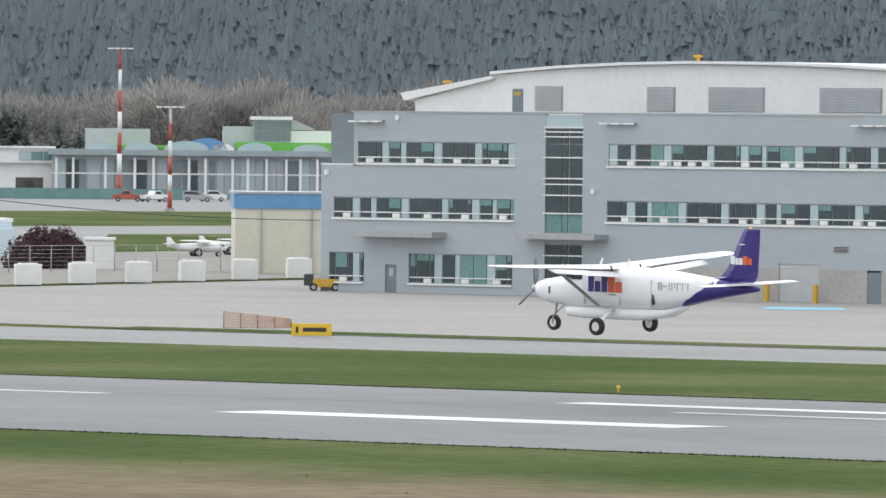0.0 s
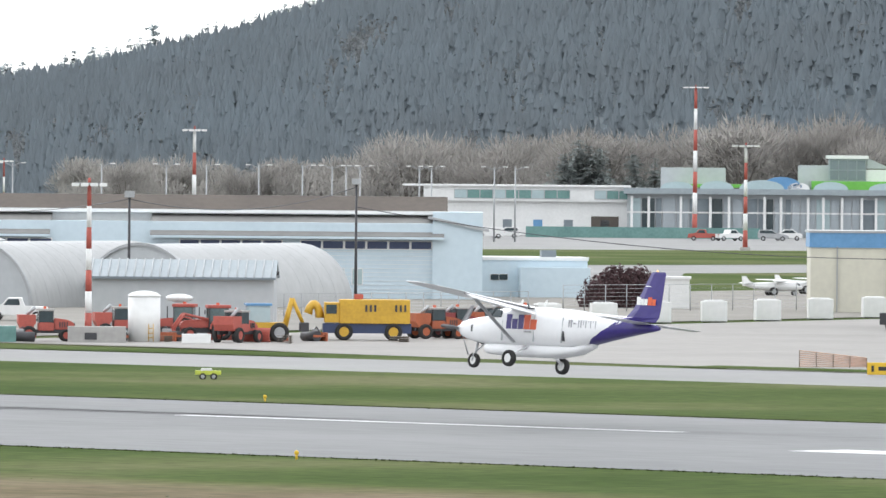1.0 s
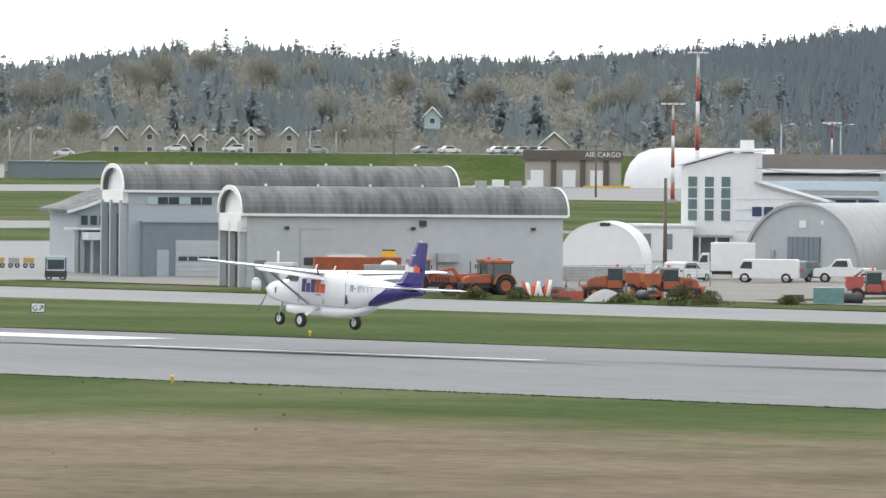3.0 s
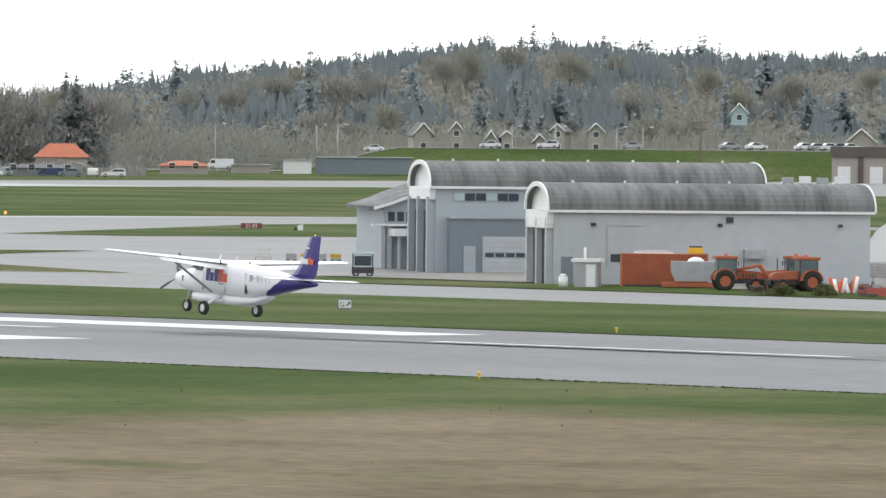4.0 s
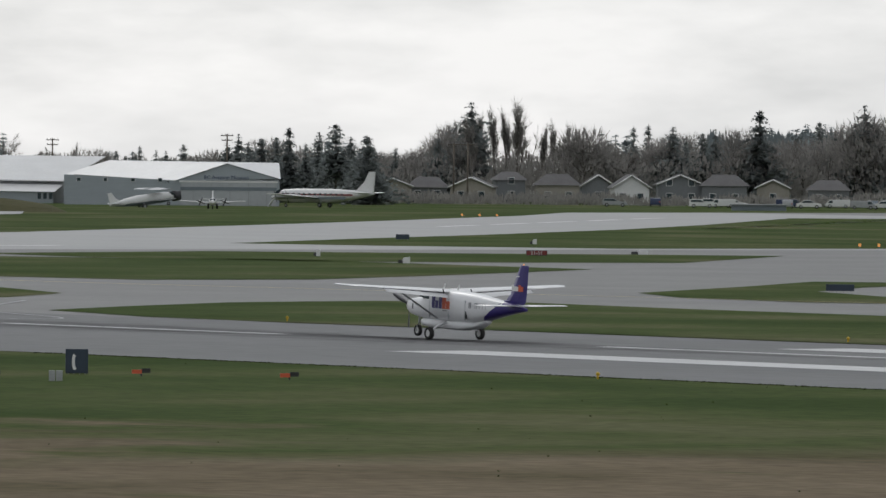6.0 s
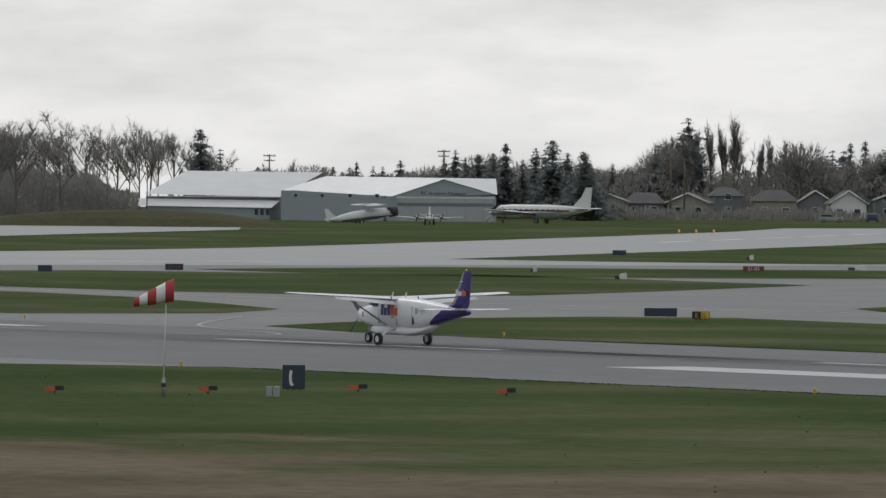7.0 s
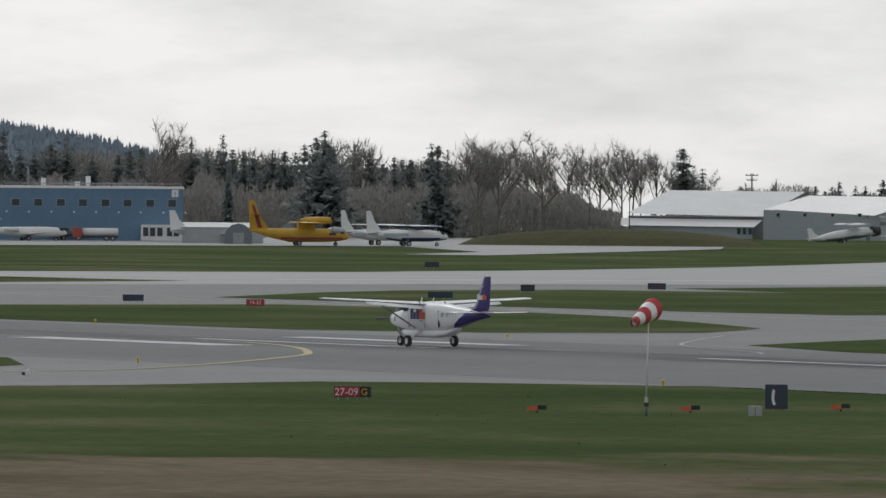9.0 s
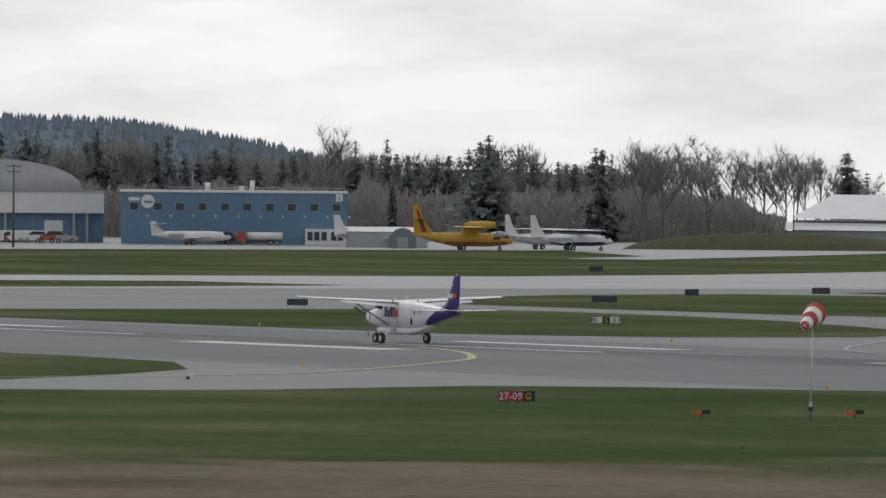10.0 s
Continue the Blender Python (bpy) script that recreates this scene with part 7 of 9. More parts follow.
def backhoe():
    t = thing("backhoe", spot(45.2, 660, 185), "yellow backhoe with pale blue cab glass and raised arm", "backhoe")
    boxes("body", [(-1.2, 1.3, -0.8, 0.8, 0.6, 1.3)], M_YELLOW, t, bevel=0.06)
    cab = boxes("cab_glass", [(-0.2, 1.3, -0.75, 0.75, 1.3, 2.4)], M_FROST, t, "pale blue cab glass", bevel=0.05)
    boxes("cab_roof", [(-0.3, 1.4, -0.85, 0.85, 2.4, 2.55)], M_BLUEPAINT, cab)
    for x in (-0.2, 0.5, 1.22):
        boxes("cab_post", [(x, x + 0.08, -0.78, -0.7, 1.2, 2.45)], M_DARK, cab)
    bm = bmesh.new()
    tube(bm, (-1.2, 0, 0.9), (-1.7, 0, 2.9), 0.2, 0.16, 8)
    tube(bm, (-1.7, 0, 2.9), (-2.4, 0, 1.3), 0.15, 0.12, 8)
    part("digging_arm", bm, M_YELLOW, t)
    boxes("bucket", [(-2.8, -2.2, -0.4, 0.4, 0.7, 1.3)], M_DARK, t, bevel=0.05)
    for x, r in ((-0.8, 0.65), (1.1, 0.5)):
        for s in (-1, 1):
            wheel("wheel", t, x, s * 0.85, r, 0.4, n=16)


backhoe()


def snow_blower():
    t = thing("snow_blower", spot(44.62, 668, 2), "large yellow runway snow blower with hooded chute", "snow blower")
    boxes("body", [(-1.9, 2.8, -1.2, 1.2, 1.15, 2.75)], M_YELLOW, t, bevel=0.05)
    boxes("cab", [(-2.9, -1.9, -1.1, 1.1, 1.2, 2.55)], M_YELLOW, t, bevel=0.06)
    boxes("cab_window", [(-2.8, -2.1, -1.14, -1.08, 1.8, 2.4)], M_GLASS, t)
    boxes("chassis", [(-3.0, 2.9, -1.0, 1.0, 0.5, 1.15)], M_NAVY, t)
    bm = bmesh.new()
    rings = []
    for a in range(7):
        u = math.pi * a / 6 * 0.9
        c = Vector((-3.6 + 0.4 * math.cos(u), 0, 1.5 + 0.9 * math.sin(u)))
        rings.append([c + Vector((0.3 * math.cos(u) * math.cos(k), 0.45 * math.sin(k), 0.3 * math.sin(u) * math.cos(k))) for k in (2 * math.pi * i / 10 for i in range(10))])
    loft(bm, rings)
    part("chute", bm, M_YELLOW, t)
    for x in (-0.2, 0.1, 0.4, 1.8, 2.1, 2.4):
        boxes("number_bar", [(x, x + 0.14, -1.24, -1.19, 1.95, 2.4)], M_DARK, t)
    boxes("roof_beacon", [(-0.9, -0.3, -0.2, 0.2, 2.75, 3.1)], M_RED, t, bevel=0.05)
    for x in (-1.6, 1.7):
        for s in (-1, 1):
            wheel("wheel", t, x, s * 1.05, 0.6, 0.4, M_YELLOW, n=16)
    rnd = random.Random(11)
    for k in range(5):
        plough(spot(44.22 - 0.13 * k, 676 + 4 * k, rnd.uniform(0, 60)), "rusty red attachment stored at the yard edge", M_MAROON if k % 2 else M_EQUIP)


snow_blower()


def strand(bm, pts, r, n=4):
    """A thin unbroken wire through the points."""
    side = (pts[-1] - pts[0]).normalized().cross(Vector((0, 0, 1)))
    loft(bm, [[p + side * r * math.cos(2 * math.pi * i / n) + Vector((0, 0, r * math.sin(2 * math.pi * i / n))) for i in range(n)] for p in pts])


def mesh_fence(turn0, turn1, d0, d1, h, n, label):
    f = thing("wire_fence", Matrix(), label, "fence", "yard wire fences")
    pts = []
    for k in range(n + 1):
        u = k / n
        a, d = radians(turn0 + (turn1 - turn0) * u), d0 + (d1 - d0) * u
        pts.append(Vector((-math.sin(a) * d, math.cos(a) * d, 0)))
    for p in pts:
        bm = bmesh.new()
        tube(bm, p, p + Vector((0, 0, h)), 0.04, n=5)
        part("post", bm, M_STEEL, f)
    for z in [h * j / 7 for j in range(1, 8)]:
        bm = bmesh.new()
        strand(bm, [p + Vector((0, 0, z)) for p in pts], 0.012 if z < h - 0.01 else 0.025, 3)
        part("wire", bm, M_STEEL, f)


mesh_fence(43.5, 41.8, 800, 830, 2.2, 14, "grey wire mesh fence behind the barrier blocks")
mesh_fence(48.3, 47.4, 700, 712, 1.6, 12, "grey wire fence beside the dome shelter")
mesh_fence(45.3, 43.7, 760, 790, 1.8, 16, "grey wire fence behind the yard machines")


def tug():
    t = thing("baggage_tug", spot(41.49, 729), "yellow ground tug with dark trolleys", "tug")
    boxes("body", [(-1.9, 0.1, 0, 1.3, 0.3, 0.9)], M_YELLOW, t, bevel=0.06)
    boxes("seat_back", [(-2.5, -1.8, 0, 1.2, 0.4, 1.25)], M_DARK, t, bevel=0.06)
    for x in (-1.8, -0.2):
        wheel("wheel", t, x, 0.0, 0.3, 0.2, n=12)
        wheel("wheel", t, x, 1.2, 0.3, 0.2, n=12)
    for k in range(3):
        d = thing("trolley", spot(41.41 - 0.055 * k, 729), "dark low equipment trolley", "trolley", "apron trolleys")
        boxes("deck", [(-0.35, 0.35, 0, 0.9, 0.3, 0.75)], M_DARK, d, bevel=0.05)
        for y in (0.1, 0.8):
            wheel("wheel", d, 0, y, 0.25, 0.15, n=10)
    n = thing("safety_netting", spot(41.95, 592, 5), "faded orange netting fence on the grass", "netting")
    for k in range(5):
        bm = bmesh.new()
        tube(bm, (-2.0 + k, 0, 0), (-2.0 + k, 0, 1.05 - 0.12 * k), 0.03, n=5)
        part("stake", bm, M_WOOD, n)
    for j in range(8):
        bm = bmesh.new()
        for k in range(4):
            tube(bm, (-2.0 + k, 0, 0.1 + 0.13 * j * (1 - 0.11 * k)), (-1.0 + k, 0, 0.1 + 0.13 * j * (1 - 0.11 * (k + 1))), 0.035, n=4)
        part("strand", bm, M_NET, n)
    r = thing("mower_robot", spot(45.53, 544), "small lime-yellow machine on the grass strip", "machine")
    boxes("body", [(-0.72, 0.7, 0, 0.7, 0.3, 0.52)], M_NEON, r, bevel=0.04)
    boxes("panel", [(-0.4, 0.2, -0.03, 0.5, 0.52, 0.64)], M_WHITE, r, bevel=0.02)
    for x in (-0.3, 0.3):
        wheel("wheel", r, x, 0.05, 0.2, 0.14, n=10)
        wheel("wheel", r, x, 0.65, 0.2, 0.14, n=10)
    c = thing("golf_cart", spot(51.15, 716), "small dark-framed utility cart with pale roof", "cart")
    boxes("roof", [(-0.8, 0.8, 0, 1.3, 1.6, 1.75)], M_FROST, c, bevel=0.03)
    boxes("body", [(-0.8, 0.8, 0, 1.3, 0.25, 0.7)], M_DARK, c, bevel=0.05)
    for x in (-0.75, 0.65):
        for y in (0.05, 1.2):
            boxes("post", [(x, x + 0.1, y, y + 0.08, 0.6, 1.62)], M_NAVY, c)
    boxes("screen", [(-0.6, 0.6, 0.0, 0.03, 0.8, 1.5)], M_GLASS, c)
    for x in (-0.5, 0.5):
        wheel("wheel", c, x, 0.1, 0.26, 0.18, n=12)
        wheel("wheel", c, x, 1.2, 0.26, 0.18, n=12)
    for k in range(4):
        d = thing("baggage_cart", spot(51.56 - 0.085 * k, 772), "low baggage cart with yellow ends", "cart", "train of baggage carts")
        boxes("deck", [(-0.42, 0.42, 0, 1.1, 0.35, 0.5)], M_STEEL, d)
        boxes("side", [(-0.42, 0.42, 0, 0.05, 0.5, 0.8)], M_YELLOW if k % 2 else M_CONC, d)
        for x in (-0.25, 0.25):
            wheel("wheel", d, x, 0.1, 0.2, 0.12, n=10)
            wheel("wheel", d, x, 1.0, 0.2, 0.12, n=10)
    h = thing("access_stand", spot(51.72, 775), "pale yellow tubular stand on the apron", "stand")
    bars("frame", [((-0.6, 0, 0), (-0.6, 0, 1.1)), ((0.6, 0, 0), (0.6, 0, 1.1)), ((-0.6, 0, 1.1), (0.6, 0, 1.1)), ((-0.6, 0, 0.5), (0.6, 0, 0.5)), ((-0.6, 0, 0.0), (0.6, 0, 0.5))], 0.04, M_CREAM, h)


tug()


# ---- cables, small yard clutter ----
def cable(p, q, sag, label):
    bm = bmesh.new()
    n = 14
    pts = [Vector(p).lerp(Vector(q), i / n) - Vector((0, 0, sag * 4 * (i / n) * (1 - i / n))) for i in range(n + 1)]
    strand(bm, pts, 0.03)
    tagged(part("overhead_cable", bm, M_DARK), label, "cable", "overhead cables")


def on(turn, dist, z):
    a = radians(turn)
    return (-math.sin(a) * dist, math.cos(a) * dist, z)


cable(on(45.99, 700, 9.2), on(44.69, 760, 10.0), 1.2, "dark overhead cable between the yard poles")
cable(on(44.69, 760, 8.5), on(41.6, 790, 4.6), 0.9, "dark overhead cable passing the cream warehouse")
cable(on(47.36, 880, 8.3), on(45.99, 700, 9.2), 1.0, "dark overhead cable between the yard poles")


def pallet_stack(turn, dist, k):
    t = thing("pallet_stack", spot(turn, dist, 17 * k), "small stack of grey wooden pallets in the yard", "pallets", "yard pallets")
    for i in range(2 + k % 3):
        for s in range(4):
            boxes("slat", [(-0.6, 0.6, 0.27 * s, 0.27 * s + 0.16, 0.14 * i + 0.09, 0.14 * i + 0.12)], M_WOOD, t)
        boxes("runner", [(-0.6, 0.6, 0.1, 0.18, 0.14 * i, 0.14 * i + 0.09)], M_WOOD, t)


clutter = random.Random(60)
for k, turn in enumerate((48.25, 47.8, 46.9, 46.3, 45.75, 45.05, 44.9, 44.4, 48.88)):
    pallet_stack(turn, clutter.uniform(648, 666), k)


def attachment(turn, dist, paint, k):
    t = thing("machine_attachment", spot(turn, dist, 40 * k), "red steel brush and blade attachment on the ground", "attachment", "loose machine attachments")
    boxes("frame", [(-0.9, 0.9, 0, 0.2, 0.3, 0.5), (-0.9, -0.75, 0, 0.9, 0.3, 0.45), (0.75, 0.9, 0, 0.9, 0.3, 0.45)], paint, t)
    bm = bmesh.new()
    tube(bm, (-0.85, 0.6, 0.36), (0.85, 0.6, 0.36), 0.34, n=14)
    part("brush_drum", bm, M_DARK, t)
    boxes("blade", [(-1.0, 1.0, -0.15, 0.0, 0.0, 0.62)], paint, t, bevel=0.03)
    bars("hose", [((-0.5, 0.1, 0.5), (-0.2, 0.3, 1.0)), ((-0.2, 0.3, 1.0), (0.3, 0.2, 0.6))], 0.04, M_DARK, t)
    boxes("motor", [(-0.25, 0.25, 0.0, 0.4, 0.5, 0.85)], M_STEEL, t, bevel=0.03)


for k, turn in enumerate((48.32, 48.2, 47.86, 47.72, 47.55, 46.62, 46.33, 46.08, 45.78, 45.45, 45.28, 45.1, 44.9, 44.3, 44.1, 43.95)):
    attachment(turn, clutter.uniform(652, 672) if turn > 44.5 else clutter.uniform(672, 690), (M_EQUIP, M_RED, M_YELLOW, M_EQUIP)[k % 4], k)


# ---- trees ----
def fir_boughs(rnd, seed, at, hgt, wide, gaps, clear, levels, sprays, dense, verts, faces, normals):
    """Uneven drooping boughs of many small sprays round a stem at that point."""
    for j in range(levels):
        u = clear + (0.99 - clear) * (j + rnd.uniform(-0.3, 0.3)) / levels
        z = u * hgt
        lump = 0.85 + 0.5 * noise.noise((u * 6, seed, 0.3))
        reach = hgt * 0.25 * wide * max(0.02, 1.02 - u) ** 0.8 * min(1, 0.6 + (u - clear) * 3) * lump + hgt * 0.014
        n = max(4, int(9 * (1 - 0.5 * u)))
        spin = rnd.uniform(0, 6.28)
        for i in range(n):
            if rnd.random() < gaps:
                continue
            a = spin + 2 * math.pi * i / n + rnd.uniform(-0.35, 0.35)
            L = reach * rnd.uniform(0.55, 1.25)
            rise, c, s = rnd.uniform(-0.02, 0.12), math.cos(a), math.sin(a)
            for q in range(sprays):
                f = (q + rnd.uniform(0.2, 1.0)) / sprays
                w = (0.008 * hgt * (1.1 - u) + 0.003 * hgt + reach * 0.23 * (1.15 - 0.7 * f)) * rnd.uniform(0.7, 1.3) * dense
                x, y, zz = c * L * f, s * L * f, z + L * (rise * f - 0.30 * f * f) + rnd.uniform(-0.012, 0.012) * hgt
                for _ in range(2):
                    b0 = len(verts)
                    for _k in range(3):
                        verts.append((at[0] + x + rnd.uniform(-w, w), at[1] + y + rnd.uniform(-w, w), at[2] + zz + rnd.uniform(-0.85, 0.5) * w))
                        normals.append((0.4 * c + rnd.uniform(-0.2, 0.2), 0.4 * s + rnd.uniform(-0.2, 0.2), 0.85))
                    faces.append((b0, b0 + 1, b0 + 2))


def conifer(hgt, seed, wide=1.0, gaps=0.15, clear=0.05, needles=None, levels=26, sprays=7, dense=1.0):
    """A ragged fir: a tapered trunk in a crown of boughs."""
    rnd = random.Random(seed)
    t = thing("conifer_tree", Matrix(), "dark ragged conifer at the edge of the airfield", "tree", "far conifers")
    bm = bmesh.new()
    tube(bm, (0, 0, 0), (0, 0, hgt * 0.97), hgt * 0.016, hgt * 0.003, 6)
    part("trunk", bm, M_BARK, t)
    verts, faces, normals = [], [], []
    fir_boughs(rnd, seed, (0, 0, 0), hgt, wide, gaps, clear, levels, sprays, dense, verts, faces, normals)
    cr = leaf_mesh("crown", verts, faces, normals, needles or M_NEEDLE)
    cr.parent = t
    return t


def bare_tree(hgt, seed, spread=0.55, limbs=6, upright=0.5, twigs=7):
    """A leafless tree: slender trunk and limbs, and a haze of fine twigs."""
    rnd = random.Random(seed)
    t = thing("bare_tree", Matrix(), "leafless grey-brown deciduous tree", "tree", "far leafless trees")
    bm = bmesh.new()
    twv, twf, twn = [], [], []

    def grow(p, d, L, r, depth):
        q = p + d * L
        tube(bm, p, q, r, r * 0.55, 5 if depth < 2 else 3, caps=False)
        if depth >= 3:
            for _ in range(twigs):
                way = (d * 0.6 + Vector((rnd.uniform(-1, 1), rnd.uniform(-1, 1), rnd.uniform(-0.1, 1.0)))).normalized()
                o = p.lerp(q, rnd.uniform(0.1, 1))
                e = o + way * L * rnd.uniform(0.5, 1.1)
                k = len(twv)
                sd = Vector((rnd.uniform(-1, 1), rnd.uniform(-1, 1), 0.2)).normalized() * hgt * 0.0026
                twv.extend([o - sd, o + sd, e])
                twn.extend([(way.x * 0.4, way.y * 0.4, 0.9)] * 3)
                twf.append((k, k + 1, k + 2))
            return
        for i in range(limbs if depth == 0 else rnd.randint(4, 5)):
            o = p.lerp(q, rnd.uniform(0.35, 1.0))
            nd = (d * upright + Vector((rnd.uniform(-1, 1) * spread, rnd.uniform(-1, 1) * spread, rnd.uniform(0.15, 0.7)))).normalized()
            grow(o, nd, L * rnd.uniform(0.42, 0.62), r * 0.48, depth + 1)

    grow(Vector((0, 0, 0)), Vector((rnd.uniform(-0.06, 0.06), 0, 1)).normalized(), hgt * 0.52, hgt * 0.0105, 0)
    part("trunk", bm, M_BARK, t)
    cr = leaf_mesh("crown", [tuple(v) for v in twv], twf, twn, M_TWIG)
    cr.parent = t
    return t


def round_tree(hgt, seed, wide=0.42, n=2600, material=None):
    """A leafless tree seen as a soft rounded head of fine twigs over short limbs."""
    rnd = random.Random(seed)
    t = thing("bare_tree", Matrix(), "round-headed leafless tree, a brown haze of twigs", "tree", "far leafless trees")
    bm = bmesh.new()
    tube(bm, (0, 0, 0), (0, 0, hgt * 0.45), hgt * 0.016, hgt * 0.01, 6, caps=False)
    lobes = []
    for k in range(7):
        a, u = 0.9 * k + rnd.uniform(-0.4, 0.4), rnd.random()
        c = Vector((math.cos(a) * hgt * wide * 0.5 * (1 - 0.5 * u), math.sin(a) * hgt * wide * 0.5 * (1 - 0.5 * u), hgt * (0.42 + 0.34 * u)))
        lobes.append((c, hgt * rnd.uniform(0.18, 0.27)))
        tube(bm, (0, 0, hgt * rnd.uniform(0.2, 0.4)), c, hgt * 0.008, hgt * 0.003, 4, caps=False)
    part("trunk", bm, M_BARK, t)
    verts, faces, normals = [], [], []
    for _ in range(n):
        c, r = rnd.choice(lobes)
        d = Vector((rnd.gauss(0, 1), rnd.gauss(0, 1), rnd.gauss(0.25, 1))).normalized()
        o = c + d * r * rnd.random() ** 0.6
        way = (d + Vector((rnd.uniform(-0.6, 0.6), rnd.uniform(-0.6, 0.6), 0.7))).normalized()
        sd = Vector((rnd.uniform(-1, 1), rnd.uniform(-1, 1), 0)).normalized() * hgt * rnd.uniform(0.003, 0.008)
        k = len(verts)
        verts += [tuple(o - sd), tuple(o + sd), tuple(o + way * hgt * rnd.uniform(0.05, 0.12))]
        normals += [(d.x * 0.5, d.y * 0.5, 0.85)] * 3
        faces.append((k, k + 1, k + 2))
    cr = leaf_mesh("crown", verts, faces, normals, material or M_TWIG)
    cr.parent = t
    return t


STOCK = {"c": [conifer(10, 1, 1.6, dense=1.15), conifer(10, 2, 1.35, 0.15), conifer(10, 3, 1.9, 0.2), conifer(10, 4, 1.25, 0.1), conifer(10, 5, 2.1, 0.15), conifer(10, 6, 1.8, 0.25, 0.3)],
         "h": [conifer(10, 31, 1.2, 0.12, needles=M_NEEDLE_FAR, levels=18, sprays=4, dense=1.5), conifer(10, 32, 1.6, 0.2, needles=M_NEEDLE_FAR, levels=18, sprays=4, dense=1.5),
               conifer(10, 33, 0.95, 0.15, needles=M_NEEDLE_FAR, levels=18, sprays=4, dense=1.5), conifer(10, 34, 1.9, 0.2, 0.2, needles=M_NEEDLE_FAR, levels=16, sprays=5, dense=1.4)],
         "b": [bare_tree(10, 11, 0.75, 7, 0.4), bare_tree(10, 12, 0.9, 7, 0.45), bare_tree(10, 13, 0.65, 8, 0.5), bare_tree(10, 14, 0.8, 6, 0.55)],
         "r": [round_tree(10, 41), round_tree(10, 42, 0.55), round_tree(10, 43, 0.48), round_tree(10, 44, 0.6)],
         "o": [round_tree(10, 51, 0.5, material=M_MIXEDBARE), round_tree(10, 52, 0.6, material=M_MIXEDBARE), round_tree(10, 53, 0.42, material=M_BUDS)],
         "p": [bare_tree(10, 21, 0.2, 9, 0.9), bare_tree(10, 22, 0.16, 10, 1.0)]}
USED = set()
tree_rnd = random.Random(77)


def plant(kind, turn, dist, hgt, wide=1.0, z=0.0):
    src = tree_rnd.choice(STOCK[kind])
    k = hgt / 10
    m = spot(turn, dist, tree_rnd.uniform(0, 360), z) @ Matrix.Diagonal((k * wide, k * wide, k, 1))
    if src not in USED:
        USED.add(src)
        src.matrix_basis = m
        return
    c = copy_thing(src, Matrix())
    c.matrix_basis = m


TOPS = ((52.6, 20), (53.2, 16), (54.2, 14.0), (55.1, 13.8), (55.2, 17.5), (55.65, 17.5), (55.9, 9), (56.2, 11), (56.35, 13), (56.9, 13.5), (57.1, 9.5), (57.75, 9.5), (58.1, 9.5), (58.4, 14.5), (58.6, 18), (59.3, 19), (59.65, 19.5), (59.8, 15), (60.1, 14.5), (60.3, 15.5),
        (60.6, 17), (60.8, 15.5), (61.2, 16.5), (61.7, 15.5), (62.1, 17), (62.5, 17.5), (63.8, 17.5))
KINDS = ((52.7, 55.1, "ccrrb"), (55.1, 55.65, "ppb"), (55.65, 56.25, "ccr"), (56.25, 57.02, "ccc"), (57.05, 57.3, "rc"), (57.3, 57.75, "c"), (57.75, 58.2, "prb"), (58.2, 58.45, "cb"), (58.45, 59.7, "b"), (59.7, 60.05, "cb"), (60.05, 61.35, "cccr"),
         (61.35, 61.55, "bc"), (61.55, 63.9, "cccr"))
for lo, hi, kinds in KINDS:
    turn = lo
    while turn < hi:
        k = tree_rnd.choice(kinds)
        top = height_at(TOPS, turn)
        near, far = (1800, 1840) if turn < 56.2 else (1690, 1790)
        plant(k, turn, tree_rnd.uniform(near, far), top * tree_rnd.uniform(0.8, 1.08), tree_rnd.uniform(0.85, 1.25))
        if "c" in kinds and tree_rnd.random() < 0.6:
            plant(tree_rnd.choice("hhr"), turn + 0.04, tree_rnd.uniform(1845, 1890), top * tree_rnd.uniform(0.6, 0.95), 1.25)
        turn += tree_rnd.uniform(0.05, 0.1)
for turn, dist, hgt, kind, wide in ((61.47, 1640, 23.5, "b", 0.9), (61.4, 1650, 21, "b", 0.8), (60.50, 1600, 17.8, "c", 1.0), (60.45, 1605, 15.5, "c", 0.9), (59.85, 1620, 15.6, "c", 0.9), (59.62, 1630, 18.8, "b", 0.8), (59.5, 1640, 18, "b", 0.9), (59.25, 1640, 18, "b", 0.9),
                                    (61.05, 1590, 13, "c", 0.55), (58.98, 1650, 17, "b", 0.7), (58.75, 1650, 17.5, "b", 0.7), (54.0, 1800, 17.5, "c", 1.1), (53.4, 1805, 18.5, "c", 1.0), (51.46, 2100, 25, "h", 1.0), (51.13, 2300, 24, "h", 0.8), (51.2, 2300, 26, "h", 0.8),
                                    (50.88, 2250, 23, "h", 1.0), (50.3, 2250, 20, "h", 1.0), (49.9, 2250, 18, "h", 0.9)):
    plant(kind, turn, dist, hgt, wide)
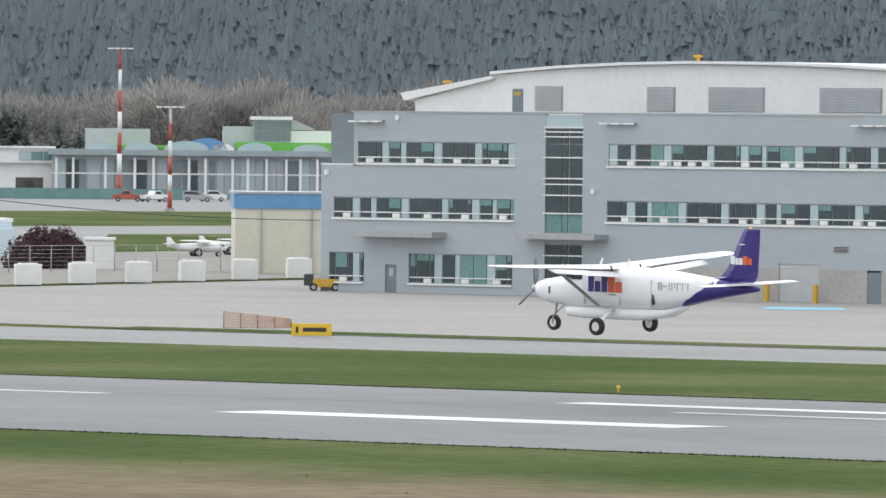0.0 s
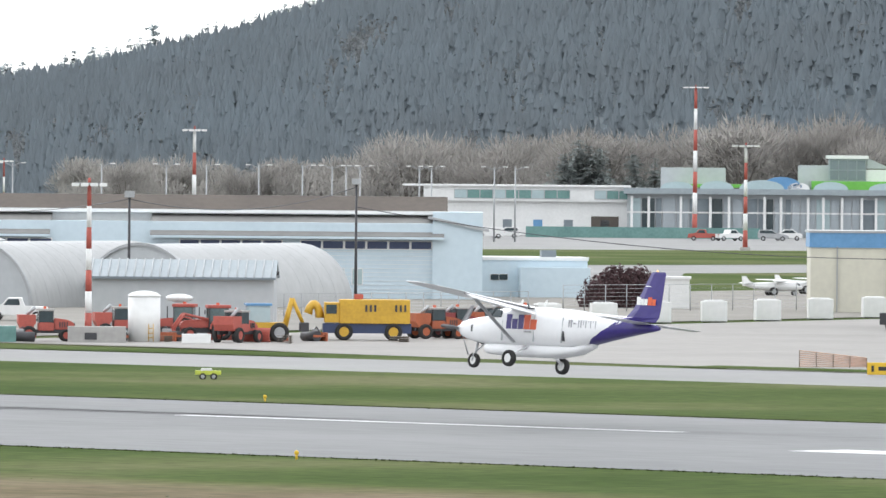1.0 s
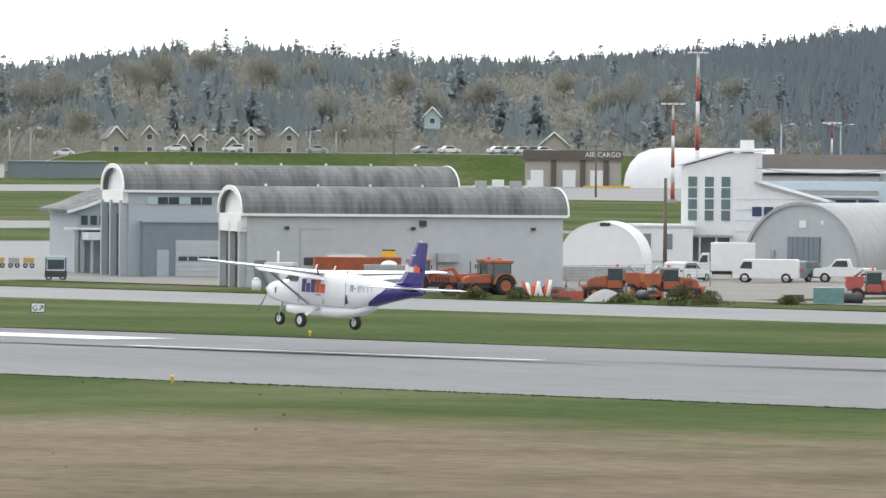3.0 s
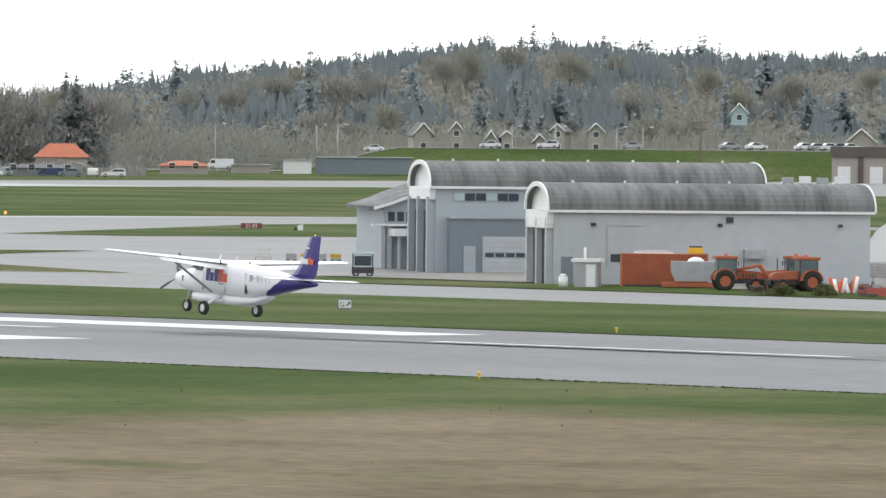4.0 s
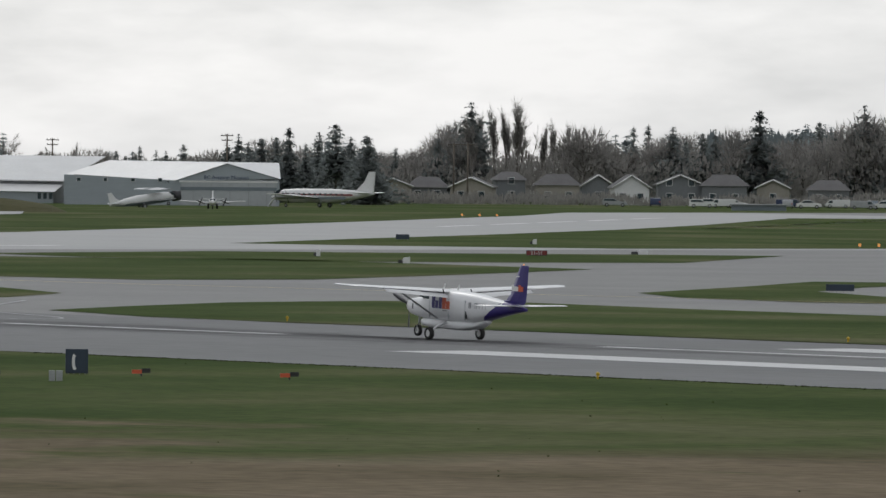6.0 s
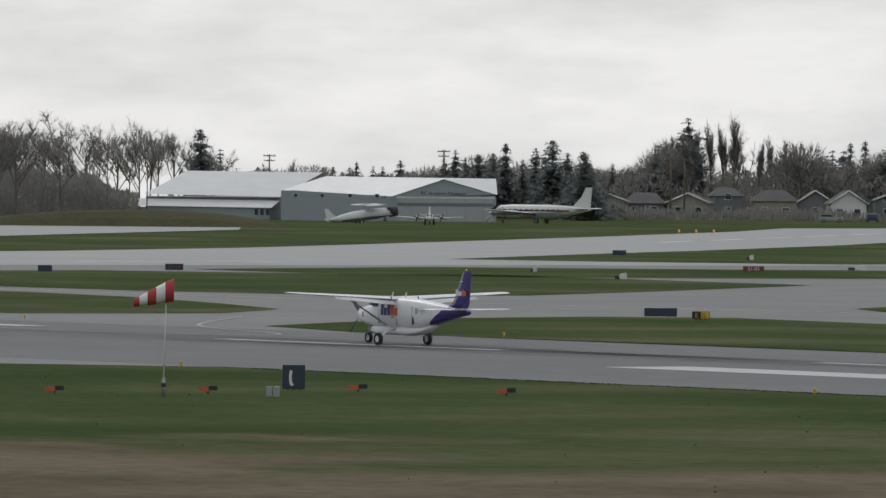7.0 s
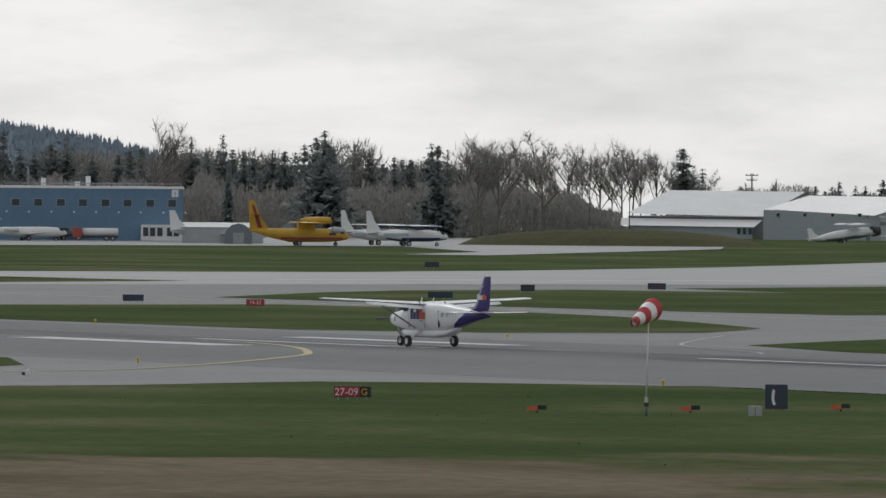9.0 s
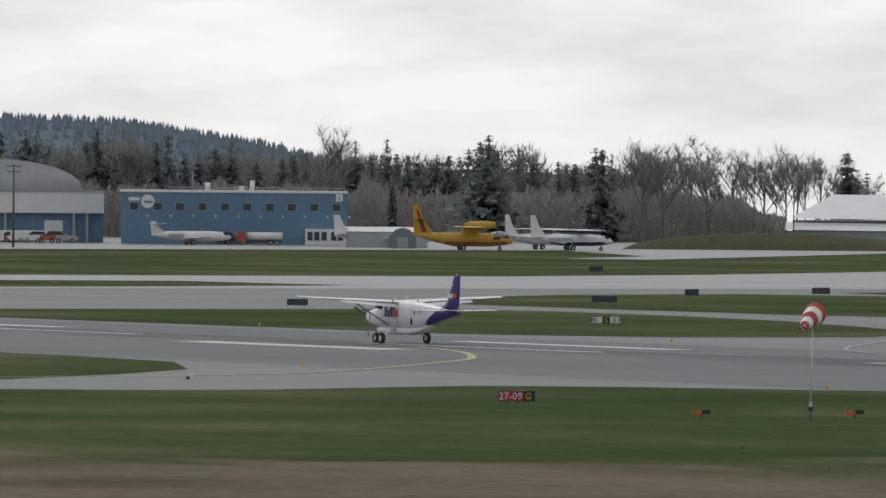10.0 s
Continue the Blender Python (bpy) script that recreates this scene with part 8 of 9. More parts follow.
# skylines of the two near hills, with haze painted into the needle colour
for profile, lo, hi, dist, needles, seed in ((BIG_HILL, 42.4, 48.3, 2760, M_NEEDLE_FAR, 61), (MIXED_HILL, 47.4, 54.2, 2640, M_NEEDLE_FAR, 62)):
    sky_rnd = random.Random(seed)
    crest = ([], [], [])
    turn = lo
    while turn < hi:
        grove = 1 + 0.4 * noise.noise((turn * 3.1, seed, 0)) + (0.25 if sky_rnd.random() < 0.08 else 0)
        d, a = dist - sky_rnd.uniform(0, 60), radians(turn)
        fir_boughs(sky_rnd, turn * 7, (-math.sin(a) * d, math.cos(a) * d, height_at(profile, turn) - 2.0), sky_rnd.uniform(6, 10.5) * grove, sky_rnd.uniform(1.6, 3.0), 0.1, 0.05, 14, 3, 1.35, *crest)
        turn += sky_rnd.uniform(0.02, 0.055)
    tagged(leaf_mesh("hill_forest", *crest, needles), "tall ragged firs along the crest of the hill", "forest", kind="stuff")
# mixed woods on the lower slope of the hill, behind the road
turn = 46.9
while turn < 53.4:
    u = tree_rnd.random() * 0.6
    p = hill_place(MIXED_HILL, 2000, 640, -6.0, turn, u)
    plant(tree_rnd.choice("hoo"), turn, 2000 + 640 * u, tree_rnd.uniform(9, 15), tree_rnd.uniform(0.9, 1.3), z=p.z - 0.5)
    turn += tree_rnd.uniform(0.06, 0.12)
# rounded leafless crowns behind the terminal
turn = 38.6
while turn < 46.4:
    tall = 22 if turn < 42.9 else (18.5 if turn < 44.6 else 13)
    plant("r", turn, tree_rnd.uniform(1790, 1880), tall * tree_rnd.uniform(0.8, 1.06), tree_rnd.uniform(1.0, 1.3))
    turn += tree_rnd.uniform(0.07, 0.12)
for turn, hgt in ((43.42, 16.5), (43.36, 15.5), (43.1, 14), (43.3, 15), (42.98, 13.5), (43.5, 14)):
    plant("c", turn, 1740, hgt, 1.3)


def thicket(turn0, turn1, d0, d1, table, n, label, material=M_TWIG, seed=5):
    """A dense stand of scrub as one mass of small slivers, in uneven rounded heads."""
    rnd = random.Random(seed)
    verts, faces, normals = [], [], []
    for _ in range(n):
        turn, d = rnd.uniform(turn0, turn1), rnd.uniform(d0, d1)
        a = radians(turn)
        top = height_at(table, turn) * (0.8 + 0.45 * noise.noise((turn * 4, d * 0.02, 0)) + 0.25 * noise.noise((turn * 13, d * 0.05, 4)))
        z = (top + 3) * rnd.random() ** 0.7 - 3
        x, y = -math.sin(a) * d, math.cos(a) * d
        s = rnd.uniform(0.11, 0.32)
        lean = rnd.uniform(-0.5, 0.5)
        b0 = len(verts)
        verts += [(x - s * 0.7, y + rnd.uniform(-s, s), z - s), (x + s * 0.7, y + rnd.uniform(-s, s), z - s * 0.6), (x + lean, y + rnd.uniform(-s, s), z + s * 2.4)]
        normals += [(rnd.uniform(-0.4, 0.4), rnd.uniform(-0.5, 0.3), 0.85)] * 3
        faces.append((b0, b0 + 1, b0 + 2))
    tagged(leaf_mesh("thicket", verts, faces, normals, material), label, "thicket", kind="stuff")


thicket(58.8, 63.9, 1640, 1720, ((58.8, 4), (59.1, 8), (59.5, 9.5), (60.5, 9), (61.5, 9), (63.9, 9.5)), 130000, "dense brown leafless scrub beneath the trees")
thicket(52.6, 58.3, 1795, 1880, ((52.6, 12), (53.5, 10.5), (55, 9), (57, 8), (58.3, 6.5)), 110000, "brown leafless scrub behind the houses", seed=6)
thicket(52.4, 56.3, 1728, 1748, ((52.4, 2.0), (53.3, 2.6), (54.3, 1.7), (55.2, 2.4), (56.3, 2.2)), 16000, "ragged brown hedge before the houses", material=M_TWIG, seed=12)
thicket(47.4, 53.2, 1960, 2050, ((47.4, 6), (49, 8), (51.5, 9), (53.2, 9)), 50000, "brown and grey scrub below the hill", material=M_MIXEDBARE, seed=7)
thicket(38.4, 46.4, 1790, 1850, ((38.4, 14), (43.0, 14), (44.5, 12), (46.4, 8)), 80000, "grey-brown leafless scrub behind the terminal", seed=8)


def plum_bush():
    t = thing("plum_bush", spot(43.14, 828), "broad purple-brown bush beside the white hut", "bush")
    rnd = random.Random(9)
    verts, faces = [], []
    for _ in range(9000):
        a, u = rnd.uniform(0, 6.28), rnd.random() ** 0.35
        el = math.asin(rnd.uniform(0, 1))
        rr = u * (1 + 0.18 * noise.noise((math.cos(a) * 2, math.sin(a) * 2, el * 2)))
        c = Vector((3.9 * rr * math.cos(a) * math.cos(el), 2.6 * rr * math.sin(a) * math.cos(el), 0.15 + 3.2 * rr * math.sin(el)))
        b0 = len(verts)
        for _k in range(3):
            verts.append(tuple(c + Vector((rnd.uniform(-0.2, 0.2), rnd.uniform(-0.2, 0.2), rnd.uniform(-0.2, 0.25)))))
        faces.append((b0, b0 + 1, b0 + 2))
    me = bpy.data.meshes.new("crown")
    me.from_pydata(verts, [], faces)
    me.materials.append(M_PLUM)
    o = new("crown", me)
    o.parent = t
    bm = bmesh.new()
    for k in range(7):
        tube(bm, (0.1 * k - 0.3, 0, 0), (0.8 * k - 2.4, rnd.uniform(-0.6, 0.6), 1.8), 0.07, 0.03, 5)
    part("trunk", bm, M_BARK, t)


plum_bush()


def weed_bush(turn, dist, w, h, seed):
    t = thing("weed_bush", spot(turn, dist), "straggling green-brown weeds at the yard edge", "bush", "weeds along the yard")
    rnd = random.Random(seed)
    verts, faces, normals = [], [], []
    for _ in range(900):
        x, y = rnd.gauss(0, w * 0.4), rnd.gauss(0, 0.5)
        z = h * rnd.random() * max(0.15, 1 - (x / w) ** 2)
        b0 = len(verts)
        r = rnd.uniform(0.05, 0.13)
        for _k in range(3):
            verts.append((x + rnd.uniform(-r, r), y + rnd.uniform(-r, r), max(0, z + rnd.uniform(-r, 1.8 * r))))
            normals.append((rnd.uniform(-0.3, 0.3), rnd.uniform(-0.3, 0.3), 0.9))
        faces.append((b0, b0 + 1, b0 + 2))
    leaf_mesh("leaves", verts, faces, normals, M_WEED).parent = t


for k, (turn, dist, w, h) in enumerate(((47.56, 640, 1.6, 1.3), (47.4, 642, 1.2, 0.9), (48.5, 655, 1.0, 0.8), (48.75, 656, 1.3, 0.7), (47.9, 646, 1.2, 0.6), (46.95, 644, 0.9, 0.6))):
    weed_bush(turn, dist, w, h, 90 + k)


# ---- houses, road and far sheds ----
def house(turn, dist, w, wall, rise, z, wallm, roofm, label, yaw=0.0, front=True, d=8.0):
    h = thing("house", spot(turn, dist, yaw, z), label, "house", "far houses")
    boxes("wall", [(-w / 2, w / 2, 0, d, 0, wall)], wallm, h)
    if front:
        bm = bmesh.new()
        prism(bm, [(-w / 2 - 0.4, wall), (0, wall + rise), (w / 2 + 0.4, wall), (w / 2 + 0.4, wall - 0.25), (0, wall + rise - 0.3), (-w / 2 - 0.4, wall - 0.25)], "y", -0.5, d + 0.3)
        part("roof", bm, roofm, h)
        bm = bmesh.new()
        prism(bm, [(-w / 2, wall), (0, wall + rise - 0.2), (w / 2, wall)], "y", 0.0, 0.3)
        part("gable", bm, wallm, h)
        bm = bmesh.new()
        for s in (-1, 1):
            tube(bm, (s * (w / 2 + 0.4), -0.55, wall - 0.1), (0, -0.55, wall + rise - 0.12), 0.14, n=4)
        part("bargeboard", bm, M_WHITE, h)
    else:
        bm = bmesh.new()
        x, y0, y1 = w / 2 + 0.5, -0.5, d + 0.5
        b = [bm.verts.new(p) for p in ((-x, y0, wall), (x, y0, wall), (x, y1, wall), (-x, y1, wall), (-x * 0.45, d / 2, wall + rise), (x * 0.45, d / 2, wall + rise))]
        for f in ((0, 1, 5, 4), (1, 2, 5), (2, 3, 4, 5), (3, 0, 4), (3, 2, 1, 0)):
            bm.faces.new([b[i] for i in f])
        part("roof", bm, roofm, h)
    n = max(1, int(w / 3))
    for k in range(n):
        x = -w / 2 + w * (k + 0.5) / n
        for zz in ((0.9,) if wall < 3.6 else (0.9, 3.3)):
            win = boxes("window", [(x - 0.6, x + 0.6, -0.07, 0.02, zz, zz + 1.2)], M_WHITE, h)
            boxes("pane", [(x - 0.5, x + 0.5, -0.11, -0.06, zz + 0.1, zz + 1.1)], M_GLASS, win)
    return h


house(52.88, 1750, 9.0, 3.1, 2.4, 0.0, M_HOUSE, M_TERRA, "pale house with orange-red hipped tile roof", front=False)
house(52.18, 1800, 8.6, 1.5, 0.9, 0, M_HOUSE, M_TERRA, "low shed with a pinkish-red roof", front=False)
house(53.0, 1720, 12.5, 1.4, 0.6, 0, M_HOUSEGREY, M_SHINGLE, "low grey shed beneath the red-roofed house", front=False)
house(54.73, 1750, 6.2, 3.0, 2.3, 0.0, M_WHITE, M_SHINGLE, "white house with steep gable", 6)
for turn, w, wall, rise, m in ((55.42, 5.5, 3.4, 1.5, M_HOUSEGREY), (55.15, 7, 2.6, 2.0, M_HOUSE), (54.92, 5, 2.4, 2.2, M_HOUSEGREY), (54.45, 7, 3.0, 1.8, M_HOUSEGREY), (54.2, 6.5, 2.8, 2.0, M_HOUSEGREY), (53.92, 6, 2.4, 1.6, M_HOUSE), (53.6, 7.5, 2.2, 1.8, M_HOUSEGREY), (55.65, 6, 2.2, 1.8, M_HOUSE),
                               (55.9, 7, 2.0, 1.9, M_HOUSEGREY), (56.1, 6, 2.2, 1.5, M_HOUSE)):
    house(turn, 1755 + 28 * tree_rnd.random(), w * tree_rnd.uniform(0.9, 1.25), wall + 0.6, rise, 0.0, m, M_SHINGLE, "grey-brown house with dark shingle roof", tree_rnd.uniform(-8, 8), front=tree_rnd.random() < 0.6)
for turn, w, wall, rise in ((50.81, 3.6, 3.4, 2.6), (50.62, 2.6, 4.2, 2.0), (50.42, 2.4, 2.2, 2.4), (50.33, 2.2, 3.2, 1.4), (50.14, 2.4, 2.2, 1.8), (50.04, 2.6, 4.4, 1.6), (49.82, 2.8, 4.4, 1.8)):
    house(turn, 1925, w, wall, rise, 3.6, M_HOUSE, M_SHINGLE, "tan house with steep gable by the road", tree_rnd.uniform(-10, 10))
house(48.3, 1920, 5.5, 2.8, 2.8, 3.6, M_HOUSE, M_SHINGLE, "beige house with broad dark roof above the road", front=True)
house(49.0, 1985, 3.2, 2.2, 2.2, 9.5, M_FROST, M_SHINGLE, "pale blue-trimmed house among the trees")


def embankment():
    """The grassy bank that carries the public road, with its asphalt along the crest."""
    bm = bmesh.new()
    cols = []
    for k in range(41):
        turn = 46.6 + 6.0 * k / 40
        a = radians(turn)
        top = 4.6 * min(1, max(0, (51.5 - turn) / 0.5)) + 0.05
        cols.append([bm.verts.new((-math.sin(a) * d, math.cos(a) * d, z)) for d, z in ((1850, -0.3), (1866, top * 0.55), (1882, top), (1914, top), (1975, top * 0.8), (2100, -4))])
    for a, b in zip(cols, cols[1:]):
        for j in range(5):
            bm.faces.new((a[j], a[j + 1], b[j + 1], b[j]))
    o = part("bank", bm, M_GRASS)
    upward(o.data)
    tagged(o, "gentle grassy bank below the public road", "bank", kind="structure")
    bm = bmesh.new()
    rows = []
    for k in range(41):
        turn = 46.6 + 6.0 * k / 40
        a = radians(turn)
        top = 4.6 * min(1, max(0, (51.5 - turn) / 0.5)) + 0.2
        rows.append([bm.verts.new((-math.sin(a) * d, math.cos(a) * d, top)) for d in (1886, 1910)])
    for a, b in zip(rows, rows[1:]):
        bm.faces.new((a[0], a[1], b[1], b[0]))
    o = part("road", bm, M_TAXI)
    upward(o.data)
    tagged(o, "asphalt public road on the bank", "road", kind="structure")


embankment()


def road_pose(turn, dist=1896, yaw=0):
    return spot(turn, dist, yaw, 4.6 * min(1, max(0, (51.5 - turn) / 0.5)) + 0.22)


for turn0, speed, paint, style, L, H, label in ((51.98, -0.05, M_WHITE, "van", 5.0, 2.1, "white delivery van on the far road"), (50.12, -0.13, M_WHITE, "suv", 4.2, 1.55, "white car driving on the far road"), (50.45, -0.13, M_WHITE, "sedan", 4.2, 1.4, "white sedan driving on the far road"),
                                              (49.64, -0.13, M_STEEL, "sedan", 4.2, 1.4, "grey sedan driving on the far road"), (51.1, -0.04, M_WHITE, "sedan", 4.0, 1.35, "small white car on the far road")):
    v = car("road_car", road_pose(turn0), L, 1.8, H, paint, label, style, "cars on the far road")
    TRAFFIC.append((v, [(t, road_pose(turn0 + speed * (t - 3.5) * 0.35, 1896, 180)) for t in (0.0, 2.5, 5.0, 7.5, 10.0)]))
for k, turn in enumerate((48.62, 48.55, 48.48, 48.42, 48.9, 49.05, 48.36)):
    car("parked_car", road_pose(turn, 1912, 20), 4.2, 1.8, 1.45, (M_WHITE, M_STEEL, M_WHITE, M_SLATE)[k % 4], "pale car parked above the far road", "sedan", "cars parked by the far road")
for turn in (49.7, 50.05, 49.55, 51.3, 51.42, 52.0, 50.3):
    lamp_post(turn, 1900, 9.0, 1)


def far_sheds():
    a = thing("cargo_building", spot(48.2, 1713), "tan flat-roofed cargo building with brown fascia", "building")
    boxes("wall", [(-8.0, 8.5, 0, 8, 0, 4.6)], M_HOUSE, a)
    boxes("fascia", [(-8.3, 8.8, -0.6, 8.3, 4.6, 6.3)], M_BROWNROOF, a)
    for x in (-3.5, 1.5, 5.5):
        boxes("pier", [(x, x + 0.9, -0.3, 0, 0, 4.6)], M_BROWNROOF, a)
    for x in (-7, -1.5, 3.2):
        boxes("roller_door", [(x, x + 2.2, -0.06, 0.02, 0, 2.9)], M_WHITE, a)
    words("lettering", "AIR CARGO", 1.15, pose(5.4, -0.65, 5.2) @ UP, M_WHITE, a)
    boxes("kerb_line", [(2, 11, -14, -13.4, 0.0, 0.35)], M_SIGNYEL, a)
    for turn, d, w, h, m, label in ((51.15, 1838, 17.8, 3.0, M_SLATE, "long low grey-green shed on the field"), (51.53, 1836, 5.2, 2.5, M_WHITE, "small white shed on the field"), (51.8, 1836, 7, 1.5, M_HOUSE, "low tan hut on the field"), (54.0, 1640, 9, 0.9, M_SLATE, "low dark shed along the fence")):
        t = thing("field_shed", spot(turn, d), label, "shed", "low field sheds")
        boxes("wall", [(-w / 2, w / 2, 0, 4, 0, h)], m, t)
        boxes("roof", [(-w / 2 - 0.2, w / 2 + 0.2, -0.3, 4.2, h, h + 0.16)], M_STEEL, t)
    rnd = random.Random(21)
    for k in range(18):
        turn = 52.4 + rnd.random() * 2.6
        car("parked_car", spot(turn, 1690 + rnd.uniform(0, 25), rnd.choice((0, 90, 180))), 4.3, 1.8, 1.45, rnd.choice((M_WHITE, M_STEEL, M_SLATE, M_WHITE, M_NAVY)), "parked car along the far fence", rnd.choice(("suv", "sedan", "van")), "cars along the far fence")
    # equipment clutter before the cargo building
    for k in range(4):
        t = thing("ground_unit", spot(48.72 - 0.1 * k, 1660), "small white ground service unit", "ground unit", "ground service units")
        boxes("body", [(-1.0, 1.0, 0, 1.2, 0.3, 1.3 + 0.2 * (k % 2))], M_WHITE if k % 2 else M_STEEL, t, bevel=0.05)
        for x in (-0.7, 0.7):
            wheel("wheel", t, x, 0.1, 0.25, 0.2, n=10)
    for turn, dist in ((53.2, 1090), (53.31, 1090), (53.42, 1090), (55.5, 1450), (55.6, 1450), (55.7, 1450)):
        t = thing("approach_light", spot(turn, dist), "small lit amber approach light", "light", "amber approach lights")
        boxes("lamp", [(-0.14, 0.14, 0, 0.2, 0.25, 0.55)], M_LAMP, t)
        boxes("stem", [(-0.04, 0.04, 0.05, 0.12, 0, 0.25)], M_STEEL, t)


far_sheds()


# ---- museum hangars and parked aircraft ----
def museum():
    m = thing("museum_hangar", spot(57.37, 1640, 0), "grey metal museum hangar with low white gabled roof", "hangar")
    k = 0.0927

    def X(px):
        return (px - 951) * k

    def Z(py):
        return (394 - py) * k
    boxes("front_wall", [(X(960), X(1143), 0, 26, 0, Z(350))], M_GREYWALL, m)
    bm = bmesh.new()
    prism(bm, [(X(958), Z(350)), (X(1050), Z(320)), (X(1143), Z(346))], "y", 0, 0.4)
    part("gable", bm, M_GREYWALL, m)
    bm = bmesh.new()
    rings = [[Vector((X(958), -0.3, Z(350))), Vector((X(1050), -0.3, Z(319))), Vector((X(1145), -0.3, Z(346)))], [Vector((X(762), 24, Z(341))), Vector((X(840), 24, Z(316))), Vector((X(1145), 24, Z(318)))]]
    loft(bm, rings, closed=False, smooth=False)
    part("roof", bm, M_WHITE, m)
    bm = bmesh.new()
    prism(bm, [(X(762), 0), (X(762), Z(341)), (X(960), Z(350)), (X(960), 0)], "y", 0.2, 1.0)
    part("side_wall", bm, M_GREYWALL, m)
    for px in (788, 835, 884, 932):
        w = boxes("window", [(X(px - 4), X(px + 4), 0.1, 0.22, Z(353), Z(346))], M_WHITE, m)
        boxes("pane", [(X(px - 3.2), X(px + 3.2), 0.05, 0.12, Z(352.4), Z(346.6))], M_GLASS, w)
    boxes("door_head", [(X(966), X(1140), -0.25, 0.0, Z(353), Z(350))], M_WHITE, m)
    d = boxes("sliding_door", [(X(968), X(1138), -0.18, -0.02, 0, Z(353))], M_GREYWALL2, m, "wide grey sliding hangar doors")
    boxes("window_band", [(X(968), X(1138), -0.24, -0.16, Z(367), Z(361))], M_SLATE, d)
    for px in (968, 990, 1022, 1055, 1088, 1120):
        boxes("seam", [(X(px), X(px) + 0.1, -0.22, -0.16, 0, Z(354))], M_STEEL, d)
    words("lettering", "BC Aviation Museum", 0.86, pose(X(1049), -0.05, Z(347)) @ UP, M_NAVY, m)
    words("lettering", "14", 0.8, pose(X(944), 0.12, Z(355)) @ UP, M_DARK, m)
    b = thing("museum_hangar", spot(58.34, 1665, 0), "long low shed with broad pale sloping roof behind the mound", "hangar")

    def X2(px):
        return (px - 651) * 0.094
    boxes("wall", [(X2(522), X2(838), 2, 24, 0, 3.6)], M_STEEL, b)
    bm = bmesh.new()
    loft(bm, [[Vector((X2(518), 0, 4.0)), Vector((X2(760), 0, 3.7))], [Vector((X2(594), 20, 7.9)), Vector((X2(838), 20, 7.8))]], closed=False, smooth=False)
    part("roof", bm, M_WHITE, b)
    bm = bmesh.new()
    loft(bm, [[Vector((X2(462), -4, 2.1)), Vector((X2(745), -4, 1.9))], [Vector((X2(488), 0.2, 3.3)), Vector((X2(760), 0.2, 3.1))]], closed=False, smooth=False)
    part("lean_to_roof", bm, M_WHITE, b)
    boxes("lean_to_wall", [(X2(470), X2(742), -3.6, 0, 0, 1.9)], M_GREYWALL, b)
    for px in (715, 725, 735):
        boxes("pane", [(X2(px), X2(px + 6), -3.7, -3.58, 0.7, 1.7)], M_GLASS, b)
    # grass mound before it
    bm = bmesh.new()
    rows = []
    for i in range(21):
        u = -1 + 2 * i / 20
        rows.append([bm.verts.new((u * 23, v * 12, 2.5 * max(0, 1 - u * u) ** 0.6 * max(0, 1 - v * v) + 0.02)) for v in (-1, -0.7, -0.35, 0, 0.4, 0.8, 1)])
    for a, c in zip(rows, rows[1:]):
        for j in range(6):
            bm.faces.new((a[j], a[j + 1], c[j + 1], c[j]))
    o = part("mound", bm, M_ROUGHGRASS)
    upward(o.data)
    o.matrix_basis = spot(58.85, 1490)
    tagged(o, "low grassy mound before the museum sheds", "mound", kind="structure")


museum()


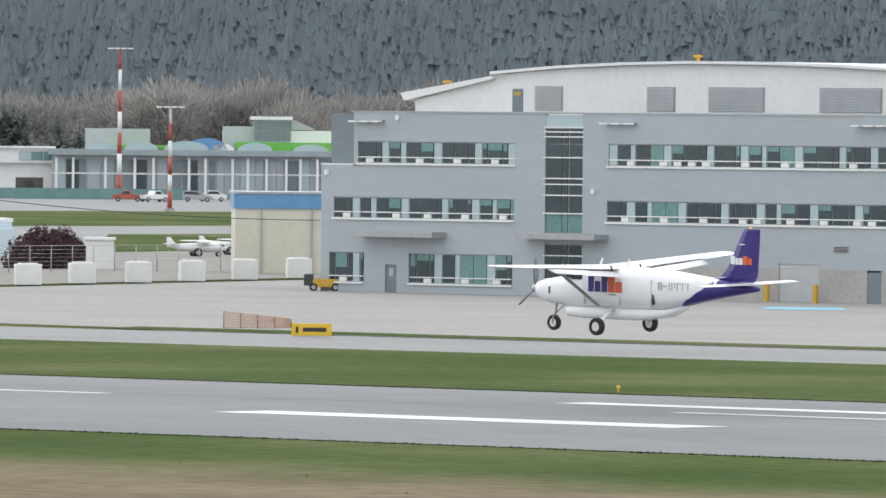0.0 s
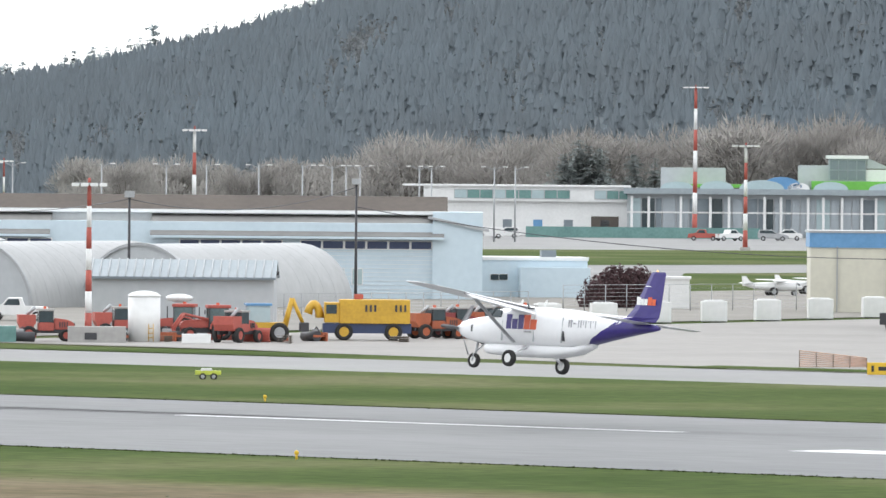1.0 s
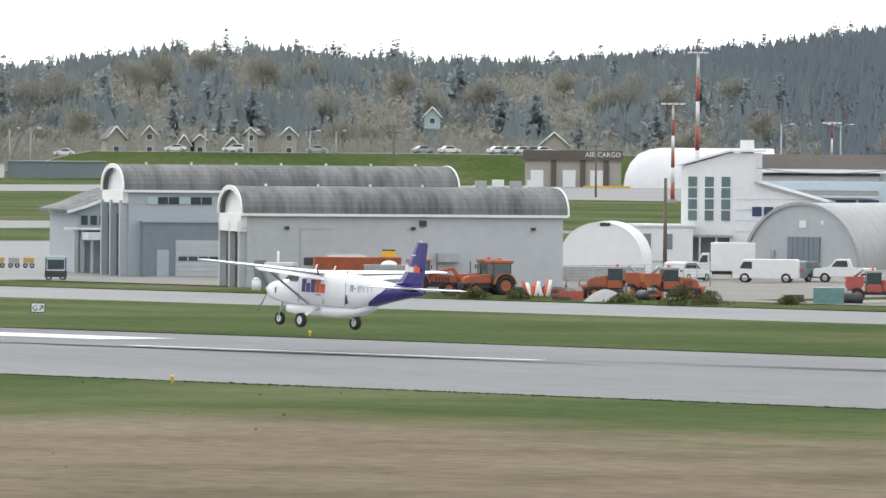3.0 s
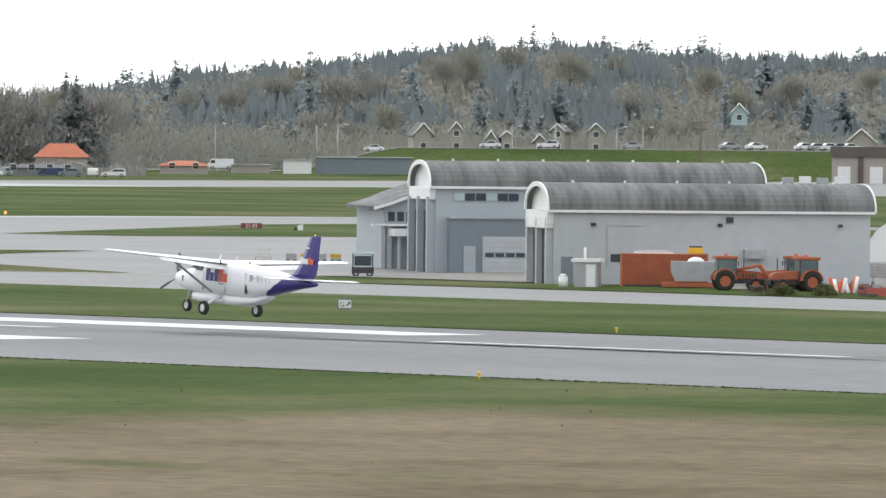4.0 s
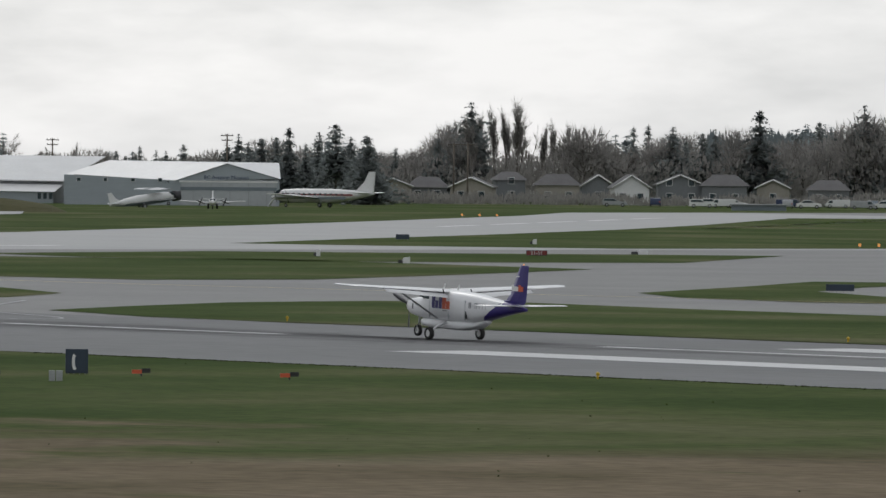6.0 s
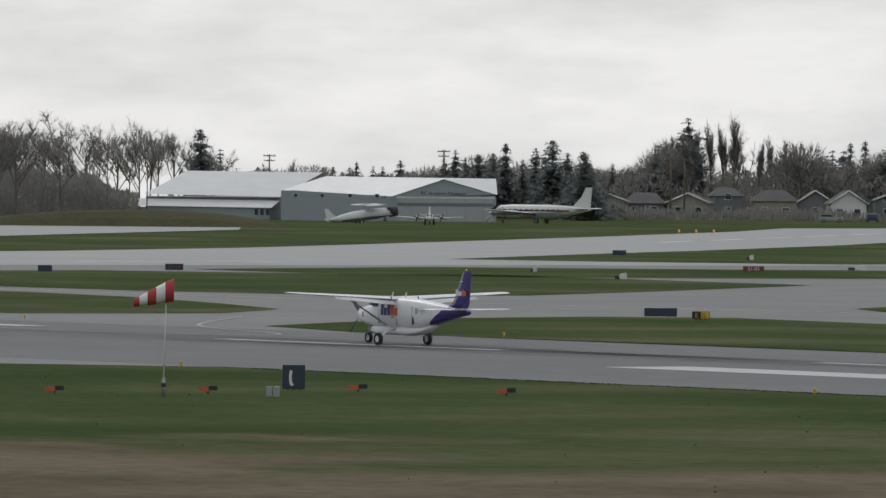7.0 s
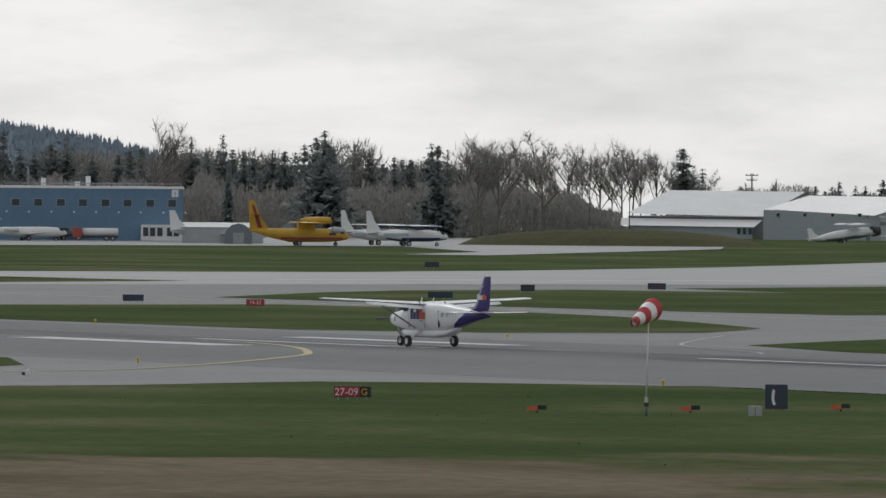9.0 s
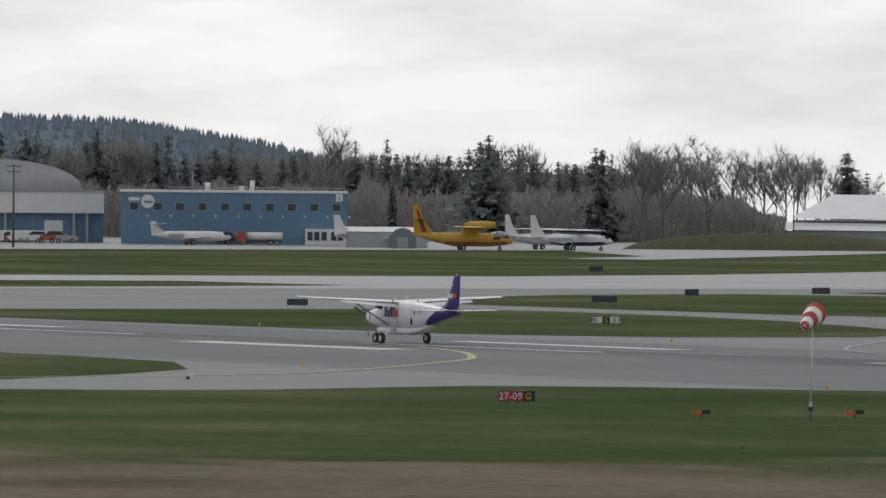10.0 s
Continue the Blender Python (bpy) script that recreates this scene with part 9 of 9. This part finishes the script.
def airframe(name, m, label, L, r, paint, wing_span, wing_chord, wing_x, wing_z, fin_h, wing_paint=None, high=False, belly=None, fin_paint=None, nose=0.12, tail_up=0.35, stab_z=None, gear=0.6, group="parked aircraft"):
    """A parked aircraft pointing along local -x (nose to the left), built from a lofted body, wings, fin and tailplane."""
    p = thing(name, m, label, "aircraft", group)
    zc = gear + r
    n = 18
    secs = [(0.0, 0.1, -0.25), (0.03, 0.45, -0.15), (nose, 0.85, 0), (0.25, 1.0, 0), (0.6, 1.0, 0.0), (0.78, 0.72, tail_up * 0.4), (0.92, 0.36, tail_up * 0.8), (1.0, 0.12, tail_up)]
    bm = bmesh.new()
    loft(bm, [[Vector((-L / 2 + u * L, r * k * math.cos(a), zc + r * dz + r * k * math.sin(a))) for a in (2 * math.pi * i / n for i in range(n))] for u, k, dz in secs])
    if belly:
        for f in bm.faces:
            if f.calc_center_median().z < zc - 0.4 * r:
                f.material_index = 1
    part("fuselage", bm, (paint, belly or paint), p)
    for s in (-1, 1):
        bm = bmesh.new()
        x0 = -L / 2 + wing_x * L
        loft(bm, [foil(-x0, wing_chord, 0.13, 0, wing_z), foil(-x0 - 0.25 * wing_chord, wing_chord * 0.55, 0.11, s * wing_span / 2, wing_z + wing_span * (0.0 if high else 0.03))])
        for v in bm.verts:
            v.co.x = -v.co.x
        part("wing", bm, wing_paint or paint, p)
        bm = bmesh.new()
        sz = zc + r * tail_up + 0.1 if stab_z is None else stab_z
        loft(bm, [foil(-(L / 2 - 0.13 * L), 0.11 * L, 0.1, 0, sz, lift=0), foil(-(L / 2 - 0.10 * L), 0.065 * L, 0.1, s * wing_span * 0.17, sz + 0.1, lift=0)])
        for v in bm.verts:
            v.co.x = -v.co.x
        part("tailplane", bm, wing_paint or paint, p)
    bm = bmesh.new()
    zt = zc + r * tail_up
    prism(bm, [(L * 0.30, zt), (L * 0.41, zt + fin_h * 0.55), (L * 0.455, zt + fin_h), (L * 0.51, zt + fin_h), (L * 0.495, zt - 0.1)], "y", -0.12, 0.12)
    part("fin", bm, fin_paint or paint, p)
    bm = bmesh.new()
    tube(bm, (-L * 0.36, 0, 0.3), (-L * 0.36, 0, zc), 0.07, n=6)
    part("nose_leg", bm, M_STEEL, p)
    wheel("nose_wheel", p, -L * 0.36, 0, 0.3, 0.2, n=12)
    for s in (-1, 1):
        bm = bmesh.new()
        tube(bm, (L * 0.02, s * r * 1.1, 0.4), (L * 0.02, s * r * 0.5, zc), 0.09, n=6)
        part("main_leg", bm, M_STEEL, p)
        wheel("main_wheel", p, L * 0.02, s * r * 1.15, 0.42, 0.3, n=14)
    bm = bmesh.new()
    prism(bm, [(-L / 2 + L * 0.055, zc + r * 0.25), (-L / 2 + L * 0.10, zc + r * 0.25), (-L / 2 + L * 0.115, zc + r * 0.85), (-L / 2 + L * 0.09, zc + r * 0.75)], "y", -r * 0.72, r * 0.72)
    part("windscreen", bm, M_GLASS, p)
    return p


def nacelle(p, x, y, z, L, r, m, prop=True):
    bm = bmesh.new()
    loft(bm, [[Vector((x + u * L, y + r * k * math.cos(a), z + r * k * math.sin(a))) for a in (2 * math.pi * i / 14 for i in range(14))] for u, k in ((-0.5, 0.35), (-0.45, 0.85), (-0.2, 1), (0.2, 0.9), (0.5, 0.35))])
    e = part("engine", bm, m, p)
    if prop:
        for k in range(4):
            a = math.pi * k / 2 + 0.4
            bm = bmesh.new()
            tube(bm, (x - 0.52 * L, y, z), (x - 0.52 * L, y + 1.5 * r * math.cos(a) * 1.6, z + 1.5 * r * math.sin(a) * 1.6), 0.1, 0.06, 4)
            part("blade", bm, M_DARK, e)


# white airliner with red line, nose to the left
v = airframe("airliner", spot(56.50, 1621, -38), "old white airliner with red cheat line and shade painted along its belly", 21.0, 1.15, M_WHITE, 24, 3.2, 0.36, 1.5, 3.6, M_WHITE, belly=M_WHITE, gear=0.75, group="museum aircraft")
for s in (-1, 1):
    # shade low on the white fuselage, painted as a slate band
    boxes("belly_band", [(-8.5, 5.5, s * 1.08, s * 1.15, 1.35, 1.75)], M_SLATE, v, "dark band painted for the shade below")
    boxes("cheat_line", [(-9.6, 7.0, s * 1.13, s * 1.18, 1.95, 2.2)], M_MAROON, v, "dark red cheat line")
    for k in range(12):
        boxes("cabin_window", [(-7.5 + 1.1 * k, -7.1 + 1.1 * k, s * 1.12, s * 1.19, 1.98, 2.3)], M_GLASS, v)
for y in (-4.2, -7.2, 4.2, 7.2):
    nacelle(v, -2.3, y, 1.75, 3.4, 0.42, M_STEEL)
bm = bmesh.new()
tube(bm, (-10.2, -1.2, 0.0), (-8.8, -1.2, 1.9), 0.16, n=5)
part("boarding_steps", bm, M_WHITE, v)
# tail-dragging biplane transport
a_ = airframe("biplane", spot(57.52, 1590, 200) @ pose(0, 0, -0.2, 0, 8, 0), "silver-white single-engined transport biplane with dark belly", 11.5, 0.85, M_WHITE, 15, 2.2, 0.24, 2.9, 1.9, M_STEEL, high=True, belly=M_SLATE, gear=0.55, tail_up=-0.1, group="museum aircraft")
bm = bmesh.new()
for s in (-1, 1):
    loft(bm, [foil(3.3, 1.7, 0.12, 0, 1.0), foil(3.2, 1.4, 0.1, s * 6.5, 1.25)])
for vv in bm.verts:
    vv.co.x = -vv.co.x
part("lower_wing", bm, M_STEEL, a_)
bm = bmesh.new()
tube(bm, (-6.2, 0, 1.3), (-5.0, 0, 1.35), 0.75, 0.85, 16)
part("engine_cowl", bm, M_DARK, a_)
# small white twin facing the viewer
t_ = airframe("twin_aircraft", spot(57.13, 1570, 90), "small white low-wing twin facing the runway", 9.5, 0.6, M_WHITE, 10.5, 1.8, 0.35, 0.95, 1.5, gear=0.55, group="museum aircraft")
for y in (-1.9, 1.9):
    nacelle(t_, -1.9, y, 1.1, 2.2, 0.3, M_WHITE)
# yellow water bomber
y_ = airframe("water_bomber", spot(60.64, 1446, 192), "yellow high-wing amphibious water bomber with red trim", 14.8, 1.0, M_YELLOW, 20, 2.6, 0.34, 3.35, 4.3, M_YELLOW, high=True, belly=M_YELLOW, gear=0.55, tail_up=0.75, stab_z=4.5)
for s in (-1, 1):
    boxes("flank_line", [(-6.2, 3.0, s * 0.97, s * 1.03, 0.95, 1.25)], M_MAROON, y_, "dark red flank line")
    boxes("number_bar", [(-5.2, -4.2, s * 0.9, s * 1.02, 1.6, 1.9)], M_DARK, y_)
    bm = bmesh.new()
    prism(bm, [(5.5, 2.6), (6.2, 2.6), (7.1, 5.9), (6.75, 5.9)], "y", s * 0.12, s * 0.16)
    part("fin_stripe", bm, M_MAROON, y_, "dark red fin stripe")
    nacelle(y_, -2.4, s * 2.6, 3.7, 3.6, 0.56, M_YELLOW)
boxes("pylon", [(-2.2, 0.3, -0.45, 0.45, 2.3, 3.4)], M_YELLOW, y_)
bm = bmesh.new()
bmesh.ops.create_uvsphere(bm, u_segments=16, v_segments=9, radius=1, matrix=Matrix.Translation((-5.3, 0, 2.2)) @ Matrix.Diagonal((1.5, 0.95, 0.6, 1)))
part("cockpit_cover", bm, M_STEEL, y_, "grey cover over the cockpit")
# twin-engined floatplane trio beside it
for turn, dist, yaw, bel, fin, label, L in ((60.02, 1450, 205, M_NAVY, M_WHITE, "white and dark blue twin-engined utility aircraft", 13.0), (60.2, 1466, 212, M_WHITE, M_WHITE, "white twin-engined utility aircraft behind another", 12.0)):
    q = airframe("utility_twin", spot(turn, dist, yaw), label, L, 0.85, M_WHITE, 17, 1.9, 0.34, 3.0, 3.3, M_WHITE, high=True, belly=bel, fin_paint=fin, gear=0.7)
    for s in (-1, 1):
        nacelle(q, -2.2, s * 2.6, 2.9, 2.4, 0.35, M_NAVY)
        boxes("flank_bar", [(0.2, 4.2, s * 0.83, s * 0.87, 1.5, 1.9)], M_FROST, q, "pale flank lettering bar")
# white business jet
j_ = airframe("business_jet", spot(62.2, 1498, 208), "white business jet parked before the blue building", 13.5, 0.8, M_WHITE, 13, 1.8, 0.45, 0.95, 2.0, gear=0.55, tail_up=0.3, stab_z=3.2)
for s in (-1, 1):
    nacelle(j_, 3.2, s * 1.15, 1.75, 2.6, 0.38, M_WHITE, prop=False)
h_ = airframe("grey_aircraft", spot(62.0, 1512, 208), "dark grey aircraft half hidden behind the jet", 9.0, 0.7, M_SLATE, 11, 1.5, 0.4, 1.9, 1.2, high=True)
# a further white tail behind the small barn
w_ = airframe("white_airliner", spot(61.1, 1480, 195), "white aircraft with tall fin behind the small barn", 15.0, 1.0, M_WHITE, 14, 2, 0.4, 1.2, 3.0, gear=0.5)
for turn, dist, yaw in ((42.30, 912, 25), (42.11, 926, 20)):
    q = airframe("light_aircraft", spot(turn, dist, 180 + yaw), "small white light aircraft parked on the grass", 6.0, 0.42, M_WHITE, 8.5, 1.3, 0.3, 1.45, 0.8, high=True, gear=0.45, group="parked light aircraft")


# ---- blue workshop row ----
def workshops():
    b = thing("workshop_building", spot(61.96, 1515), "blue clad two-storey workshop with small square windows", "building")
    k = 0.0856

    def X(px):
        return (px - 413) * k

    def Z(py):
        return (437 - py) * k
    boxes("wall", [(X(214), X(614), 0, 18, 0, Z(345))], M_BLUE, b)
    boxes("parapet", [(X(212), X(616), -0.15, 18.1, Z(345), Z(341))], M_WHITE, b)
    boxes("base", [(X(540), X(640), -1.4, 0, 0, Z(408))], M_WHITE, b, "white ground-floor front")
    for px in (237, 279, 318, 358, 398, 437, 477, 516, 556, 595):
        w = boxes("window", [(X(px - 8), X(px + 8), -0.06, 0.02, Z(377), Z(363))], M_STEEL, b)
        boxes("pane", [(X(px - 7), X(px + 7), -0.1, -0.05, Z(376), Z(364))], M_GLASS, w)
        boxes("wall_lamp", [(X(px + 22), X(px + 25), -0.15, 0, Z(388), Z(385))], M_WHITE, b)
    for px in (548, 560, 573, 590, 602):
        boxes("pane", [(X(px - 4), X(px + 5), -1.5, -1.38, Z(428), Z(413))], M_GLASS, b)
    bm = bmesh.new()
    tube(bm, (X(261), -0.12, Z(361)), (X(261), 0.02, Z(361)), 12 * k, n=24)
    part("round_sign", bm, M_WHITE, b, "round white sign with a blue arc")
    boxes("arc", [(X(255), X(270), -0.16, -0.1, Z(364), Z(360))], M_BLUEPAINT, b)
    boxes("plate", [(X(227), X(247), -0.1, 0.0, Z(360), Z(354))], M_WHITE, b)
    boxes("number_plate", [(X(594), X(606), -0.1, 0.0, Z(359), Z(346))], M_WHITE, b)
    words("lettering", "1", 0.9, pose(X(600), -0.12, Z(357)) @ UP, M_NAVY, b)
    for px, h in ((367, 14), (427, 8), (446, 18)):
        bm = bmesh.new()
        tube(bm, (X(px), 6, Z(345)), (X(px), 6, Z(341) + h * k), 0.38, n=10)
        part("roof_stack", bm, M_WHITE, b)
    bars("roof_rail", [((X(300), 2, Z(336)), (X(610), 2, Z(336))), ((X(340), 2, Z(345)), (X(340), 2, Z(308)))] + [((X(px), 2, Z(345)), (X(px), 2, Z(335))) for px in (300, 350, 400, 450, 500, 550, 610)], 0.07, M_STEEL, b)
    c = thing("hangar", spot(63.05, 1530), "white-fronted hangar with large silver curved roof", "hangar")
    boxes("front", [(-13, 9.3, 0, 20, Z(384), Z(346))], M_WHITE, c, "white upper front")
    boxes("lower_front", [(-13, 9.2, 1.0, 20, 0, Z(384))], M_BLUE, c)
    boxes("front_trim", [(-13, 9.5, -0.2, 0.1, Z(346), Z(343))], M_STEEL, c)
    boxes("doorway", [(0.2, 3.0, 0.9, 1.02, 0, 3.4)], M_WHITE, c)
    for x in (-10, -6, 4.5, 6.5):
        boxes("column", [(x, x + 0.4, 0.2, 0.6, 0, Z(384))], M_STEEL, c)
    bm = bmesh.new()
    n = 20
    arc = [(-9 + 15 * math.cos(math.pi * i / n), Z(344) + 4.9 * math.sin(math.pi * i / n) ** 0.9) for i in range(n + 1)]
    prism(bm, arc, "y", 6, 34)
    for f in bm.faces:
        f.smooth = True
    part("roof", bm, M_QUON, c, "silver curved metal roof")
    f = thing("fuel_truck", spot(61.8, 1508, 180), "white and blue tanker truck with red cab", "truck")
    bm = bmesh.new()
    tube(bm, (-3.2, 0, 1.35), (2.2, 0, 1.35), 0.62, n=18)
    part("tank", bm, M_WHITE, f)
    boxes("tank_stripe", [(-3.1, 2.1, -0.66, -0.6, 1.1, 1.35)], M_BLUEPAINT, f)
    boxes("cab", [(2.3, 3.7, -0.95, 0.95, 0.5, 2.0)], M_RED, f, bevel=0.08)
    boxes("chassis", [(-3.2, 3.6, -0.5, 0.5, 0.45, 0.72)], M_DARK, f)
    for x in (-2.4, -1.4, 2.8):
        for s in (-1, 1):
            wheel("wheel", f, x, s * 0.8, 0.42, 0.3, n=12)
    for turn, paint, style in ((63.28, M_WHITE, "van"), (63.2, M_WHITE, "van"), (63.12, M_WHITE, "suv"), (63.02, M_RED, "suv"), (63.32, M_RED, "sedan"), (62.94, M_STEEL, "suv"), (62.5, M_WHITE, "pickup"), (61.2, M_SLATE, "suv")):
        car("parked_car", spot(turn, 1520, tree_rnd.choice((0, 180, 20))), 4.9, 1.9, 1.9, paint, "vehicle parked before the blue workshops", style, "cars by the workshops")
    g = thing("barn", spot(60.99, 1465), "small dark-fronted barn with rounded grey roof", "barn")
    bm = bmesh.new()
    prism(bm, [(-2.0, 0), (-2.0, 1.8), (-1.0, 2.8), (0, 3.05), (1.0, 2.8), (2.0, 1.8), (2.0, 0)], "y", 0, 8)
    part("wall", bm, M_SLATE, g)
    boxes("door", [(-0.8, 0.8, -0.06, 0.02, 0, 1.7)], M_STEEL, g)
    t = thing("low_shed", spot(61.08, 1478), "long low pale metal shed behind the barn", "shed")
    boxes("wall", [(-6, 6, 0, 5, 0, 2.4)], M_GREYWALL2, t)
    bm = bmesh.new()
    prism(bm, [(-0.2, 2.4), (2.5, 3.1), (5.2, 2.4)], "x", -6.1, 6.1)
    part("roof", bm, M_WHITE, t)


workshops()


# ---- rubber streaks and tufts along the runway ----
streak_rnd = random.Random(40)
for k in range(34):
    x = streak_rnd.uniform(-700, -330)
    y = 327 + streak_rnd.choice((-2.2, 2.0, 0.4)) + streak_rnd.gauss(0, 2.2)
    bm = bmesh.new()
    L, w = streak_rnd.uniform(25, 80), streak_rnd.uniform(0.25, 0.9)
    n = 10
    lo = [bm.verts.new((x + L * i / n, y - w * math.sin(math.pi * (i + 0.3) / (n + 0.6)), 0.041)) for i in range(n + 1)]
    hi = [bm.verts.new((x + L * i / n, y + w * math.sin(math.pi * (i + 0.3) / (n + 0.6)), 0.041)) for i in range(n + 1)]
    for i in range(n):
        bm.faces.new((lo[i], lo[i + 1], hi[i + 1], hi[i]))
    tagged(part("rubber_streak", bm, M_RUBBER), "dark streak of tyre rubber on the runway", "marking", "rubber streaks", "structure")


def tufts():
    rnd = random.Random(50)
    verts, faces = [], []

    def tuft(x, y, s):
        for _ in range(6):
            a = rnd.uniform(0, 6.28)
            dx, dy = math.cos(a) * s * rnd.uniform(0.4, 1.4), math.sin(a) * s * rnd.uniform(0.4, 1.4)
            b0 = len(verts)
            verts.extend([(x - dy * 0.5, y + dx * 0.5, 0), (x + dy * 0.5, y - dx * 0.5, 0), (x + dx, y + dy, s * rnd.uniform(0.5, 1.0))])
            faces.append((b0, b0 + 1, b0 + 2))

    for _ in range(2600):
        tuft(rnd.uniform(-460, -190), 285.9 + rnd.gauss(0, 0.2), rnd.uniform(0.03, 0.09))
    for _ in range(2200):
        tuft(rnd.uniform(-460, -190), 347.4 + rnd.gauss(0, 0.2), rnd.uniform(0.03, 0.09))
    for _ in range(120):
        x = rnd.uniform(-460, -180)
        tuft(x, rnd.uniform(195, 284), rnd.uniform(0.03, 0.08))
    for _ in range(120):
        tuft(rnd.uniform(-520, -250), rnd.uniform(349, 400), rnd.uniform(0.04, 0.1))
    me = bpy.data.meshes.new("grass_tufts")
    me.from_pydata(verts, [], faces)
    me.materials.append(M_TUFT)
    tagged(new("grass_tufts", me), "scattered dark grass tufts along the runway edges", "grass", kind="stuff")


tufts()


# ---- what moves ----
# seconds, x and height of the main wheels, bank, nose-up pitch, yaw
FLIGHT = (
    (0.0, -274.4, 3.28, -2.0, 1.0, 0.0), (0.5, -294.3, 2.88, 2.3, 1.0, 0.0), (1.0, -313.7, 2.55, 6.6, 0.8, 0.0), (1.5, -332.7, 2.05, 6.5, 0.9, -0.3),
    (2.0, -351.0, 1.47, 6.0, 2.0, -0.8), (2.2, -358.2, 1.35, 5.2, 2.4, -1.0), (3.3, -396.2, 1.11, 2.2, 1.6, -1.5), (3.5, -402.8, 1.04, 2.4, 1.9, -1.6),
    (4.0, -419.4, 0.92, 2.6, 2.6, -1.6), (4.5, -435.9, 0.78, 3.8, 3.3, -1.6), (5.0, -451.8, 0.47, 3.5, 3.6, -1.2), (5.5, -467.4, 0.10, 2.6, 3.6, -1.0),
    (5.7, -473.5, 0.045, 1.2, 3.0, -1.0), (6.2, -488.6, 0.04, 0.3, 1.6, -0.7), (6.8, -506.0, 0.04, 0.0, 0.7, -0.4), (7.0, -511.6, 0.04, 0.0, 0.6, -0.2),
    (7.5, -525.4, 0.04, 0.0, 0.3, 0.0), (8.0, -539.4, 0.04, 0.0, 0.3, 0.4), (8.5, -553.2, 0.04, 0.0, 0.1, 0.6), (9.0, -566.7, 0.04, 0.0, 0.0, 0.7),
    (9.5, -579.7, 0.04, 0.0, 0.0, 0.8), (10.0, -592.5, 0.04, 0.0, 0.0, 0.8))


SOCK_TILT = (0, -4, 2, 5, 0, -6, -2, 3)
SOCK_TURN = (2, 4, 3, 5, 4, 2, 3, 5, 4, 6, 5, 4, 3, 4, 2, 3, 4, 5, 6, 5, 3, 4, 5, 4, 6, 8, 10, 8, 2, 5, 18, 40, 66, 78, 82, 74, 62, 42, 34, 52, 72)


def motions():
    walk(aircraft, [(t, pose(x, 328.75, z, bank, -pitch, 180 + yaw)) for t, x, z, bank, pitch, yaw in FLIGHT])
    walk(propeller, [(k / FPS, pose(4.83, 0, 1.77, 81.0 * k, 0, 0)) for k in range(int(10 * FPS) + 1)])
    walk(sock, [(0.25 * k, pose(0.08, 0, 5.1, 0, SOCK_TILT[k % 8], SOCK_TURN[k % len(SOCK_TURN)])) for k in range(41)])
    for car, row in TRAFFIC:
        walk(car, row)


motions()
